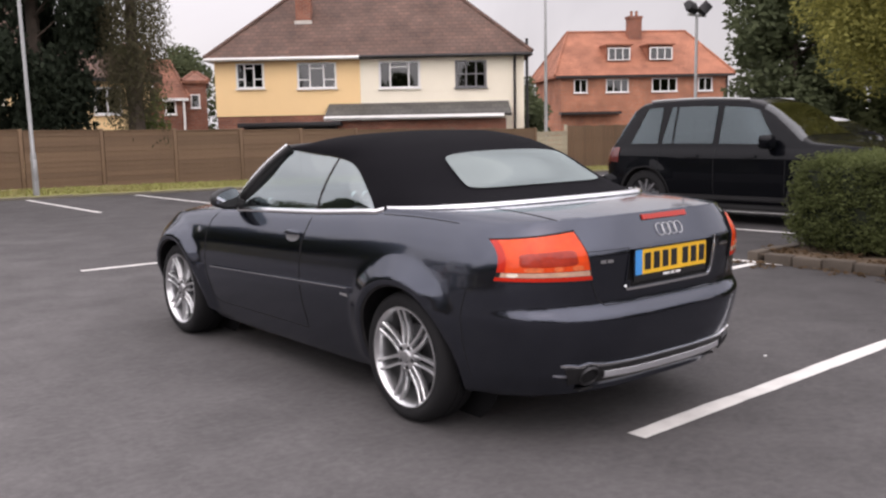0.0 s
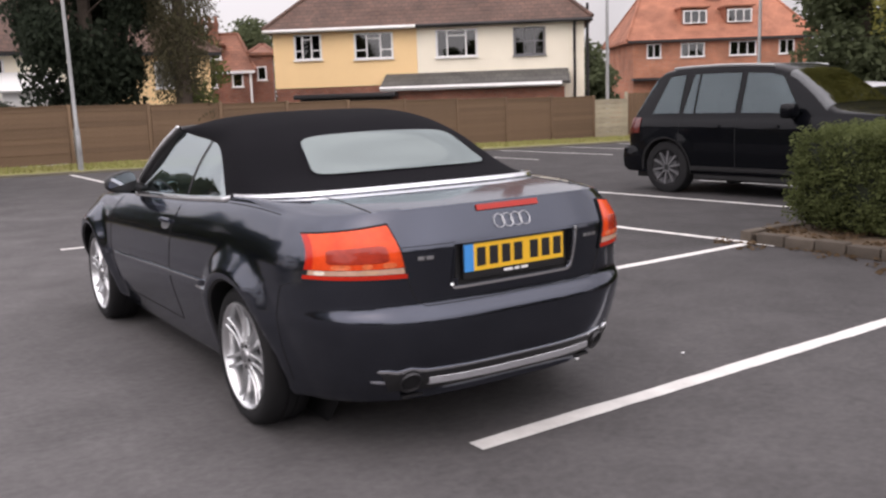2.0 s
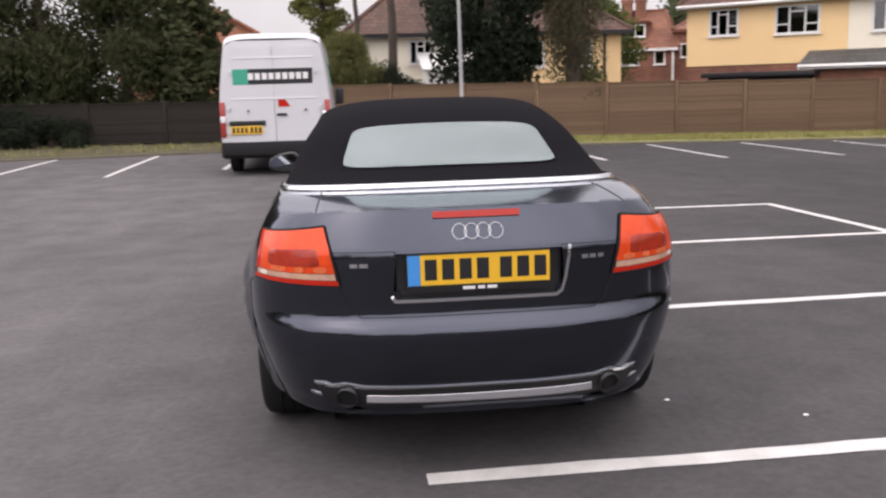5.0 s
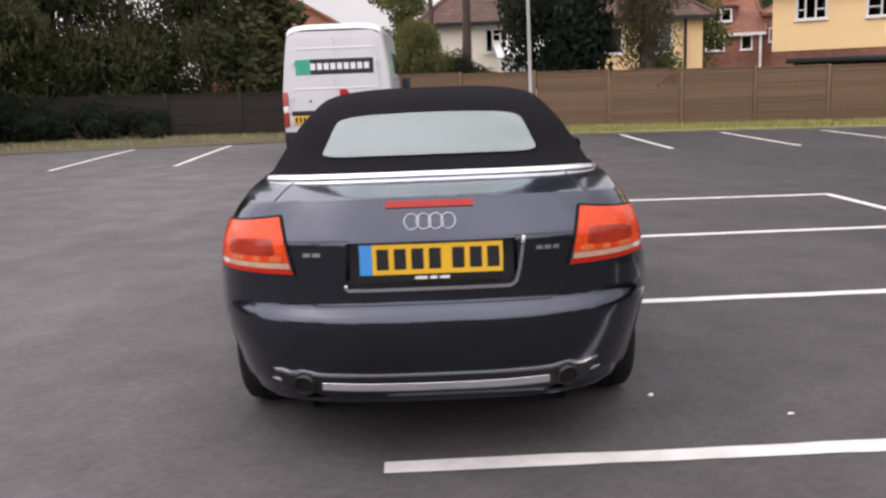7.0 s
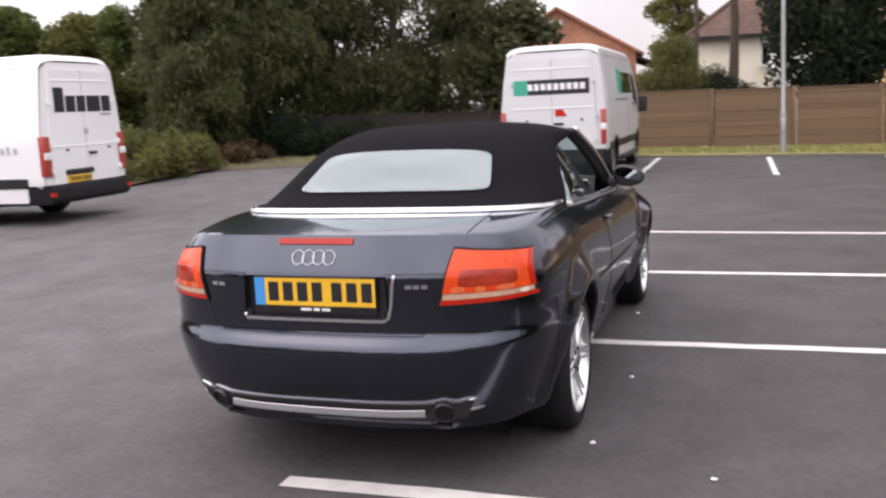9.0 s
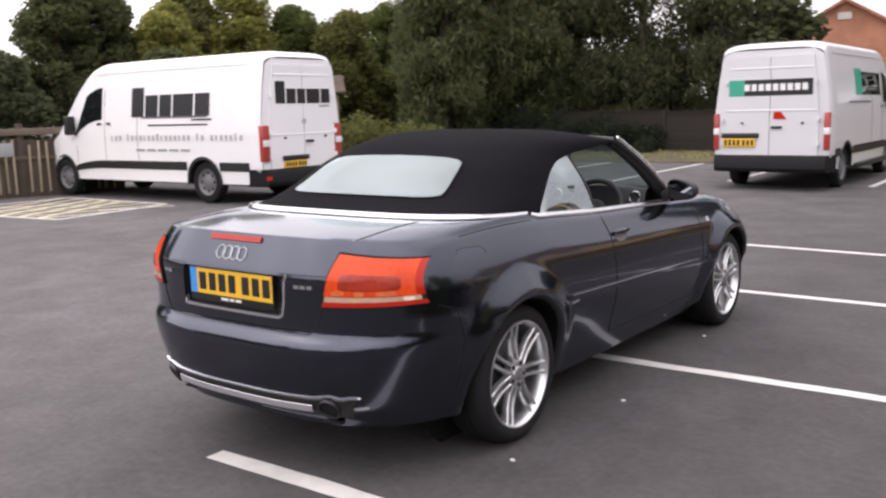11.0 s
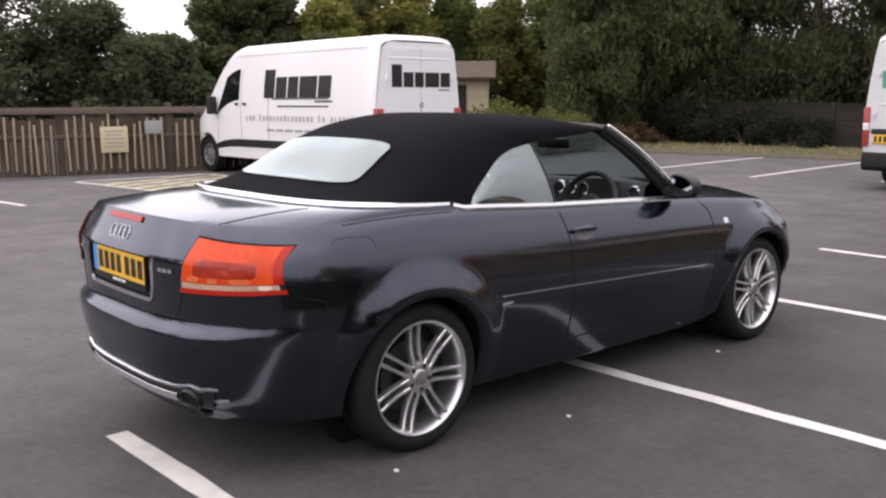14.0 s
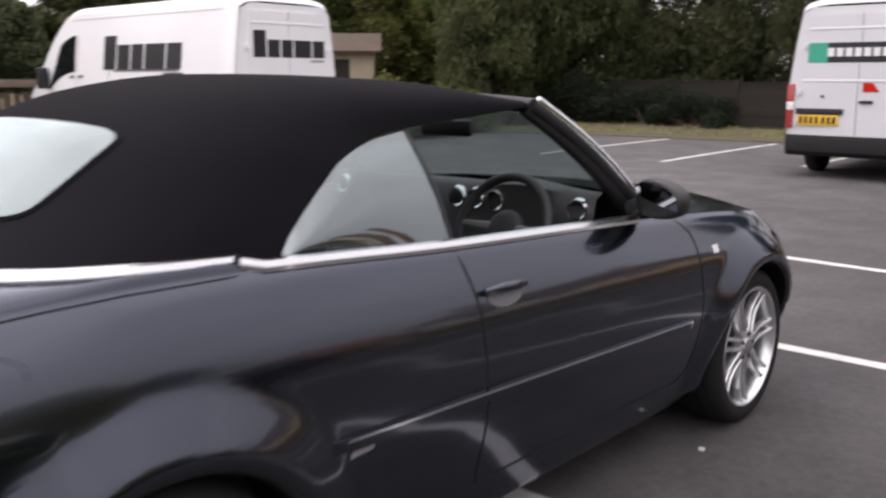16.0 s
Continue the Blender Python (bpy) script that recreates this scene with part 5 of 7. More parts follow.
def plain_wheel(parent, x, y, r, sgn, rim_mat, width=0.2, holes=8, z=None):
    w = new("wheel")
    w.parent = parent
    w.matrix_basis = Matrix.Translation((x, y, z or r)) @ (Matrix.Identity(4) if sgn > 0 else Matrix.Rotation(math.pi, 4, "Z"))
    k = r / 0.34
    link("tyre", *lathe([(-width, 0.21 * k), (-width - 0.01, 0.25 * k), (-width + 0.01, 0.32 * k), (-width + 0.03, r), (-0.03, r), (-0.008, 0.325 * k), (0.004, 0.28 * k), (0.0, 0.235 * k), (-0.02, 0.22 * k)], 40), RUBBER, w)
    link("rim", *lathe([(-0.02, 0.222 * k), (-0.008, 0.215 * k), (-0.03, 0.20 * k), (-0.05, 0.15 * k), (-0.03, 0.10 * k), (-0.012, 0.06 * k), (-0.01, 0.0)], 40), rim_mat, w)
    for i in range(holes):
        a = 2 * math.pi * i / holes
        v, f = lathe([(0.0, 0.0), (0.0, 0.024 * k)], 10)
        link("rim_hole", [Vector((-0.036 + p.x, 0.155 * k * math.cos(a) + p.y, 0.155 * k * math.sin(a) + p.z)) for p in v], f, GAP, w)
    return w


def van(name, m, L, W, H, paint, label, axle_r, axle_f, marks):
    """A high-roofed panel van; its tail at y = 0, its nose towards +y."""
    v = thing(name, m, label, "van")
    nose = [(0.0, H - 0.10), (0.05, H - 0.03), (0.25, H), (L * 0.67, H - 0.01), (L * 0.72, H - 0.09), (L * 0.77, H - 0.31), (L * 0.85, H - 0.86), (L * 0.905, H - 1.20), (L * 0.945, H - 1.32), (L * 0.975, H - 1.50), (L, H - 1.78)]
    wide = [(0.0, 0.955), (0.06, 0.985), (0.3, 1.0), (L * 0.75, 1.0), (L * 0.86, 0.975), (L * 0.95, 0.90), (L * 0.985, 0.80), (L, 0.70)]

    def section(y, q):
        top, w = lerp(nose, y), W / 2 * lerp(wide, y)
        zb = 0.33
        if q < 0.72:
            t = q / 0.72
            hi = top - 0.16
            z = zb + (hi - zb) * t
            tum = 0.0 if z < 1.15 else 0.150 * ((z - 1.15) / 1.2) ** 1.4
            return (w * (0.975 + 0.025 * min(1, (z - zb) / 0.35)) - tum, z)
        t = (q - 0.72) / 0.28
        x0, z0 = section(y, 0.7199)
        a = t * math.pi / 2
        return (x0 * math.cos(a) ** 0.42 if t < 1 else 0.0, z0 + (top - z0) * math.sin(a) ** 0.75)

    st = sorted({0.0, 0.02, 0.05, 0.1, 0.2} | {0.3 + (L - 0.32) * k / 70 for k in range(71)} | {L - 0.01, L})
    lf = Loft(st, section)
    R = 0.39
    zc = 0.34
    lf.shell(v, paint, [(axle_r, zc, R), (axle_f, zc, R)])
    # tail: two doors between the corner posts
    def tail(x, z, out=0.0):
        return Vector((x, -0.012 - out - 0.03 * (1 - (x / (W / 2)) ** 2), z))
    def hw(z):
        """Half the tail's width at a height, following the shell round the roof's corners."""
        w = W / 2 * 0.955 * (0.975 + 0.025 * min(1, (z - 0.33) / 0.35)) - (0.0 if z < 1.15 else 0.150 * ((z - 1.15) / 1.2) ** 1.4) + 0.003
        u = min(1.0, max(0.0, (z - (H - 0.26)) / 0.16))
        return w * math.cos(math.asin(u ** (1 / 0.75))) ** 0.42
    zt = H - 0.13
    rows = []
    for k in range(25):
        z = 0.33 + (zt - 0.33) * k / 24
        w = hw(z)
        rows.append([tail(w * j / 12, z) for j in range(-12, 13)])
    link("tail_panel", *grid(rows), paint, v)
    for s in (1, -1):
        x0, x1 = (0.008, hw(1.0) * 0.83) if s > 0 else (-hw(1.0) * 0.83, -0.008)
        rr = []
        for k in range(25):
            z = 0.56 + (zt - 0.10 - 0.56) * k / 24
            sc = hw(z) / hw(1.0)
            rr.append([tail((x0 + (x1 - x0) * j / 8) * sc, z, 0.022) for j in range(9)])
        vv, ff = thick([r[::-1] for r in rr], 0.02)
        link("rear_door", vv, ff, paint, v)
        for z in (0.75, 1.15, 1.75):
            block("hinge", (s * hw(z) * 0.83 - 0.02, -0.085, z - 0.04), (s * hw(z) * 0.83 + 0.02, -0.03, z + 0.04), paint, v, bevel=0.006)
        # tail lamp, three fields
        zl0, zl1, lw = marks["lamp"]
        lx = hw(1.0)
        lamp = block("tail_lamp", (s * (lx + 0.012 - lw) - lw, -0.055, zl0), (s * (lx + 0.012 - lw) + lw, 0.10, zl1), VAN_LAMP, v, "red and white tail lamp", bevel=0.018)
        block("white_field", (s * (lx + 0.012 - lw) - lw + 0.005, -0.060, zl0 + (zl1 - zl0) * 0.42), (s * (lx + 0.012 - lw) + lw + 0.005, 0.09, zl0 + (zl1 - zl0) * 0.60), WHITE_INK, lamp, bevel=0.005)
        if marks["reflector"]:
            block("low_reflector", (s * (W / 2 - 0.12) - 0.08, -0.115, 0.41), (s * (W / 2 - 0.12) + 0.08, -0.085, 0.47), LAMP_RED, v)
        for z in marks["creases"]:
            rr = [[tail(x, z + dz, o) for x in [s * hw(z) * 0.80 * j / 8 for j in range(9)]] for dz, o in ((-0.022, 0.021), (-0.006, 0.030), (0.006, 0.030), (0.022, 0.021))]
            link("pressed_ridge", *grid(rr if s > 0 else [r[::-1] for r in rr]), paint, v)
    z = marks["handle"]
    block("door_handle", (0.03, -0.095, z - 0.02), (0.20, -0.055, z + 0.02), PLASTIC, v, bevel=0.008)
    for x in (-0.45, 0.52):
        block("lock_button", (x - 0.018, -0.085, z + 0.05), (x + 0.018, -0.05, z + 0.085), PLASTIC, v, bevel=0.006)
    # bumper
    rows = []
    for k in range(25):
        a = -1 + 2 * k / 24
        x = (W / 2 + 0.02) * math.copysign(1 - (1 - abs(a)) ** 1.0, a)
        y = -0.14 + 0.05 * abs(a) ** 4
        if abs(a) > 0.999:
            y = 0.25
        rows.append([Vector((x, y + 0.05, 0.30)), Vector((x, y, 0.36)), Vector((x, y, 0.53)), Vector((x, y + 0.03, 0.575)), Vector((x, 0.0, 0.58))])
    link("rear_bumper", *grid(rows), BUMPER, v, "black plastic bumper")
    block("under_panel", (-W / 2 + 0.15, -0.06, 0.30), (W / 2 - 0.15, L - 0.4, 0.34), PLASTIC, v)
    px0, px1, pz0, pz1 = marks["plate"]
    block("plate_lamp_bar", (px0 - 0.02, -0.10, pz1 + 0.01), (px1 + 0.05, -0.05, pz1 + 0.085), PLASTIC, v, bevel=0.008)
    pl = block("number_plate", (px0, -0.085, pz0), (px1, -0.06, pz1), PLATE_YELLOW, v, "yellow number plate", bevel=0.003)
    for k in range(7):
        x = px0 + 0.05 + (px1 - px0 - 0.1) * (k + (0.3 if k > 3 else 0)) / 6.3
        block("character_bar", (x - 0.020, -0.088, pz0 + 0.025), (x + 0.020, -0.084, pz1 - 0.025), INK, pl)
    # sides
    for s in (1, -1):
        lf.patch("waist_moulding", axle_r + R + 0.02, axle_f - R - 0.02, 0.078, 0.130, PLASTIC, v, s, 0.012, "black side moulding", n=30, m=4)
        lf.patch("waist_moulding", 0.25, axle_r - R - 0.02, 0.078, 0.130, PLASTIC, v, s, 0.012, n=6, m=4)
        lf.patch("roof_seam", 0.3, L * 0.69, 0.70, 0.708, paint, v, s, 0.010, n=30, m=2)
        for yy in (L * 0.50, L * 0.655, L * 0.80):
            lf.patch("door_joint", yy, yy + 0.008, 0.12, 0.60 if yy < L * 0.78 else 0.30, GAP, v, s, 0.002, n=2, m=20, d=0.003)
        lf.patch("slide_rail", L * 0.20, L * 0.48, 0.40, 0.412, GREY_TRIM, v, s, 0.008, n=16, m=2)
        lf.patch("cab_window", L * 0.668, L * 0.805, 0.40, 0.61, DARK_GLASS, v, s, 0.006, "dark cab window", slant=(0.0, -0.36), n=10, m=8)
        for yy in (L * 0.64, L * 0.685):
            lf.patch("handle", yy - 0.09, yy + 0.02, 0.365, 0.38, PLASTIC, v, s, 0.02, n=3, m=2)
        c = lf.point(L * 0.805, 0.42, s)
        block("door_mirror", (c.x + s * 0.11 - 0.09, c.y - 0.06, c.z - 0.02), (c.x + s * 0.11 + 0.09, c.y + 0.07, c.z + 0.33), PLASTIC, v, "black door mirror", bevel=0.035, seg=3)
        link("mirror_arm", *tube([c, c + Vector((s * 0.12, 0, 0.02))], 0.03, 8), PLASTIC, v)
        for yc in (axle_r, axle_f):
            rows = []
            for k in range(25):
                a = math.pi * (-0.05 + 1.1 * k / 24)
                y, zz = yc + R * math.cos(a), max(0.33, zc + R * math.sin(a))
                x = lf.section(y, min(0.7, max(0, (zz - 0.33) / (H - 0.16 - 0.33) * 0.72)))[0]
                rows.append([Vector((s * (x + 0.012), y, zz)), Vector((s * (x + 0.012), yc + (R + 0.05) * math.cos(a), zc + (R + 0.05) * math.sin(a)))])
                rows[-1].insert(0, Vector((s * 0.45, y, zz)))
            link("arch_trim", *grid(rows), PLASTIC, v)
            plain_wheel(v, s * (W / 2 - 0.05), yc, 0.345, s, GREY_TRIM)
    # windscreen
    rows = []
    for k in range(9):
        y = L * (0.755 + 0.142 * k / 8)
        r = []
        for j in range(-10, 11):
            q = 1 - 0.24 * abs(j) / 10
            r.append(lf.point(y, q, 1 if j >= 0 else -1, 0.006))
        rows.append(r)
    link("windscreen", *grid(rows), DARK_GLASS, v, "dark windscreen")
    block("front_bumper", (-W / 2 * 0.86, L - 0.22, 0.30), (W / 2 * 0.86, L + 0.06, 0.62), PLASTIC, v, bevel=0.06, seg=3)
    return v, lf, tail


def side_bars(lf, v, sgn, pieces, mat, H, out=0.007, name="print_bar"):
    """Plain bars of print on a van's side: (y0, y1, z0, z1)."""
    q = lambda z: (z - 0.33) / (H - 0.16 - 0.33) * 0.72
    for y0, y1, z0, z1 in pieces:
        lf.patch(name, y0, y1, q(z0), q(z1), mat, v, sgn, out, n=2, m=3, d=0.004)


def tail_bars(v, tail, pieces, mat, name="print_bar"):
    for x0, x1, z0, z1 in pieces:
        rows = [[tail(x1 + (x0 - x1) * j / 2, z0 + (z1 - z0) * i / 2, 0.026) for j in range(3)] for i in range(3)]
        vv, ff = thick(rows, 0.003)
        link(name, vv, ff, mat, v, smooth=False)


# white van, nose towards -x, beside the hatched box
KH = 2.47
K, klf, ktail = van("panel_van", Matrix.Translation((-8.06, 7.46, ground_z(-9, 7.6))) @ Matrix.Rotation(radians(92), 4, "Z"), 6.10, 1.94, KH, VAN_WHITE, "white high-roofed panel van with black print",
                    1.36, 5.36, {"lamp": (0.70, 1.28, 0.075), "handle": 1.0, "plate": (-0.50, 0.02, 0.585, 0.695), "reflector": True, "creases": (1.12, 2.08)})
word = [(0.00, 0.13), (0.15, 0.28), (0.30, 0.42), (0.44, 0.64), (0.66, 0.80)]
tail_bars(K, ktail, [(-0.62 + a * 1.62, -0.62 + b * 1.62, 1.62, 1.86 if k else 1.98) for k, (a, b) in enumerate(word)], INK)
tail_bars(K, ktail, [(0.40, 0.66, 1.56, 1.59)], GREY_INK)
side_bars(klf, K, -1, [(3.20 - a * 2.55, 3.20 - b * 2.55, 1.46, 1.83 if k else 1.97) for k, (a, b) in enumerate(word)], INK, KH)
side_bars(klf, K, -1, [(1.10, 1.6, 1.38, 1.41), (1.2, 2.75, 1.30, 1.325)], INK, KH)
side_bars(klf, K, -1, [(3.80 - k * 0.116, 3.80 - k * 0.116 - (0.062 if k % 4 else 0.04), 1.045, 1.165 if k in (4, 11, 20, 28) else 1.135) for k in range(30) if k not in (3, 19, 22)], FADED_INK, KH)
side_bars(klf, K, -1, [(3.1 - k * 0.30, 3.1 - k * 0.30 - 0.24, 0.86, 0.90) for k in range(5)], GREY_INK, KH)
v_, f_ = lathe([(0, 0.028), (-0.008, 0.030), (-0.012, 0.036), (-0.008, 0.042), (0, 0.044)], 20)
link("round_badge", [Vector((p.y, -0.072 + p.x, p.z + 1.33)) for p in v_], f_, GREY_INK, K)

# pale van in the far bays
EH = 2.40
E_, elf, etail = van("panel_van", Matrix.Translation((-1.69, 11.85, ground_z(-1.7, 12.5))), 5.55, 1.92, EH, VAN_SILVER, "pale silver panel van with a green and black door panel",
                     0.98, 4.35, {"lamp": (0.66, 1.26, 0.045), "handle": 1.03, "plate": (-0.76, -0.22, 0.71, 0.85), "reflector": False, "creases": (1.30, 1.98)})
tail_bars(E_, etail, [(-0.68, -0.42, 1.54, 1.80)], GREEN_INK, "green_panel")
tail_bars(E_, etail, [(-0.42, 0.66, 1.54, 1.80)], INK, "dark_panel")
for k in range(9):
    x = -0.42 + 0.115 * k
    rows = [[etail(x + 0.085 - 0.085 * j, 1.62 + 0.11 * i, 0.030) for j in range(2)] for i in range(2)]
    vv, ff = thick(rows, 0.003)
    link("print_bar", vv, ff, WHITE_INK, E_, smooth=False)
rows = [[etail(x, z, 0.03) for x, z in r] for r in (((0.27, 1.16), (0.06, 1.16)), ((0.18, 1.28), (0.06, 1.28)))]
vv, ff = thick(rows, 0.004)
link("red_mark", vv, ff, LAMP_RED, E_, smooth=False)
elf.patch("crew_window", 2.1, 3.5, 0.45, 0.60, DARK_GLASS, E_, 1, 0.006, "dark side window")
elf.patch("green_panel", 1.6, 2.08, 0.45, 0.62, GREEN_INK, E_, 1, 0.005)
block("side_step", (0.86, 1.6, 0.28), (1.02, 4.0, 0.36), PLASTIC, E_, bevel=0.02)


# black four-wheel-drive car
def parked_car(name, x, y, turn, H, paint, label, rails):
    """A tall five-door car; its tail at y = 0, its nose towards +y."""
    L, W = 4.62, 1.90
    f = H / 1.81
    c = thing(name, Matrix.Translation((x, y, ground_z(x, y - 1.7))) @ Matrix.Rotation(radians(turn), 4, "Z"), label, "car")
    roof = [(0.0, 0.86 * f), (0.03, 0.98 * f), (0.10, 1.09 * f), (0.17, 1.19 * f), (0.34, 1.50 * f), (0.47, H - 0.11), (0.60, H - 0.045), (0.85, H - 0.01), (1.5, H), (2.30, H - 0.03), (2.58, H - 0.10), (2.95, 1.47 * f), (3.24, 1.24 * f), (3.40, 1.18 * f),
            (3.8, 1.14 * f), (4.3, 1.06 * f), (4.52, 0.92 * f), (L, 0.62 * f)]
    plan = [(0.0, 0.80), (0.05, 0.88), (0.2, 0.95), (0.5, 0.99), (0.9, 1.0), (3.6, 1.0), (4.1, 0.95), (4.45, 0.82), (L, 0.62)]

    def section(y, q):
        top, w = lerp(roof, y), W / 2 * lerp(plan, y)
        belt = min(1.08 * f, top - 0.04)
        zb = 0.30
        if q < 0.5:
            t = q / 0.5
            z = zb + (belt - zb) * t
            out = 0.025 * sum(max(0.0, 1 - (math.hypot(y - yc, z - 0.37) / 0.56) ** 4) for yc in (0.80, 3.50))
            return (w * (0.93 + 0.055 * min(1, t / 0.4) ** 0.7 - 0.012 * max(0, t - 0.55) / 0.45 - 0.055 * (max(0, t - 0.82) / 0.18) ** 1.5) + out, z)
        x0 = w * 0.918
        hi = top - 0.09 if top - belt > 0.12 else belt + (top - belt) * 0.3
        lean = 0.19 * min(1, (hi - belt) / 0.5)
        if q < 0.8:
            t = (q - 0.5) / 0.3
            return (x0 - lean * (0.85 * t + 0.15 * t * t), belt + (hi - belt) * t)
        t = (q - 0.8) / 0.2
        a = t * math.pi / 2
        return ((x0 - lean) * math.cos(a) ** 0.5 if t < 1 else 0.0, hi + (top - hi) * math.sin(a) ** 0.8)

    st = sorted({0.0, 0.02, 0.05, 0.1, 0.16, 0.22, 0.28, 0.34, 0.40, 0.46} | {0.5 + 4.1 * k / 90 for k in range(91)} | {L - 0.06, L})
    lf = Loft(st, section)
    ar, af = 0.80, 3.50
    glazing = [("quarter_glass", 0.50, 0.98, 0.22, 0.0), ("rear_door_light", 1.06, 1.22, 0.08, 0.0), ("rear_door_glass", 1.26, 1.90, 0.0, 0.0), ("front_door_glass", 2.00, 2.92, 0.0, -0.40)]
    holes = [(a + 0.03, b - 0.03, 0.545, 0.765, sa, sb) for _, a, b, sa, sb in glazing]
    lf.shell(c, paint, [(ar, 0.37, 0.42), (af, 0.37, 0.42)], rows=60, holes=holes)
    rows = [[Vector((lf.section(0.0, k / 20)[0] * j / 6, -0.005 - 0.02 * (1 - (j / 6) ** 2), lf.section(0.0, k / 20)[1])) for j in range(-6, 7)] for k in range(21)]
    link("tail_panel", *grid(rows), paint, c)
    rows = []
    for k in range(25):
        a = -1 + k / 12
        xx, yy = 0.90 * math.copysign(min(1, abs(a) * 1.12), a), -0.09 + 0.03 * abs(a) ** 2 + (0.45 * ((abs(a) - 0.88) / 0.12) if abs(a) > 0.88 else 0.0)
        rows.append([Vector((xx, yy + 0.10, 0.30)), Vector((xx, yy + 0.02, 0.36)), Vector((xx, yy, 0.50)), Vector((xx, yy + 0.02, 0.63)), Vector((xx * 0.98, yy + 0.09, 0.67))])
    link("rear_bumper", *grid(rows), paint, c)
    # seats and cabin floor behind the glass
    block("cabin_floor", (-0.74, 0.35, 0.86), (0.74, 3.0, 0.90), PLASTIC, c)
    for yy, xs_ in ((2.0, (-0.38, 0.38)), (1.15, (-0.45, 0.0, 0.45))):
        for xx in xs_:
            block("seat_back", (xx - 0.21, yy - 0.06, 0.88), (xx + 0.21, yy + 0.06, 1.30 * f), LEATHER, c, bevel=0.05, seg=3)
            block("head_rest", (xx - 0.12, yy - 0.05, 1.33 * f), (xx + 0.12, yy + 0.05, 1.50 * f), LEATHER, c, bevel=0.04, seg=3)
    for s in (1, -1):
        for nm, a, b, sa, sb in glazing:
            lf.patch(nm, a, b, 0.53, 0.78, SUV_GLASS, c, s, 0.005, "dark side window", slant=(sa, sb), d=0.004).visible_shadow = False
        for y in (1.02, 1.95, 3.02):
            lf.patch("door_joint", y, y + 0.008, 0.08, 0.50, GAP, c, s, 0.001, n=2, m=12, d=0.002)
        for y in (1.50, 2.40):
            lf.patch("door_handle", y, y + 0.20, 0.415, 0.440, paint, c, s, 0.030, n=6, m=2)
        lf.patch("sill_step", 1.25, 3.05, 0.02, 0.075, PLASTIC, c, s, 0.020, "black side step", n=20, m=3)
        p = lf.point(2.78, 0.50, s)
        bm = bmesh.new()
        bmesh.ops.create_uvsphere(bm, u_segments=20, v_segments=12, radius=1)
        for q in bm.verts:
            k = sum(abs(e) ** 4 for e in q.co) ** -0.25
            q.co = Vector((p.x + s * 0.14 + 0.13 * q.co.x * k, p.y + 0.02 + 0.09 * max(-0.6, q.co.y * k), p.z + 0.09 + 0.095 * q.co.z * k))
        part("door_mirror", bm, paint, c, "black door mirror", sharp=60)
        link("mirror_arm", *tube([p, p + Vector((s * 0.08, 0, 0.05))], 0.03, 8), PLASTIC, c)
        if rails:
            link("roof_rail", *tube([lf.point(0.75 + 1.6 * k / 10, 0.86, s, 0.025) for k in range(11)], 0.018, 8), LAMP_STEEL, c, "silver roof rail")
        lamp = lf.patch("tail_lamp", 0.02, 0.30, 0.36, 0.50, LAMP_SMOKED, c, s, 0.012, "smoked dark red tail lamp wrapping the corner", n=8, m=6)
        for yc in (ar, af):
            rows = []
            for k in range(25):
                a = math.pi * (-0.05 + 1.1 * k / 24)
                y, z = yc + 0.42 * math.cos(a), max(0.30, 0.37 + 0.42 * math.sin(a))
                xo = lf.section(y, min(0.5, max(0, (z - 0.30) / 0.78 * 0.5)))[0]
                rows.append([Vector((s * 0.45, y, z)), Vector((s * (xo + 0.004), y, z)), Vector((s * (xo + 0.010), yc + 0.445 * math.cos(a), max(0.30, 0.37 + 0.445 * math.sin(a))))])
            link("arch_trim", *grid(rows), PLASTIC, c)
            w = plain_wheel(c, s * 0.915, yc, 0.375, s, DARK_METAL, 0.23, 0)
            for k in range(10):
                a = 2 * math.pi * k / 10 + 0.2
                rows = []
                for i in range(5):
                    r = 0.04 + 0.20 * i / 4
                    wd = 0.014 + 0.008 * i / 4
                    rows.append([Vector((xx, r * math.cos(a) - q * math.sin(a), r * math.sin(a) + q * math.cos(a))) for xx, q in ((-0.05, -wd), (-0.008, -wd * 0.7), (-0.008, wd * 0.7), (-0.05, wd))])
                link("spoke", *grid(rows), DARK_ALLOY, w)
    rows = []
    for k in range(9):
        y = 2.60 + 0.62 * k / 8
        rows.append([lf.point(y, 1 - 0.20 * abs(j) / 8, 1 if j >= 0 else -1, 0.006) for j in range(-8, 9)])
    link("windscreen", *grid(rows), DARK_GLASS, c, "dark windscreen")
    link("rear_glass", *grid([[lf.point(0.18 + 0.28 * k / 5, 1 - 0.22 * abs(j) / 8, 1 if j >= 0 else -1, 0.006) for j in range(-8, 9)] for k in range(6)]), SUV_GLASS, c)
    block("under_panel", (-0.70, 0.1, 0.20), (0.70, 4.4, 0.31), PLASTIC, c)
    block("sill_panel", (-0.86, 1.24, 0.24), (0.86, 3.06, 0.32), PLASTIC, c)
    block("grille", (-0.5, L - 0.05, 0.62), (0.5, L + 0.02, 0.85), PLASTIC, c, bevel=0.02)
    return c


parked_car("four_wheel_drive_car", 8.55, 6.22, 184, 1.81, SUV_PAINT, "glossy black four-wheel-drive estate car in a marked bay", True)
parked_car("hatchback", 11.25, 6.85, 184, 1.56, VAN_SILVER, "pale silver hatchback parked beyond the black car", False)

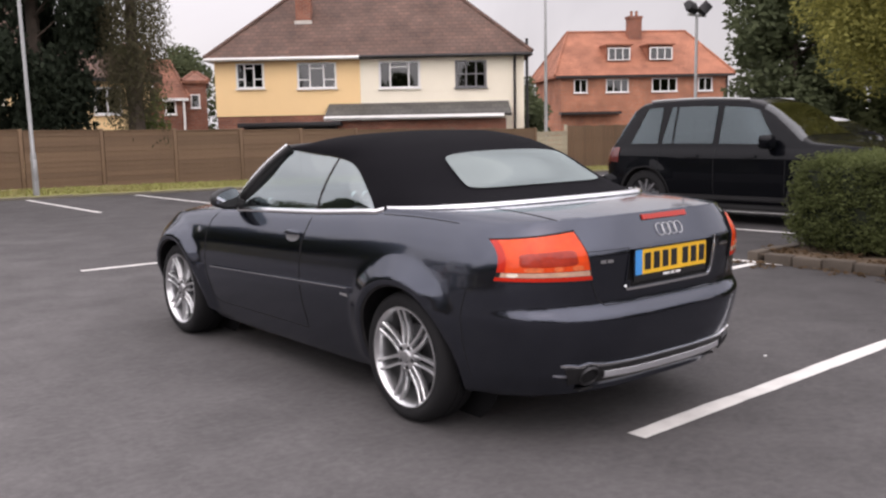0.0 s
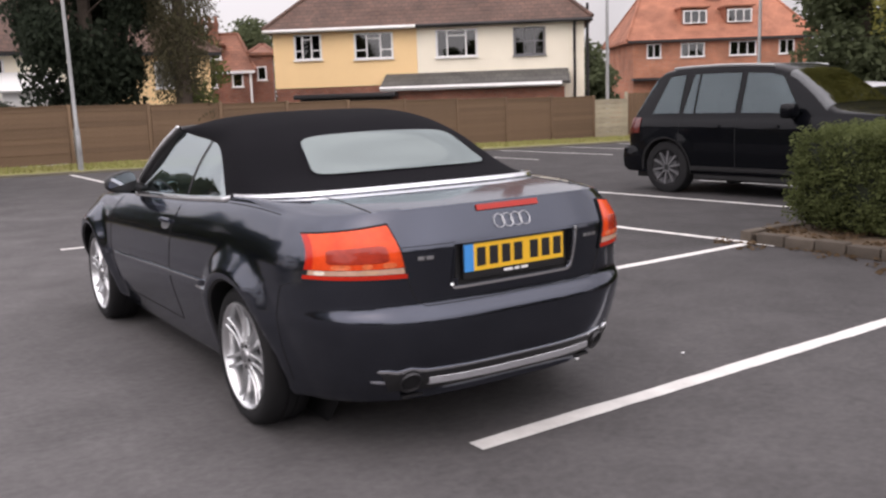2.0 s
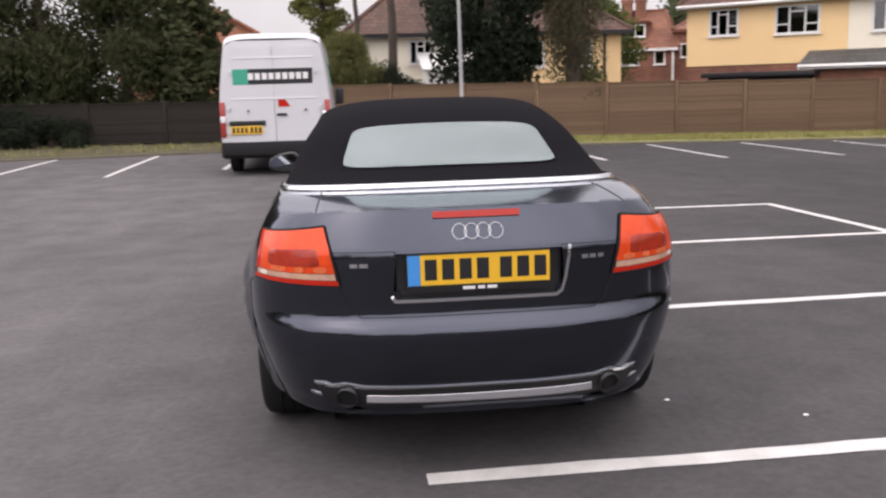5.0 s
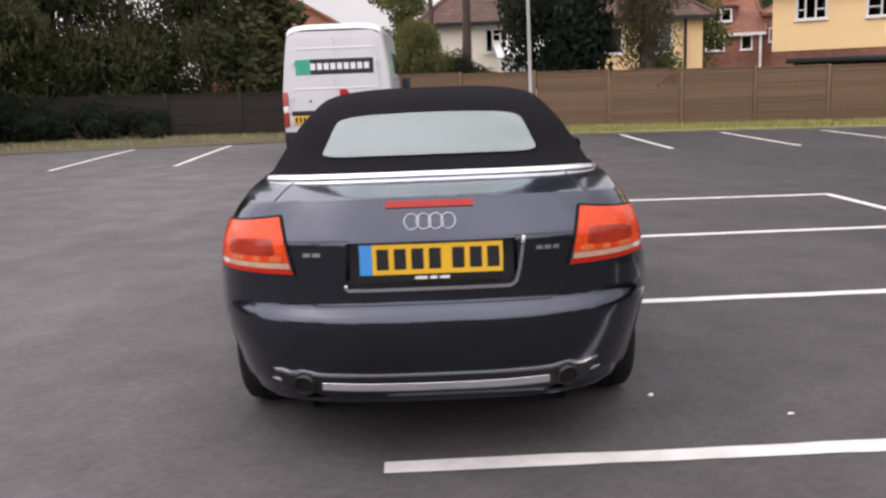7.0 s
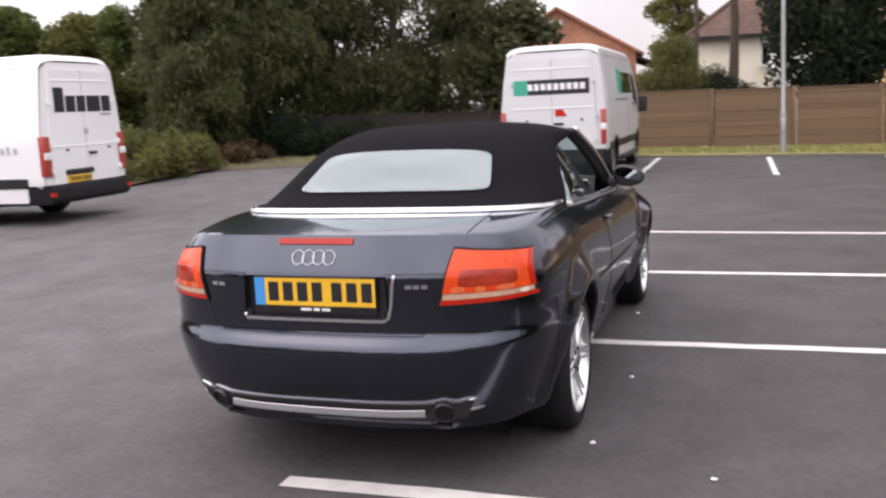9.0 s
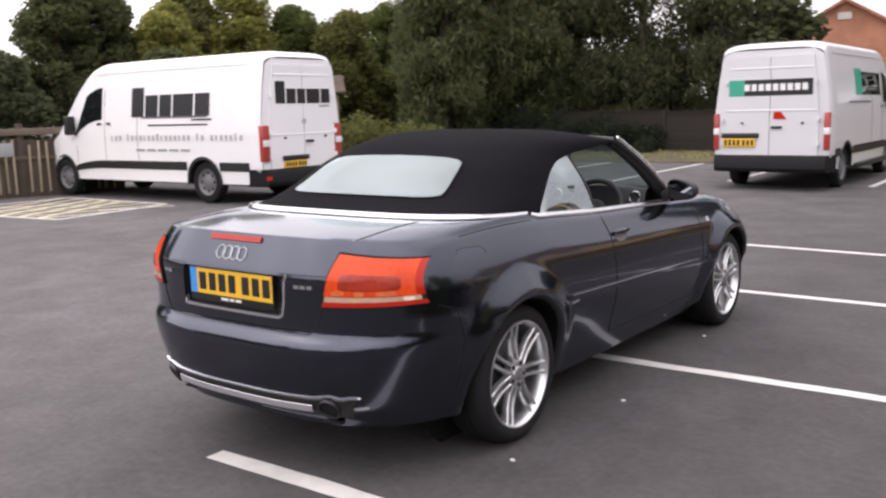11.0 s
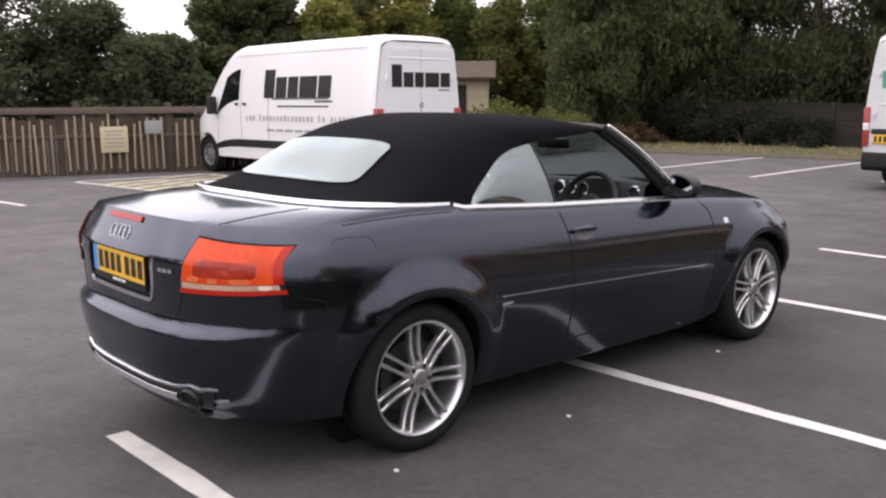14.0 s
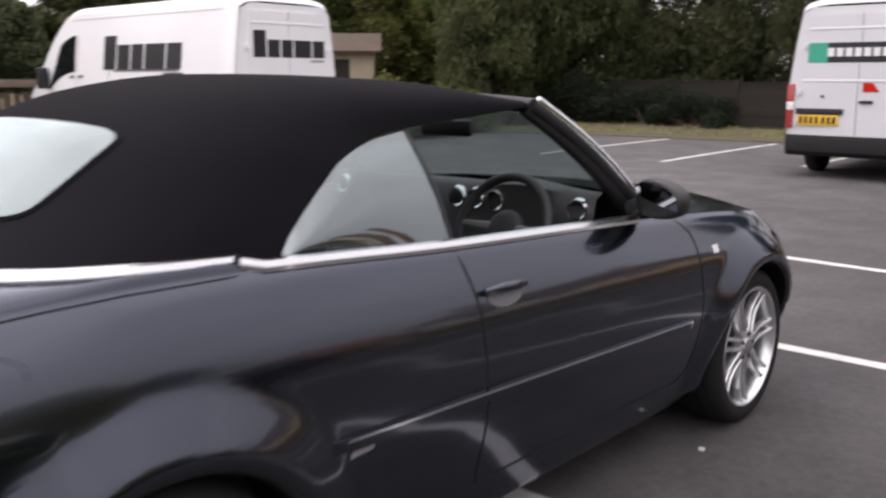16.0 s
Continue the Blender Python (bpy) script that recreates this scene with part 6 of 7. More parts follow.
# ---- plants ----
def leaf_material(name, color, dark, vary=0.35):
    """Leaves: dull, uneven in tone, and letting some light through."""
    m = material(name, color, 0.75, var=0.3, scale=1.3, fine=6, island=vary, tint=dark, spec=0.12)
    n, l = m.node_tree.nodes, m.node_tree.links
    b = n["Principled BSDF"]
    tr, mix = n.new("ShaderNodeBsdfTranslucent"), n.new("ShaderNodeMixShader")
    l.new(b.inputs["Base Color"].links[0].from_socket, tr.inputs["Color"])
    mix.inputs[0].default_value = 0.48
    l.new(b.outputs[0], mix.inputs[1])
    l.new(tr.outputs[0], mix.inputs[2])
    l.new(mix.outputs[0], n["Material Output"].inputs["Surface"])
    return m


LEAF_DARK = leaf_material("dark_evergreen_leaf", (0.130, 0.147, 0.066), (0.022, 0.028, 0.016), 0.30)
LEAF_BLACK = leaf_material("blackish_green_leaf", (0.040, 0.052, 0.034), (0.016, 0.022, 0.015), 0.14)
LEAF_MID = leaf_material("mid_green_leaf", (0.108, 0.120, 0.058), (0.020, 0.026, 0.015), 0.16)
LEAF_OLIVE = leaf_material("olive_leaf", (0.17, 0.17, 0.065), (0.05, 0.06, 0.025))
LEAF_GREEN = leaf_material("green_leaf", (0.12, 0.15, 0.045), (0.03, 0.047, 0.018))
LEAF_LIME = leaf_material("lime_green_leaf", (0.30, 0.30, 0.085), (0.07, 0.085, 0.03))
LEAF_LIGHT = leaf_material("yellow_green_leaf", (0.17, 0.175, 0.058), (0.05, 0.065, 0.026))
LEAF_DULL = leaf_material("dull_green_leaf", (0.108, 0.128, 0.066), (0.055, 0.068, 0.040), 0.2)
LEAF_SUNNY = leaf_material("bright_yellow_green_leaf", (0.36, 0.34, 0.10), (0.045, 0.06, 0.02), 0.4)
LEAF_GREY = leaf_material("dull_drooping_leaf", (0.115, 0.105, 0.06), (0.035, 0.035, 0.024))
LEAF_HEDGE = leaf_material("hedge_leaf", (0.125, 0.145, 0.055), (0.026, 0.036, 0.015))
LEAF_BROWN = leaf_material("dry_brown_leaf", (0.14, 0.095, 0.055), (0.045, 0.032, 0.022))


def leaves(name, centers, per, spread, size, mat, parent, seed, droop=0.0, flat=0.55, slim=0.5):
    """A crown: clumps of small leaf-shaped faces round the given centres, as one mesh."""
    rng = np.random.default_rng(seed)
    c = np.repeat(np.array(centers, float), per, axis=0)
    n = len(c)
    sp = np.array(spread, float)
    d = rng.normal(size=(n, 3))
    d /= np.linalg.norm(d, axis=1)[:, None]
    off = d * (rng.random((n, 1)) ** 0.45) * sp
    off[:, 2] -= droop * rng.random(n) ** 0.8
    p = c + off
    a = rng.normal(size=(n, 3))
    a[:, 2] *= flat
    if droop:
        a[:, 2] -= 1.3
    a /= np.linalg.norm(a, axis=1)[:, None]
    b = np.cross(a, rng.normal(size=(n, 3)))
    b /= np.linalg.norm(b, axis=1)[:, None] + 1e-9
    s = size * rng.uniform(0.55, 1.35, (n, 1))
    nrm = np.cross(a, b)
    v0, v1, v2, v3 = p - a * s, p + b * s * slim + nrm * s * 0.15, p + a * s, p - b * s * slim + nrm * s * 0.15
    verts = np.stack([v0, v1, v2, v3], 1).reshape(-1, 3)
    me = bpy.data.meshes.new(name)
    me.vertices.add(4 * n)
    me.vertices.foreach_set("co", verts.ravel())
    me.loops.add(4 * n)
    me.loops.foreach_set("vertex_index", np.arange(4 * n))
    me.polygons.add(n)
    me.polygons.foreach_set("loop_start", np.arange(n) * 4)
    me.polygons.foreach_set("loop_total", np.full(n, 4))
    me.update()
    me.materials.append(mat)
    ob = new(name, me)
    ob.parent = parent
    return ob


def tree(x, y, tall, wide, mat, label, seed, clear=1.0, clumps=60, per=170, size=0.13, droop=0.0, cone=0.0, deep=None, category="tree", name="tree", stems=1, group="", gap=0.0, slim=0.5, girth=1.0):
    """Tapered trunk, limbs and an uneven crown of leaf clumps."""
    rng = random.Random(seed)
    t = thing(name, Matrix.Translation((x, y, ground_z(x, y))), label, category, group)
    pieces = []
    r0 = 0.035 * girth * tall ** 0.9
    for s in range(stems):
        pts = [Vector((0.25 * s * (-1) ** s, 0.1 * s, -0.2))]
        for k in range(1, 8):
            pts.append(Vector((pts[0].x + rng.uniform(-1, 1) * 0.03 * tall * k / 8, pts[0].y + rng.uniform(-1, 1) * 0.03 * tall * k / 8, tall * 0.95 * k / 7)))
        pieces.append(tube(pts, [r0 * (1.15 - 0.95 * k / 7) + 0.01 for k in range(8)], 9))
    link("trunk", *merged(pieces), TRUNK, t)
    centers, limbs = [], []
    while len(centers) < clumps:
        h = rng.random() ** 0.85
        z = clear + (tall - clear) * h
        prof = (1 - cone) * math.sin(math.pi * min(1, 0.12 + 0.86 * h)) ** 0.6 + cone * (1.02 - h)
        a = rng.uniform(0, 6.283)
        lump = 0.75 + 0.45 * noise.noise((math.cos(a) * 1.3 + seed, math.sin(a) * 1.3, h * 4))
        rr = wide * prof * lump * rng.uniform(0.35, 1.0) ** 0.5
        if gap and noise.noise((math.cos(a) * 2 + seed * 3, math.sin(a) * 2, h * 5)) > 0.5 - gap:
            rr *= 0.5
        c = Vector((rr * math.cos(a), rr * (deep or 1.0) * math.sin(a), z))
        centers.append(c)
        if rng.random() < 0.45:
            q = Vector((0, 0, max(0.3 * clear, z - rr * 0.6)))
            mid = q.lerp(c, 0.55) + Vector((0, 0, 0.08 * rr))
            limbs.append(tube([q, mid, c], [0.02 + 0.012 * tall / 4, 0.018, 0.008], 5, False))
    if limbs:
        tagged(link("branchwork", *merged(limbs), TRUNK, t), kind="stuff")
    sp = wide * 0.36
    leaves("crown", centers, per, (sp, sp, sp * 0.8), size, mat, t, seed, droop, slim=slim)
    return t


def shrub(x, y, tall, wide, mat, label, seed, per=150, clumps=16, size=0.07, deep=1.0, name="shrub", category="shrub"):
    rng = random.Random(seed)
    t = thing(name, Matrix.Translation((x, y, ground_z(x, y))), label, category)
    centers, stems = [], []
    for _ in range(clumps):
        a, r, h = rng.uniform(0, 6.283), wide * rng.random() ** 0.6, rng.uniform(0.15, 0.85)
        c = Vector((r * math.cos(a), deep * r * math.sin(a), tall * h * (1 - 0.35 * r / wide)))
        centers.append(c)
        stems.append(tube([Vector((c.x * 0.2, c.y * 0.2, -0.05)), Vector((c.x * 0.6, c.y * 0.6, c.z * 0.6)), c], [0.02, 0.014, 0.006], 5, False))
    tagged(link("woody_base", *merged(stems), TRUNK, t), kind="stuff")
    leaves("foliage", centers, per, (wide * 0.34, wide * 0.34 * deep, tall * 0.24), size, mat, t, seed)
    return t


# dark evergreen screen along the far left boundary and behind the fence there
spots = [(-12.6, 17.6, 7.2, 1.7), (-13.6, 19.6, 7.6, 2.0), (-12.4, 20.4, 7.2, 2.2), (-10.6, 21.9, 7.0, 2.1), (-8.6, 22.2, 6.9, 2.1),
         (-6.6, 22.4, 6.2, 2.0), (-14.7, 20.6, 8.2, 1.9), (-14.2, 22.2, 8.0, 2.4)]
for i, (x, y, h, w) in enumerate(spots):
    thin = y > 21.5 and x > -11
    tree(x, y, h, w, LEAF_MID if thin else LEAF_DARK, "tall dark evergreen tree in a dense boundary screen", 20 + i, clear=0.5, clumps=84 if not thin else 58, per=520 if not thin else 420, size=0.115, droop=0.35, slim=0.26, cone=0.25, gap=0.4 if thin else 0.05, group="boundary screen trees")
for i, x in enumerate((-11.2, -10.0, -8.9, -7.9)):
    shrub(x, 19.6, 1.6 - 0.2 * i, 0.9, LEAF_BLACK, "low dark evergreen shrub in front of the old fence", 140 + i, clumps=20, per=320, size=0.04)
tree(-4.9, 22.6, 4.5, 1.5, LEAF_MID, "lower green tree at the end of the boundary screen", 51, clear=0.6, clumps=40, per=200, size=0.14)
# trees behind the low fence and the white van
for i, (x, y, h, w, mt) in enumerate(((-20.5, -2.5, 6.3, 2.6, LEAF_DARK), (-21.0, 1.5, 5.2, 2.5, LEAF_DULL), (-21.5, 4.6, 5.2, 2.2, LEAF_DULL), (-20.8, 7.0, 3.7, 1.7, LEAF_DULL), (-21.0, 9.0, 2.9, 1.4, LEAF_DULL), (-22.0, 11.4, 5.2, 1.3, LEAF_DARK), (-22.5, 13.0, 5.4, 1.4, LEAF_DARK),
                                      (-21.5, 14.9, 4.7, 1.3, LEAF_LIME), (-21.0, 17.6, 5.2, 1.6, LEAF_LIME), (-22.0, 16.2, 5.4, 1.4, LEAF_OLIVE), (-18.8, 12.8, 2.9, 1.2, LEAF_DARK), (-18.6, 20.0, 4.3, 1.6, LEAF_LIGHT), (-20.2, 19.2, 4.6, 1.4, LEAF_GREEN), (-20.6, 24.6, 6.2, 1.6, LEAF_GREEN), (-17.2, 23.2, 6.6, 1.7, LEAF_MID))):
    tree(x, y, h, w, mt, "broad green garden tree behind the low fence", 70 + i, clear=0.5, clumps=60, per=420, size=0.085, gap=0.1, group="garden trees")
# trees behind the long fence
tree(3.62, 22.3, 9.0, 1.75, LEAF_BLACK, "very dark drooping conifer behind the fence", 91, clear=1.75, clumps=96, per=420, size=0.095, droop=0.9, cone=-0.35)
tree(5.75, 20.85, 8.0, 1.05, LEAF_GREY, "weeping birch with dull hanging foliage behind the fence", 92, clear=2.3, clumps=74, per=300, size=0.055, droop=1.9, gap=0.25, slim=0.3)
shrub(6.2, 21.6, 2.5, 0.8, LEAF_GREEN, "small green bush below the birch", 93, clumps=18, per=170)
tree(-0.45, 22.3, 3.25, 1.25, LEAF_OLIVE, "straggling olive bush-like tree behind the fence", 94, clear=0.8, clumps=44, per=480, size=0.055, gap=0.45, droop=0.3, slim=0.3)
tree(0.75, 22.5, 2.45, 1.15, LEAF_BLACK, "low dark bush behind the fence beside the olive tree", 98, clear=0.5, clumps=34, per=420, size=0.055, gap=0.3, slim=0.3)
tree(1.0, 26.5, 11.0, 0.9, LEAF_GREY, "tall thin tree with a bare stem behind the fence", 95, clear=6.0, clumps=22, per=110, size=0.1, girth=0.55)
tree(-0.1, 26.8, 10.6, 0.9, LEAF_GREY, "tall thin tree with a bare stem behind the fence", 99, clear=6.4, clumps=20, per=110, size=0.1, girth=0.32)
tree(-1.3, 37.0, 7.6, 1.45, LEAF_LIGHT, "pale green tree between far roofs", 96, clear=3.0, clumps=30, per=330, size=0.09, gap=0.2)
tree(10.6, 37.0, 5.6, 2.4, LEAF_GREEN, "green tree in a garden between houses", 97, clear=1.0, clumps=40, per=340, size=0.10)
for i, (x, y, h, w) in enumerate(((31.0, 33.0, 4.6, 2.2), (25.9, 32.0, 5.4, 1.9), (19.0, 49.0, 6.6, 3.0))):
    tree(x, y, h, w, LEAF_DULL, "dark green tree behind the cream house", 100 + i, clear=0.6, clumps=46, per=180, size=0.17, group="trees behind the houses")
# trees to the right
tree(15.2, 4.7, 6.5, 2.25, LEAF_SUNNY, "yellow-green leafy tree beside the black car", 110, clear=2.5, clumps=90, per=760, size=0.05)
tree(23.9, 12.4, 8.5, 2.5, LEAF_DULL, "large dark conifer behind the parked cars", 111, clear=1.2, clumps=84, per=330, size=0.12, cone=0.1, gap=0.15)
tree(26.8, 11.0, 8.0, 2.8, LEAF_DARK, "large dark conifer behind the parked cars", 112, clear=1.0, clumps=70, per=200, size=0.17)
# shrubs along the left kerb
shrub(-11.45, 13.1, 1.45, 1.0, LEAF_LIGHT, "yellow-green shrub at the kerb", 120, clumps=30, per=220, size=0.055)
shrub(-11.4, 14.9, 1.15, 0.85, LEAF_LIGHT, "low straggling yellow-green shrub at the kerb", 121, clumps=20, per=180, size=0.05)
for i, (x, y, h) in enumerate(((-11.45, 16.6, 0.9), (-11.7, 17.9, 0.8), (-11.9, 11.3, 1.0))):
    shrub(x, y, h, 0.8, LEAF_BROWN, "low brown dry shrub at the kerb", 122 + i, clumps=15, per=120, size=0.06)
v, f = grid([[Vector((x, y, ground_z(x, y) + 0.07 + 0.05 * noise.noise((x, y, 0)) + (0.1 if x < -11 else 0))) for x in (-10.6, -11.0, -12.0, -14.0, -18.0)] for y in [8.9 + 0.5 * k for k in range(25)]])
tagged(link("planting_bed", v, f, SOIL), "bare brown soil under shrubs and trees", "planting bed", kind="structure")

# clipped hedge in a kerbed bed
def hedge():
    h = thing("hedge", None, "clipped dense green hedge in a kerbed bed", "hedge")
    rng = random.Random(7)
    cs = []
    x0, x1, y0, y1, top = 5.32, 9.6, -2.4, 1.55, 1.0
    for _ in range(1700):
        q = rng.random()
        if q < 0.24:
            c = (x0 + 0.05 * rng.random(), rng.uniform(y0, y1), rng.uniform(0.12, top))
        elif q < 0.42:
            c = (rng.uniform(x0, x1), y1 - 0.05 * rng.random(), rng.uniform(0.12, top))
        else:
            c = (rng.uniform(x0, x1), rng.uniform(y0, y1), top - 0.05 * rng.random())
        b = 0.05 * noise.noise((c[0] * 2, c[1] * 2, c[2] * 2))
        cs.append((c[0] - b, c[1] + b, c[2] + b + ground_z(c[0], c[1])))
    leaves("foliage", cs, 90, (0.13, 0.13, 0.11), 0.021, LEAF_HEDGE, h, 8)
    # solid filler whose dark green paints the shade inside the hedge
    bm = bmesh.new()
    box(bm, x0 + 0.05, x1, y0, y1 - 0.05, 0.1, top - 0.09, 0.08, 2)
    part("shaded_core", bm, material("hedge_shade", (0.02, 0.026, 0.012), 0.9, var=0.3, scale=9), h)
    st = []
    for k in range(30):
        y = y0 + (y1 - y0) * k / 29
        st.append(tube([Vector((x0 + 0.15 + 0.1 * rng.random(), y, -0.05)), Vector((x0 + 0.12, y + 0.05, 0.35))], 0.012, 5))
        x = x0 + 0.15 + (x1 - x0 - 0.2) * k / 29
        st.append(tube([Vector((x, y1 - 0.2, -0.05)), Vector((x + 0.05, y1 - 0.15, 0.35))], 0.012, 5))
    tagged(link("woody_base", *merged(st), TRUNK, h), kind="stuff")
    bed = thing("hedge_bed", None, "soil bed edged with worn stone blocks under a hedge", "planting bed", kind="structure")
    v, f = grid([[Vector((x, y, 0.075 + 0.025 * noise.noise((x * 3, y * 3, 0)) + ground_z(x, y))) for x in [4.80 + 0.2 * k for k in range(26)]] for y in [-2.6 + 0.2 * k for k in range(22)]])
    link("soil", v, f, SOIL, bed)
    bm = bmesh.new()
    box(bm, -0.145, 0.145, -0.06, 0.06, -0.08, 0.10, 0.02, 2)
    one = part("edging_stone", bm, STONE, bed)
    sp = [(4.78, -2.6 + 0.305 * k, math.pi / 2) for k in range(14)] + [(4.92 + 0.305 * k, 1.68, 0) for k in range(16)]
    for i, (x, y, a) in enumerate(sp):
        o = one if i == 0 else new("edging_stone", one.data)
        o.parent = bed
        o.matrix_basis = Matrix.Translation((x, y, ground_z(x, y) + rng.uniform(-0.012, 0.012))) @ Matrix.Rotation(a + rng.uniform(-0.05, 0.05), 4, "Z")
    cs = [(rng.uniform(4.85, 5.4), rng.uniform(-2.4, 1.6), 0.09) for _ in range(60)] + [(4.72 - 0.45 * rng.random() ** 2, rng.uniform(-2.5, 1.9), ground_z(4.5, 0) + 0.015) for _ in range(40)] + [(rng.uniform(4.6, 7.5), 1.76 + 0.35 * rng.random() ** 2, ground_z(6, 2) + 0.015) for _ in range(20)]
    tagged(leaves("fallen_leaves", cs, 9, (0.12, 0.12, 0.01), 0.03, LEAF_BROWN, None, 12, flat=0.1), "dry brown fallen leaves on the bed", "fallen leaves", kind="stuff")


hedge()

# ---- houses beyond the fence ----
RENDER_YELLOW = material("yellow_painted_render", (0.95, 0.67, 0.35), 0.85, var=0.06, scale=0.8, fine=30, bump=0.2)
RENDER_CREAM = material("cream_painted_render", (0.93, 0.87, 0.71), 0.85, var=0.06, scale=0.8, fine=30, bump=0.2)
UPVC = material("white_window_frame", (0.80, 0.80, 0.78), 0.4, var=0.03)
PANE = glass("house_glass", (0.05, 0.05, 0.055), 0.05)
CURTAIN = material("pale_curtain", (0.55, 0.53, 0.48), 0.9, var=0.2, scale=3)
ROOM = material("dark_room", (0.02, 0.02, 0.022), 0.9, var=0.1)


def brick_material(name, a, b, mortar, sx, sy, bump=0.4):
    """Courses of bricks or tiles on upright or sloping faces."""
    m = bpy.data.materials.new(name)
    m.use_nodes = True
    n, l = m.node_tree.nodes, m.node_tree.links
    p = n["Principled BSDF"]
    p.inputs["Roughness"].default_value = 0.85
    co, br, ns, mx = n.new("ShaderNodeTexCoord"), n.new("ShaderNodeTexBrick"), n.new("ShaderNodeTexNoise"), n.new("ShaderNodeMixRGB")
    rot = n.new("ShaderNodeMapping")
    rot.inputs["Rotation"].default_value = (radians(90), 0, 0)
    l.new(co.outputs["Object"], rot.inputs[0])
    l.new(rot.outputs[0], br.inputs[0])
    br.inputs["Color1"].default_value, br.inputs["Color2"].default_value, br.inputs["Mortar"].default_value = (*a, 1), (*b, 1), (*mortar, 1)
    br.inputs["Scale"].default_value = 1.0
    br.inputs["Mortar Size"].default_value = 0.008
    br.inputs["Brick Width"].default_value, br.inputs["Row Height"].default_value = sx, sy
    ns.inputs["Scale"].default_value, ns.inputs["Detail"].default_value = 0.9, 6
    l.new(co.outputs["Object"], ns.inputs[0])
    mx.blend_type, mx.inputs[0].default_value = "MULTIPLY", 0.75
    ramp = n.new("ShaderNodeMapRange")
    ramp.inputs[1].default_value, ramp.inputs[2].default_value, ramp.inputs[3].default_value, ramp.inputs[4].default_value = 0.3, 0.7, 0.55, 1.25
    l.new(ns.outputs["Fac"], ramp.inputs[0])
    l.new(br.outputs[0], mx.inputs[1])
    l.new(ramp.outputs[0], mx.inputs[2])
    l.new(mx.outputs[0], p.inputs["Base Color"])
    bp = n.new("ShaderNodeBump")
    bp.inputs["Strength"].default_value, bp.inputs["Distance"].default_value = bump, 0.02
    l.new(br.outputs["Fac"], bp.inputs["Height"])
    bp.invert = True
    l.new(bp.outputs[0], p.inputs["Normal"])
    return m


BRICK = brick_material("red_brick", (0.30, 0.105, 0.06), (0.22, 0.075, 0.045), (0.26, 0.20, 0.16), 0.225, 0.075)
BRICK_ORANGE = brick_material("orange_brick", (0.50, 0.19, 0.10), (0.42, 0.155, 0.085), (0.38, 0.28, 0.21), 0.225, 0.075)
TILE_BROWN = brick_material("brown_roof_tile", (0.150, 0.086, 0.064), (0.110, 0.068, 0.053), (0.05, 0.034, 0.028), 0.26, 0.16, 0.9)
TILE_ORANGE = brick_material("orange_roof_tile", (0.42, 0.17, 0.10), (0.36, 0.145, 0.085), (0.16, 0.06, 0.035), 0.26, 0.16, 0.9)
TILE_RED = brick_material("brown_red_roof_tile", (0.27, 0.11, 0.065), (0.21, 0.09, 0.055), (0.09, 0.045, 0.03), 0.26, 0.16, 0.9)
TILE_GREY = brick_material("grey_roof_tile", (0.105, 0.10, 0.09), (0.08, 0.078, 0.07), (0.04, 0.04, 0.04), 0.26, 0.16, 0.9)


def house_window(parent, s0, s1, z0, z1, bars=(0.33, 0.67), sill=True, y=0.0, curtain=0.0, cross=None, frame=None):
    fr = frame or UPVC
    win = block("window", (s0, y + 0.02, z0), (s1, y + 0.20, z1), ROOM, parent)
    t = 0.055
    for nm, lo, hi in (("frame", (s0 - 0.02, y - 0.03, z0), (s0 + t, y + 0.05, z1)), ("frame", (s1 - t, y - 0.03, z0), (s1 + 0.02, y + 0.05, z1)), ("frame", (s0 + t, y - 0.03, z1 - t), (s1 - t, y + 0.05, z1)), ("frame", (s0 + t, y - 0.03, z0), (s1 - t, y + 0.05, z0 + t))):
        block(nm, lo, hi, fr, win)
    xs_ = [s0 + t] + [s0 + (s1 - s0) * b for b in bars] + [s1 - t]
    for b in bars:
        x = s0 + (s1 - s0) * b
        block("mullion", (x - t * 0.55, y - 0.025, z0 + t), (x + t * 0.55, y + 0.045, z1 - t), fr, win)
    for i in range(len(xs_) - 1):
        block("pane", (xs_[i] + 0.01, y + 0.005, z0 + t), (xs_[i + 1] - 0.01, y + 0.015, z1 - t), PANE, win)
        if cross and i in cross:
            zc = z0 + (z1 - z0) * cross[i]
            block("transom", (xs_[i], y - 0.022, zc - 0.022), (xs_[i + 1], y + 0.04, zc + 0.022), fr, win)
    if curtain:
        w = (s1 - s0) * curtain
        for a, b in ((s0 + t, s0 + t + w), (s1 - t - w, s1 - t)):
            rows = [[Vector((a + (b - a) * k / 12, y + 0.019 - 0.003 * math.cos(k * 2.1), z)) for k in range(13)] for z in (z0 + t, z1 - t)]
            link("curtain", *grid(rows), CURTAIN, win)
    if sill:
        block("sill", (s0 - 0.06, y - 0.09, z0 - 0.05), (s1 + 0.06, y + 0.02, z0), fr, win)
    return win


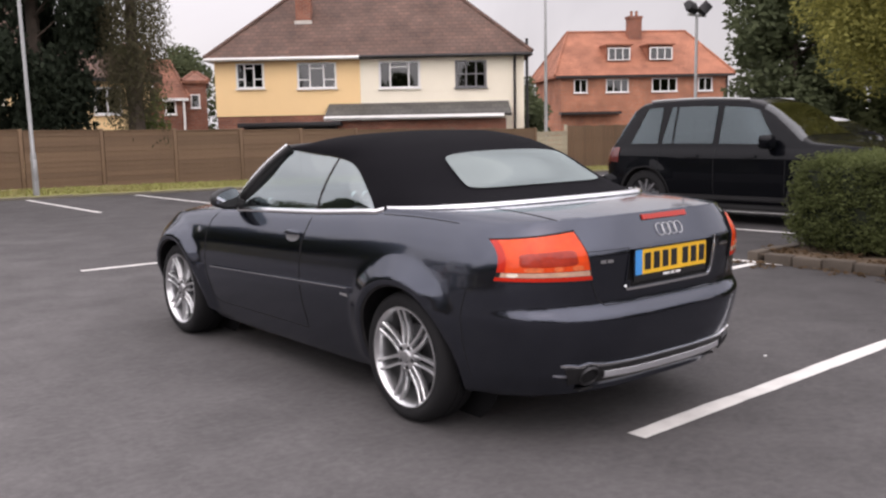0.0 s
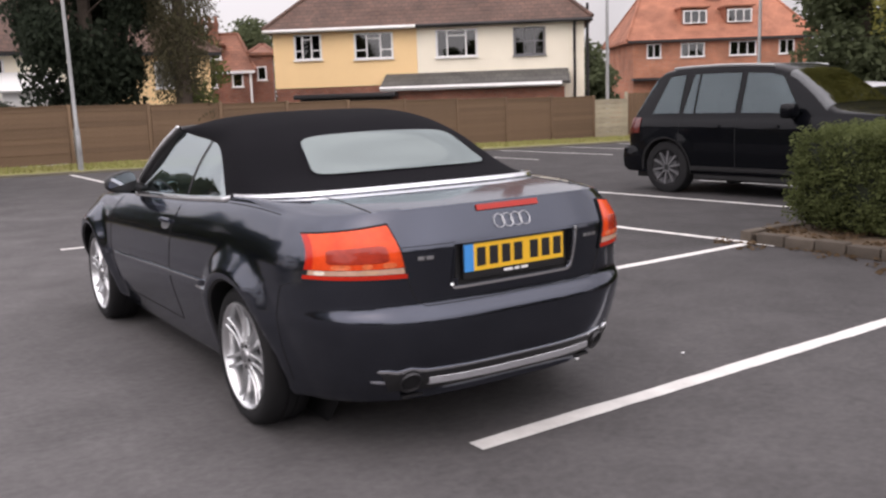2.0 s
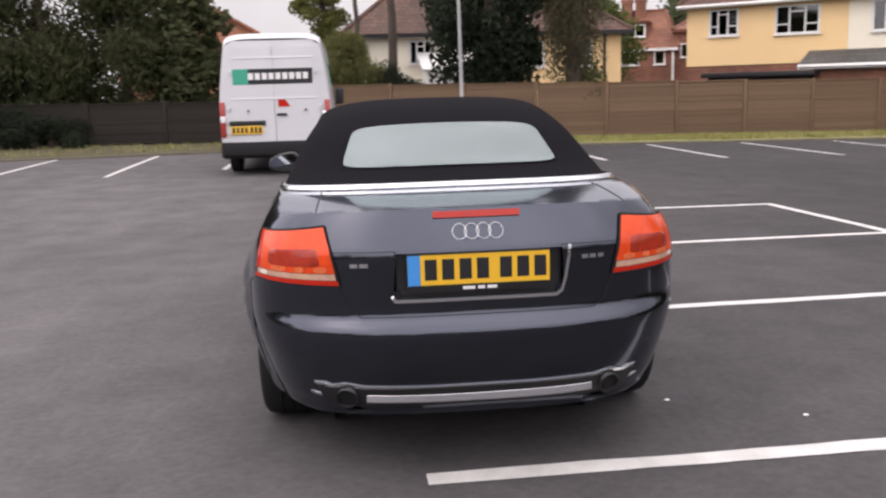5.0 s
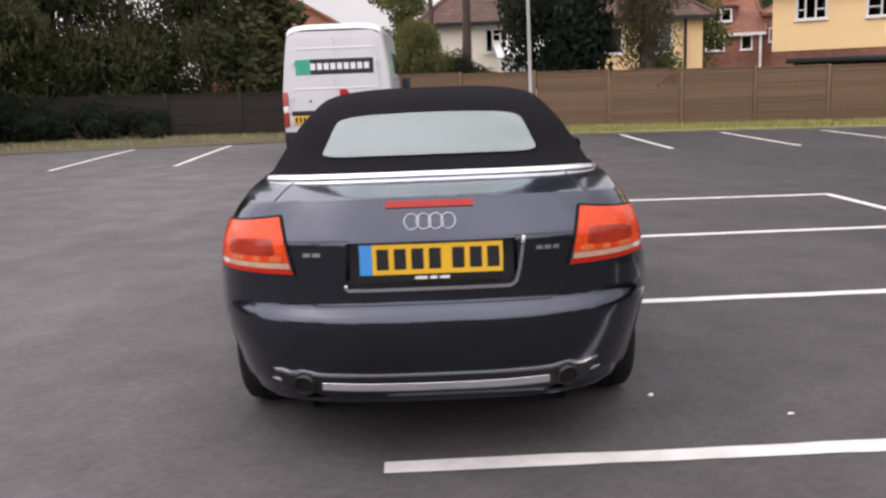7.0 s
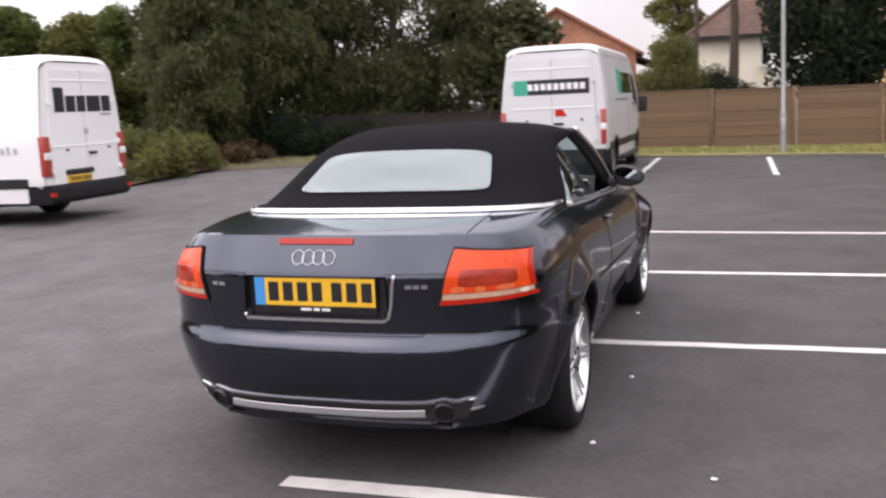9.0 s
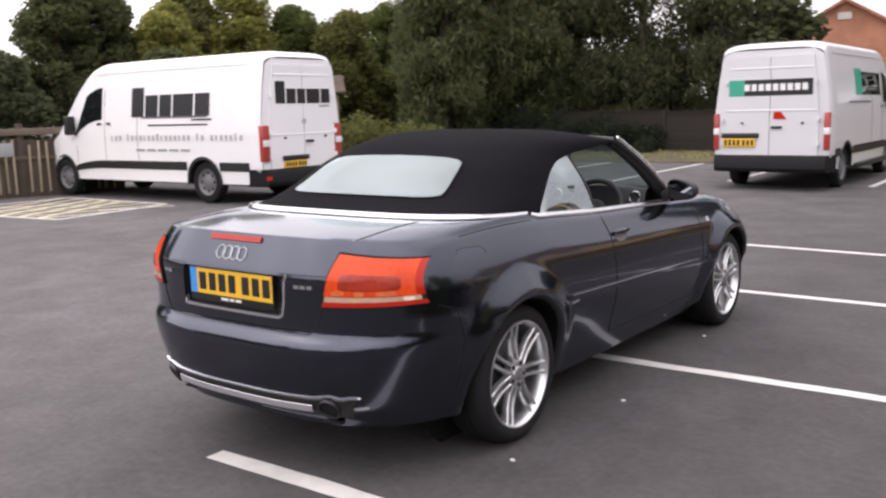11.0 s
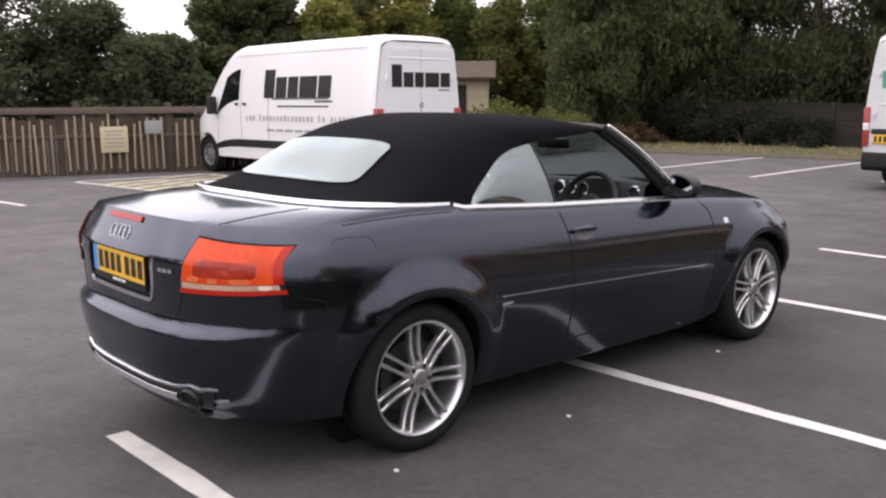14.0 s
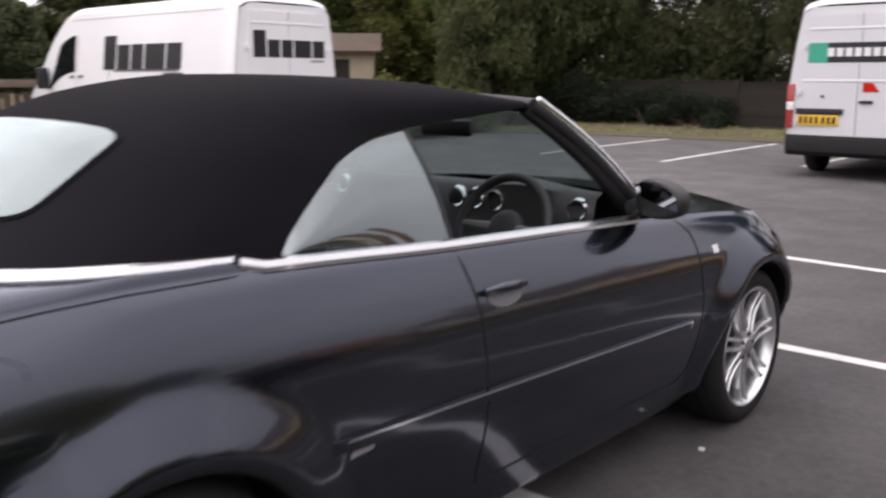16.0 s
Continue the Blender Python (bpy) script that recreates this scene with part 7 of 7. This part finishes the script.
def front_wall(parent, name, s0, s1, z0, z1, holes, mat, label="", y=0.0, deep=7.2):
    """A wall with openings cut through its front, and the body of the house behind it."""
    xs_ = sorted({s0, s1} | {c for h in holes for c in h[:2]})
    zs_ = sorted({z0, z1} | {c for h in holes for c in h[2:]})
    bm = bmesh.new()
    for x0, x1 in zip(xs_, xs_[1:]):
        for a, b in zip(zs_, zs_[1:]):
            cx, cz = (x0 + x1) / 2, (a + b) / 2
            if any(h[0] < cx < h[1] and h[2] < cz < h[3] for h in holes):
                continue
            box(bm, x0, x1, y, y + 0.24, a, b)
    box(bm, s0, s1, y + 0.24, deep, z0, z1)
    bmesh.ops.remove_doubles(bm, verts=bm.verts, dist=0.0005)
    return part(name, bm, mat, parent, label, smooth=False)


def hip_roof(parent, s0, s1, d0, d1, eave, ridge, mat, hip=1.0, over=0.3, name="roof"):
    """A hipped roof with thickness, from the eaves up."""
    a, b, c, d = s0 - over, s1 + over, d0 - over, d1 + over
    m = (c + d) / 2
    run = (d - c) / 2 * hip
    e = eave
    top = [Vector((a, c, e)), Vector((b, c, e)), Vector((b, d, e)), Vector((a, d, e)), Vector((a + run, m, ridge)), Vector((b - run, m, ridge))]
    low = [p - Vector((0, 0, 0.14)) for p in top[:4]]
    v = top + low
    f = [(0, 1, 5, 4), (1, 2, 5), (2, 3, 4, 5), (3, 0, 4), (6, 7, 1, 0), (7, 8, 2, 1), (8, 9, 3, 2), (9, 6, 0, 3), (9, 8, 7, 6)]
    r = link(name, v, f, mat, parent, smooth=False)
    for p, q in ((top[0], top[4]), (top[1], top[5]), (top[4], top[5]), (top[2], top[5]), (top[3], top[4])):
        link("ridge_tiles", *tube([p.lerp(q, k / 6) + Vector((0, 0, 0.015)) for k in range(7)], 0.085, 7), mat, r)
    return r


def chimney(parent, s, d, z0, z1, w=0.65, t=0.5, mat=None):
    c = block("chimney", (s - w / 2, d - t / 2, z0), (s + w / 2, d + t / 2, z1), mat or BRICK, parent)
    block("chimney_cap", (s - w / 2 - 0.05, d - t / 2 - 0.05, z1 - 0.16), (s + w / 2 + 0.05, d + t / 2 + 0.05, z1), mat or BRICK, c)
    for k in (-0.17, 0.17):
        v, f = lathe([(0, 0.10), (0.28, 0.085), (0.30, 0.10), (0.34, 0.10)], 12, "z")
        link("chimney_pot", [Vector((s + k + p.x, d + p.y, z1 + p.z)) for p in v], f, TILE_ORANGE, c)
    return c


def house(name, p, ang, label):
    return thing(name, Matrix.Translation((p[0], p[1], 0)) @ Matrix.Rotation(ang, 4, "Z"), label, "house")


# the yellow and cream pair
A = house("semi_detached_house", (12.50, 30.25), math.atan2(-0.6276, 0.7786), "yellow and cream pair of houses under a brown hipped roof")
front_wall(A, "wall_yellow", 0, 5.69, 1.95, 4.12, [(0.86, 1.92, 3.03, 4.00), (3.25, 4.75, 2.98, 3.98)], RENDER_YELLOW, "yellow rendered upper wall")
front_wall(A, "wall_cream", 5.70, 12.12, 0.0, 4.12, [(6.45, 8.03, 2.93, 3.97), (9.45, 10.63, 2.90, 3.94)], RENDER_CREAM, "cream rendered wall")
front_wall(A, "brick_base", 0.03, 5.69, -0.9, 1.95, [(3.17, 4.54, 0.6, 1.66)], BRICK, "red brick lower wall", 0.03, 7.17)
hip_roof(A, 0, 12.12, 0, 7.2, 4.22, 7.5, TILE_BROWN, 0.92)
block("fascia", (-0.3, -0.33, 4.06), (5.7, -0.29, 4.20), UPVC, A, "white fascia board")
block("fascia", (5.7, -0.33, 4.06), (12.42, -0.29, 4.20), PLASTIC, A, "black fascia board")
for x0, x1, mt in ((-0.3, 5.7, UPVC), (5.7, 12.42, PLASTIC)):
    link("gutter", *tube([Vector((x0, -0.38, 4.14)), Vector((x1, -0.38, 4.12))], 0.06, 8), mt, A)
chimney(A, 3.35, 1.75, 4.9, 7.6, 0.62, 0.55)
chimney(A, 9.6, 4.0, 6.2, 8.4, 0.9, 0.55)
block("lead_flashing", (3.0, 1.35, 5.35), (3.7, 1.50, 5.75), CURTAIN, A)
house_window(A, 0.86, 1.92, 3.03, 4.00, (0.30, 0.64), cross={0: 0.36, 1: 0.80, 2: 0.36})
house_window(A, 3.25, 4.75, 2.98, 3.98, (0.32, 0.68), cross={0: 0.34, 1: 0.78, 2: 0.34})
house_window(A, 6.45, 8.03, 2.93, 3.97, (0.27, 0.73), cross={1: 0.78}, curtain=0.24)
house_window(A, 9.45, 10.63, 2.90, 3.94, (0.34, 0.67), cross={0: 0.5, 1: 0.5, 2: 0.5}, curtain=0.16, frame=GREY_TRIM)
house_window(A, 3.17, 4.54, 0.6, 1.66, (0.5,), cross={0: 0.72, 1: 0.72})
block("extension_wall", (4.8, -1.5, -0.9), (11.3, -0.01, 1.68), BRICK, A, "red brick extension")
rows = [[Vector((x, -1.75, 1.86)), Vector((x, -0.02, 2.36))] for x in (4.45, 6.0, 8.0, 10.0, 11.5)]
v, f = thick(rows, 0.1)
link("extension_roof", v, f, TILE_GREY, A, "grey lean-to roof", smooth=False)
block("extension_fascia", (4.45, -1.80, 1.70), (11.2, -1.76, 1.86), UPVC, A)
link("gutter", *tube([Vector((4.45, -1.84, 1.80)), Vector((11.2, -1.84, 1.76))], 0.05, 8), UPVC, A)
link("drainpipe", *tube([Vector((11.75, -0.36, 4.15)), Vector((11.75, -0.10, 3.8)), Vector((11.75, -0.07, -0.6))], 0.05, 8), PLASTIC, A, "black drainpipe")
link("vent_pipe", *tube([Vector((12.25, 0.1, -0.6)), Vector((12.25, 0.1, 4.75))], 0.055, 8), PLASTIC, A, "black vent pipe")
shed_roof = thing("outbuilding", Matrix.Translation((12.3, 27.6, -0.75)) @ Matrix.Rotation(math.atan2(-0.6276, 0.7786), 4, "Z"), "low dark outbuilding with a flat felt roof", "outbuilding")
block("wall", (0, 0, 0), (3.4, 1.8, 2.25), OLD_SHADED_WOOD, shed_roof)
block("felt_roof", (-0.2, -0.2, 2.25), (3.6, 2.0, 2.42), PLASTIC, shed_roof, bevel=0.02)

# brick house with an orange roof and dormers
B = house("brick_house", (38.2, 36.5), math.atan2(-0.552, 0.834), "red brick house under a broad orange tiled roof with dormers")
front_wall(B, "wall", 0.3, 11.1, -0.9, 4.25, [(1.15, 1.98, 3.28, 4.12), (3.2, 4.62, 3.28, 4.12), (6.15, 7.75, 3.28, 4.12), (9.15, 10.05, 3.28, 4.12)], BRICK_ORANGE, "", 0.2, 8.0)
hip_roof(B, 0.2, 11.1, 0.2, 8.0, 4.35, 7.35, TILE_ORANGE, 0.42, 0.35)
block("fascia", (-0.1, -0.19, 4.18), (11.4, -0.15, 4.32), PLASTIC, B)
chimney(B, 6.0, 3.6, 6.6, 8.3, 0.9, 0.6, BRICK)
for a, b in ((1.15, 1.98), (3.2, 4.62), (6.15, 7.75), (9.15, 10.05)):
    house_window(B, a, b, 3.28, 4.12, (0.5,) if b - a < 1 else (0.33, 0.67), y=0.2, curtain=0.2)
for a, b in ((3.55, 4.95), (6.25, 7.7)):
    block("dormer", (a - 0.1, 1.21, 5.0), (b + 0.1, 3.0, 6.22), TILE_ORANGE, B)
    house_window(B, a, b, 5.30, 6.08, (0.33, 0.67), y=0.98, sill=False)
    block("dormer_roof", (a - 0.2, 0.9, 6.22), (b + 0.2, 3.2, 6.32), TILE_ORANGE, B)
link("drainpipe", *tube([Vector((11.0, 0.1, 4.1)), Vector((11.0, 0.1, -0.6))], 0.06, 8), PLASTIC, B)
block("porch_roof", (0.2, -0.5, 1.95), (4.0, 0.25, 2.1), PLASTIC, B)

# brick house behind the birch
C = house("brick_cottage", (14.2, 42.3), radians(-24), "red brick house with a dormer under a brown-red tiled roof")
front_wall(C, "wall", -3.4, 2.05, -0.9, 3.05, [(-0.62, 0.29, 2.28, 2.97), (1.07, 1.60, 2.28, 2.97), (-2.6, -1.7, 2.28, 2.97)], BRICK, "", 0.0, 6.0)
hip_roof(C, -3.4, 2.1, 0, 6.0, 3.12, 5.15, TILE_RED, 0.30, 0.2)
for a, b in ((-0.62, 0.29), (1.07, 1.60), (-2.6, -1.7)):
    house_window(C, a, b, 2.28, 2.97, (0.5,) if b - a > 0.7 else (), curtain=0.3)
block("dormer", (-0.55, 0.78, 3.2), (0.64, 2.6, 4.42), BRICK, C, "brick dormer")
house_window(C, -0.45, 0.54, 3.72, 4.34, (0.5,), y=0.55, sill=True, curtain=0.25)
block("dormer_roof", (-0.68, 0.40, 4.42), (0.77, 2.7, 4.52), TILE_RED, C)
block("fascia", (-3.6, -0.24, 2.96), (2.25, -0.20, 3.10), UPVC, C)
front_wall(C, "side_wing", 2.06, 3.15, -0.9, 3.95, [(2.35, 2.80, 2.6, 3.3)], BRICK, "brick side wing", 0.35, 5.6)
house_window(C, 2.35, 2.80, 2.6, 3.3, (), y=0.35)
hip_roof(C, 2.10, 3.15, 0.35, 5.6, 4.0, 4.55, TILE_RED, 0.2, 0.16, "wing_roof")
for k in (-0.62, 0.10):
    chimney(C, k, 2.6, 4.3, 5.75, 0.52, 0.5)
link("drainpipe", *tube([Vector((2.0, -0.1, 3.0)), Vector((2.0, -0.1, -0.5))], 0.06, 8), UPVC, C)

# cream and yellow pair behind the conifer
D = house("semi_detached_house", (0.6, 30.2), radians(5), "cream and yellow pair of houses behind a conifer")
front_wall(D, "wall_cream", -0.9, 4.3, -0.9, 3.36, [(1.3, 2.15, 2.32, 3.18)], RENDER_CREAM, "cream rendered wall", 0.0, 7.0)
front_wall(D, "wall_yellow", 4.31, 9.6, -0.9, 3.36, [(5.2, 6.5, 2.1, 3.1), (7.4, 8.4, 2.1, 3.1)], RENDER_YELLOW, "yellow rendered wall", 0.0, 7.0)
hip_roof(D, -0.9, 9.6, 0, 7.0, 3.44, 6.2, TILE_BROWN, 0.95, 0.35)
house_window(D, 1.3, 2.15, 2.32, 3.18, (0.33, 0.67), cross={1: 0.75}, curtain=0.15)
house_window(D, 5.2, 6.5, 2.1, 3.1, (0.5,), curtain=0.15)
house_window(D, 7.4, 8.4, 2.1, 3.1, (0.5,), curtain=0.15)
block("fascia", (-1.25, -0.39, 3.28), (9.95, -0.35, 3.42), PLASTIC, D)
block("bay_wall", (1.75, -1.2, -0.9), (3.5, 0, 2.15), UPVC, D, "white porch")
rows = [[Vector((x, -1.4, 2.1)), Vector((x, 0, 2.75))] for x in (1.55, 3.7)]
v, f = thick(rows, 0.08)
link("porch_roof", v, f, UPVC, D, smooth=False)
link("drainpipe", *tube([Vector((8.9, -0.08, 3.3)), Vector((8.9, -0.08, -0.5))], 0.055, 8), PLASTIC, D, "black drainpipe")
chimney(D, 4.6, 3.5, 5.4, 7.2, 0.9, 0.55)

# gabled brick house among the trees
def gable_house():
    g = house("gabled_house", (-10.6, 38.6), radians(8), "brick house with an orange gabled roof and a roof light")
    block("wall", (0, 0, -0.9), (7.2, 8.0, 3.6), BRICK_ORANGE, g)
    v = [Vector(p) for p in ((0, 0.0, 3.6), (7.2, 0.0, 3.6), (3.6, 0.0, 5.68), (0, 8, 3.6), (7.2, 8, 3.6), (3.6, 8, 5.68))]
    link("gable", v, [(0, 1, 2), (3, 5, 4), (0, 3, 4, 1)], BRICK_ORANGE, g, smooth=False)
    for s in (1, -1):
        e, r = Vector((3.6 + s * 4.0, 0, 3.42)), Vector((3.6, 0, 5.74))
        v, f = thick([[Vector((p.x, -0.25, p.z)), Vector((p.x, 8.2, p.z))] for p in ((e, r) if s < 0 else (r, e))], 0.12)
        link("roof_slope", v, f, TILE_ORANGE, g, smooth=False)
    block("roof_light", (3.3, -0.05, 4.85), (3.85, 0.0, 5.15), CURTAIN, g)
    block("wing_wall", (7.22, 0.8, -0.9), (9.6, 7.0, 2.45), BRICK_ORANGE, g, "low brick wing")
    v, f = thick([[Vector((9.9, 0.5, 2.4)), Vector((9.9, 7.2, 2.4))], [Vector((7.22, 0.5, 3.35)), Vector((7.22, 7.2, 3.35))]][::-1], 0.1)
    link("wing_roof", v, f, TILE_BROWN, g, smooth=False)
    house_window(g, 7.6, 8.7, 1.1, 2.1, (0.5,), y=0.74)


gable_house()
sh = thing("garden_shed", Matrix.Translation((-17.1, 15.1, 0.05)) @ Matrix.Rotation(radians(45), 4, "Z"), "small pale wooden shed with a dark brown roof", "shed")
block("wall", (0, 0, 0), (2.0, 1.8, 2.0), FENCE_PALE, sh)
rows = [[Vector((-0.2, y, z)), Vector((2.2, y, z))] for y, z in ((-0.3, 1.95), (0.9, 2.45), (2.1, 1.95))]
v, f = thick(rows, 0.07)
link("felt_roof", v, f, BROWN_BOARD, sh, smooth=False)
block("shed_door", (0.6, -0.03, 0.05), (1.35, 0.0, 1.8), OLD_SHADED_WOOD, sh)

# floodlight column and far posts
fl = thing("floodlight_post", Matrix.Translation((21.3, 14.2, ground_z(21.3, 14.2))), "thin post with two black floodlights", "floodlight")
link("post", *tube([Vector((0, 0, -0.2)), Vector((0, 0, 5.0))], [0.06, 0.045], 10), LAMP_STEEL, fl)
block("cross_bar", (-0.45, -0.03, 4.95), (0.45, 0.03, 5.02), LAMP_STEEL, fl)
for s, a in ((-0.32, 12), (0.36, -35)):
    b = block("floodlight", (-0.22, -0.12, -0.16), (0.22, 0.10, 0.16), PLASTIC, fl, bevel=0.03)
    b.matrix_basis = Matrix.Translation((s, -0.02, 5.2)) @ Matrix.Rotation(radians(a), 4, "Y") @ Matrix.Rotation(radians(-30), 4, "X")
lamp_post(22.9, 22.4, 7.0, 0.09, 0.0, "lamp_post", "grey lamp column beyond the fence")

# added unseen: plain boarded walls and conifers closing the walk's side, to darken reflections
for nm, lo, hi in (("wall_south", (-30, -17.2, -0.5), (34, -16.9, 2.1)), ("wall_east", (33.7, -16.9, -0.5), (34, 1.0, 2.6)), ("wall_west", (-30.3, -17.2, -0.5), (-30, -5.0, 2.6))):
    tagged(block(nm, lo, hi, BROWN_BOARD), "unseen plain dark boarded wall added to darken reflections", "wall", kind="structure")
rng = random.Random(41)
for i in range(19):
    x, y = (-27 + 4.6 * i, -21.5 + rng.uniform(-0.8, 0.8)) if i < 13 else (35.2 + rng.uniform(-0.6, 0.6), -16 + 4.4 * (i - 13))
    tree(x, y, rng.uniform(4.6, 6.6) * (0.62 if abs(x + 1) < 11 else 1.2), rng.uniform(2.3, 3.0), LEAF_DARK, "unseen dark conifer added behind the boarded wall to darken reflections", 300 + i, clear=0.6, clumps=44, per=70, size=0.30, cone=0.7, group="conifer belt")

# scraps of litter on the asphalt
for i, (x, y) in enumerate(((1.005, 0.777), (0.865, 2.26), (0.956, -0.215), (1.478, -0.504))):
    bm = bmesh.new()
    bmesh.ops.create_icosphere(bm, subdivisions=2, radius=1)
    for q in bm.verts:
        n3 = 1 + 0.5 * noise.noise(q.co * 1.7 + Vector((3.1 * i, 0, 0)))
        q.co = Vector((x + 0.014 * q.co.x * n3, y + 0.009 * q.co.y * n3, 0.006 + 0.006 * q.co.z * n3))
    tagged(part("litter_scrap", bm, WHITE_INK), "small pale crumpled scrap lying on the asphalt", "litter", "litter scraps")
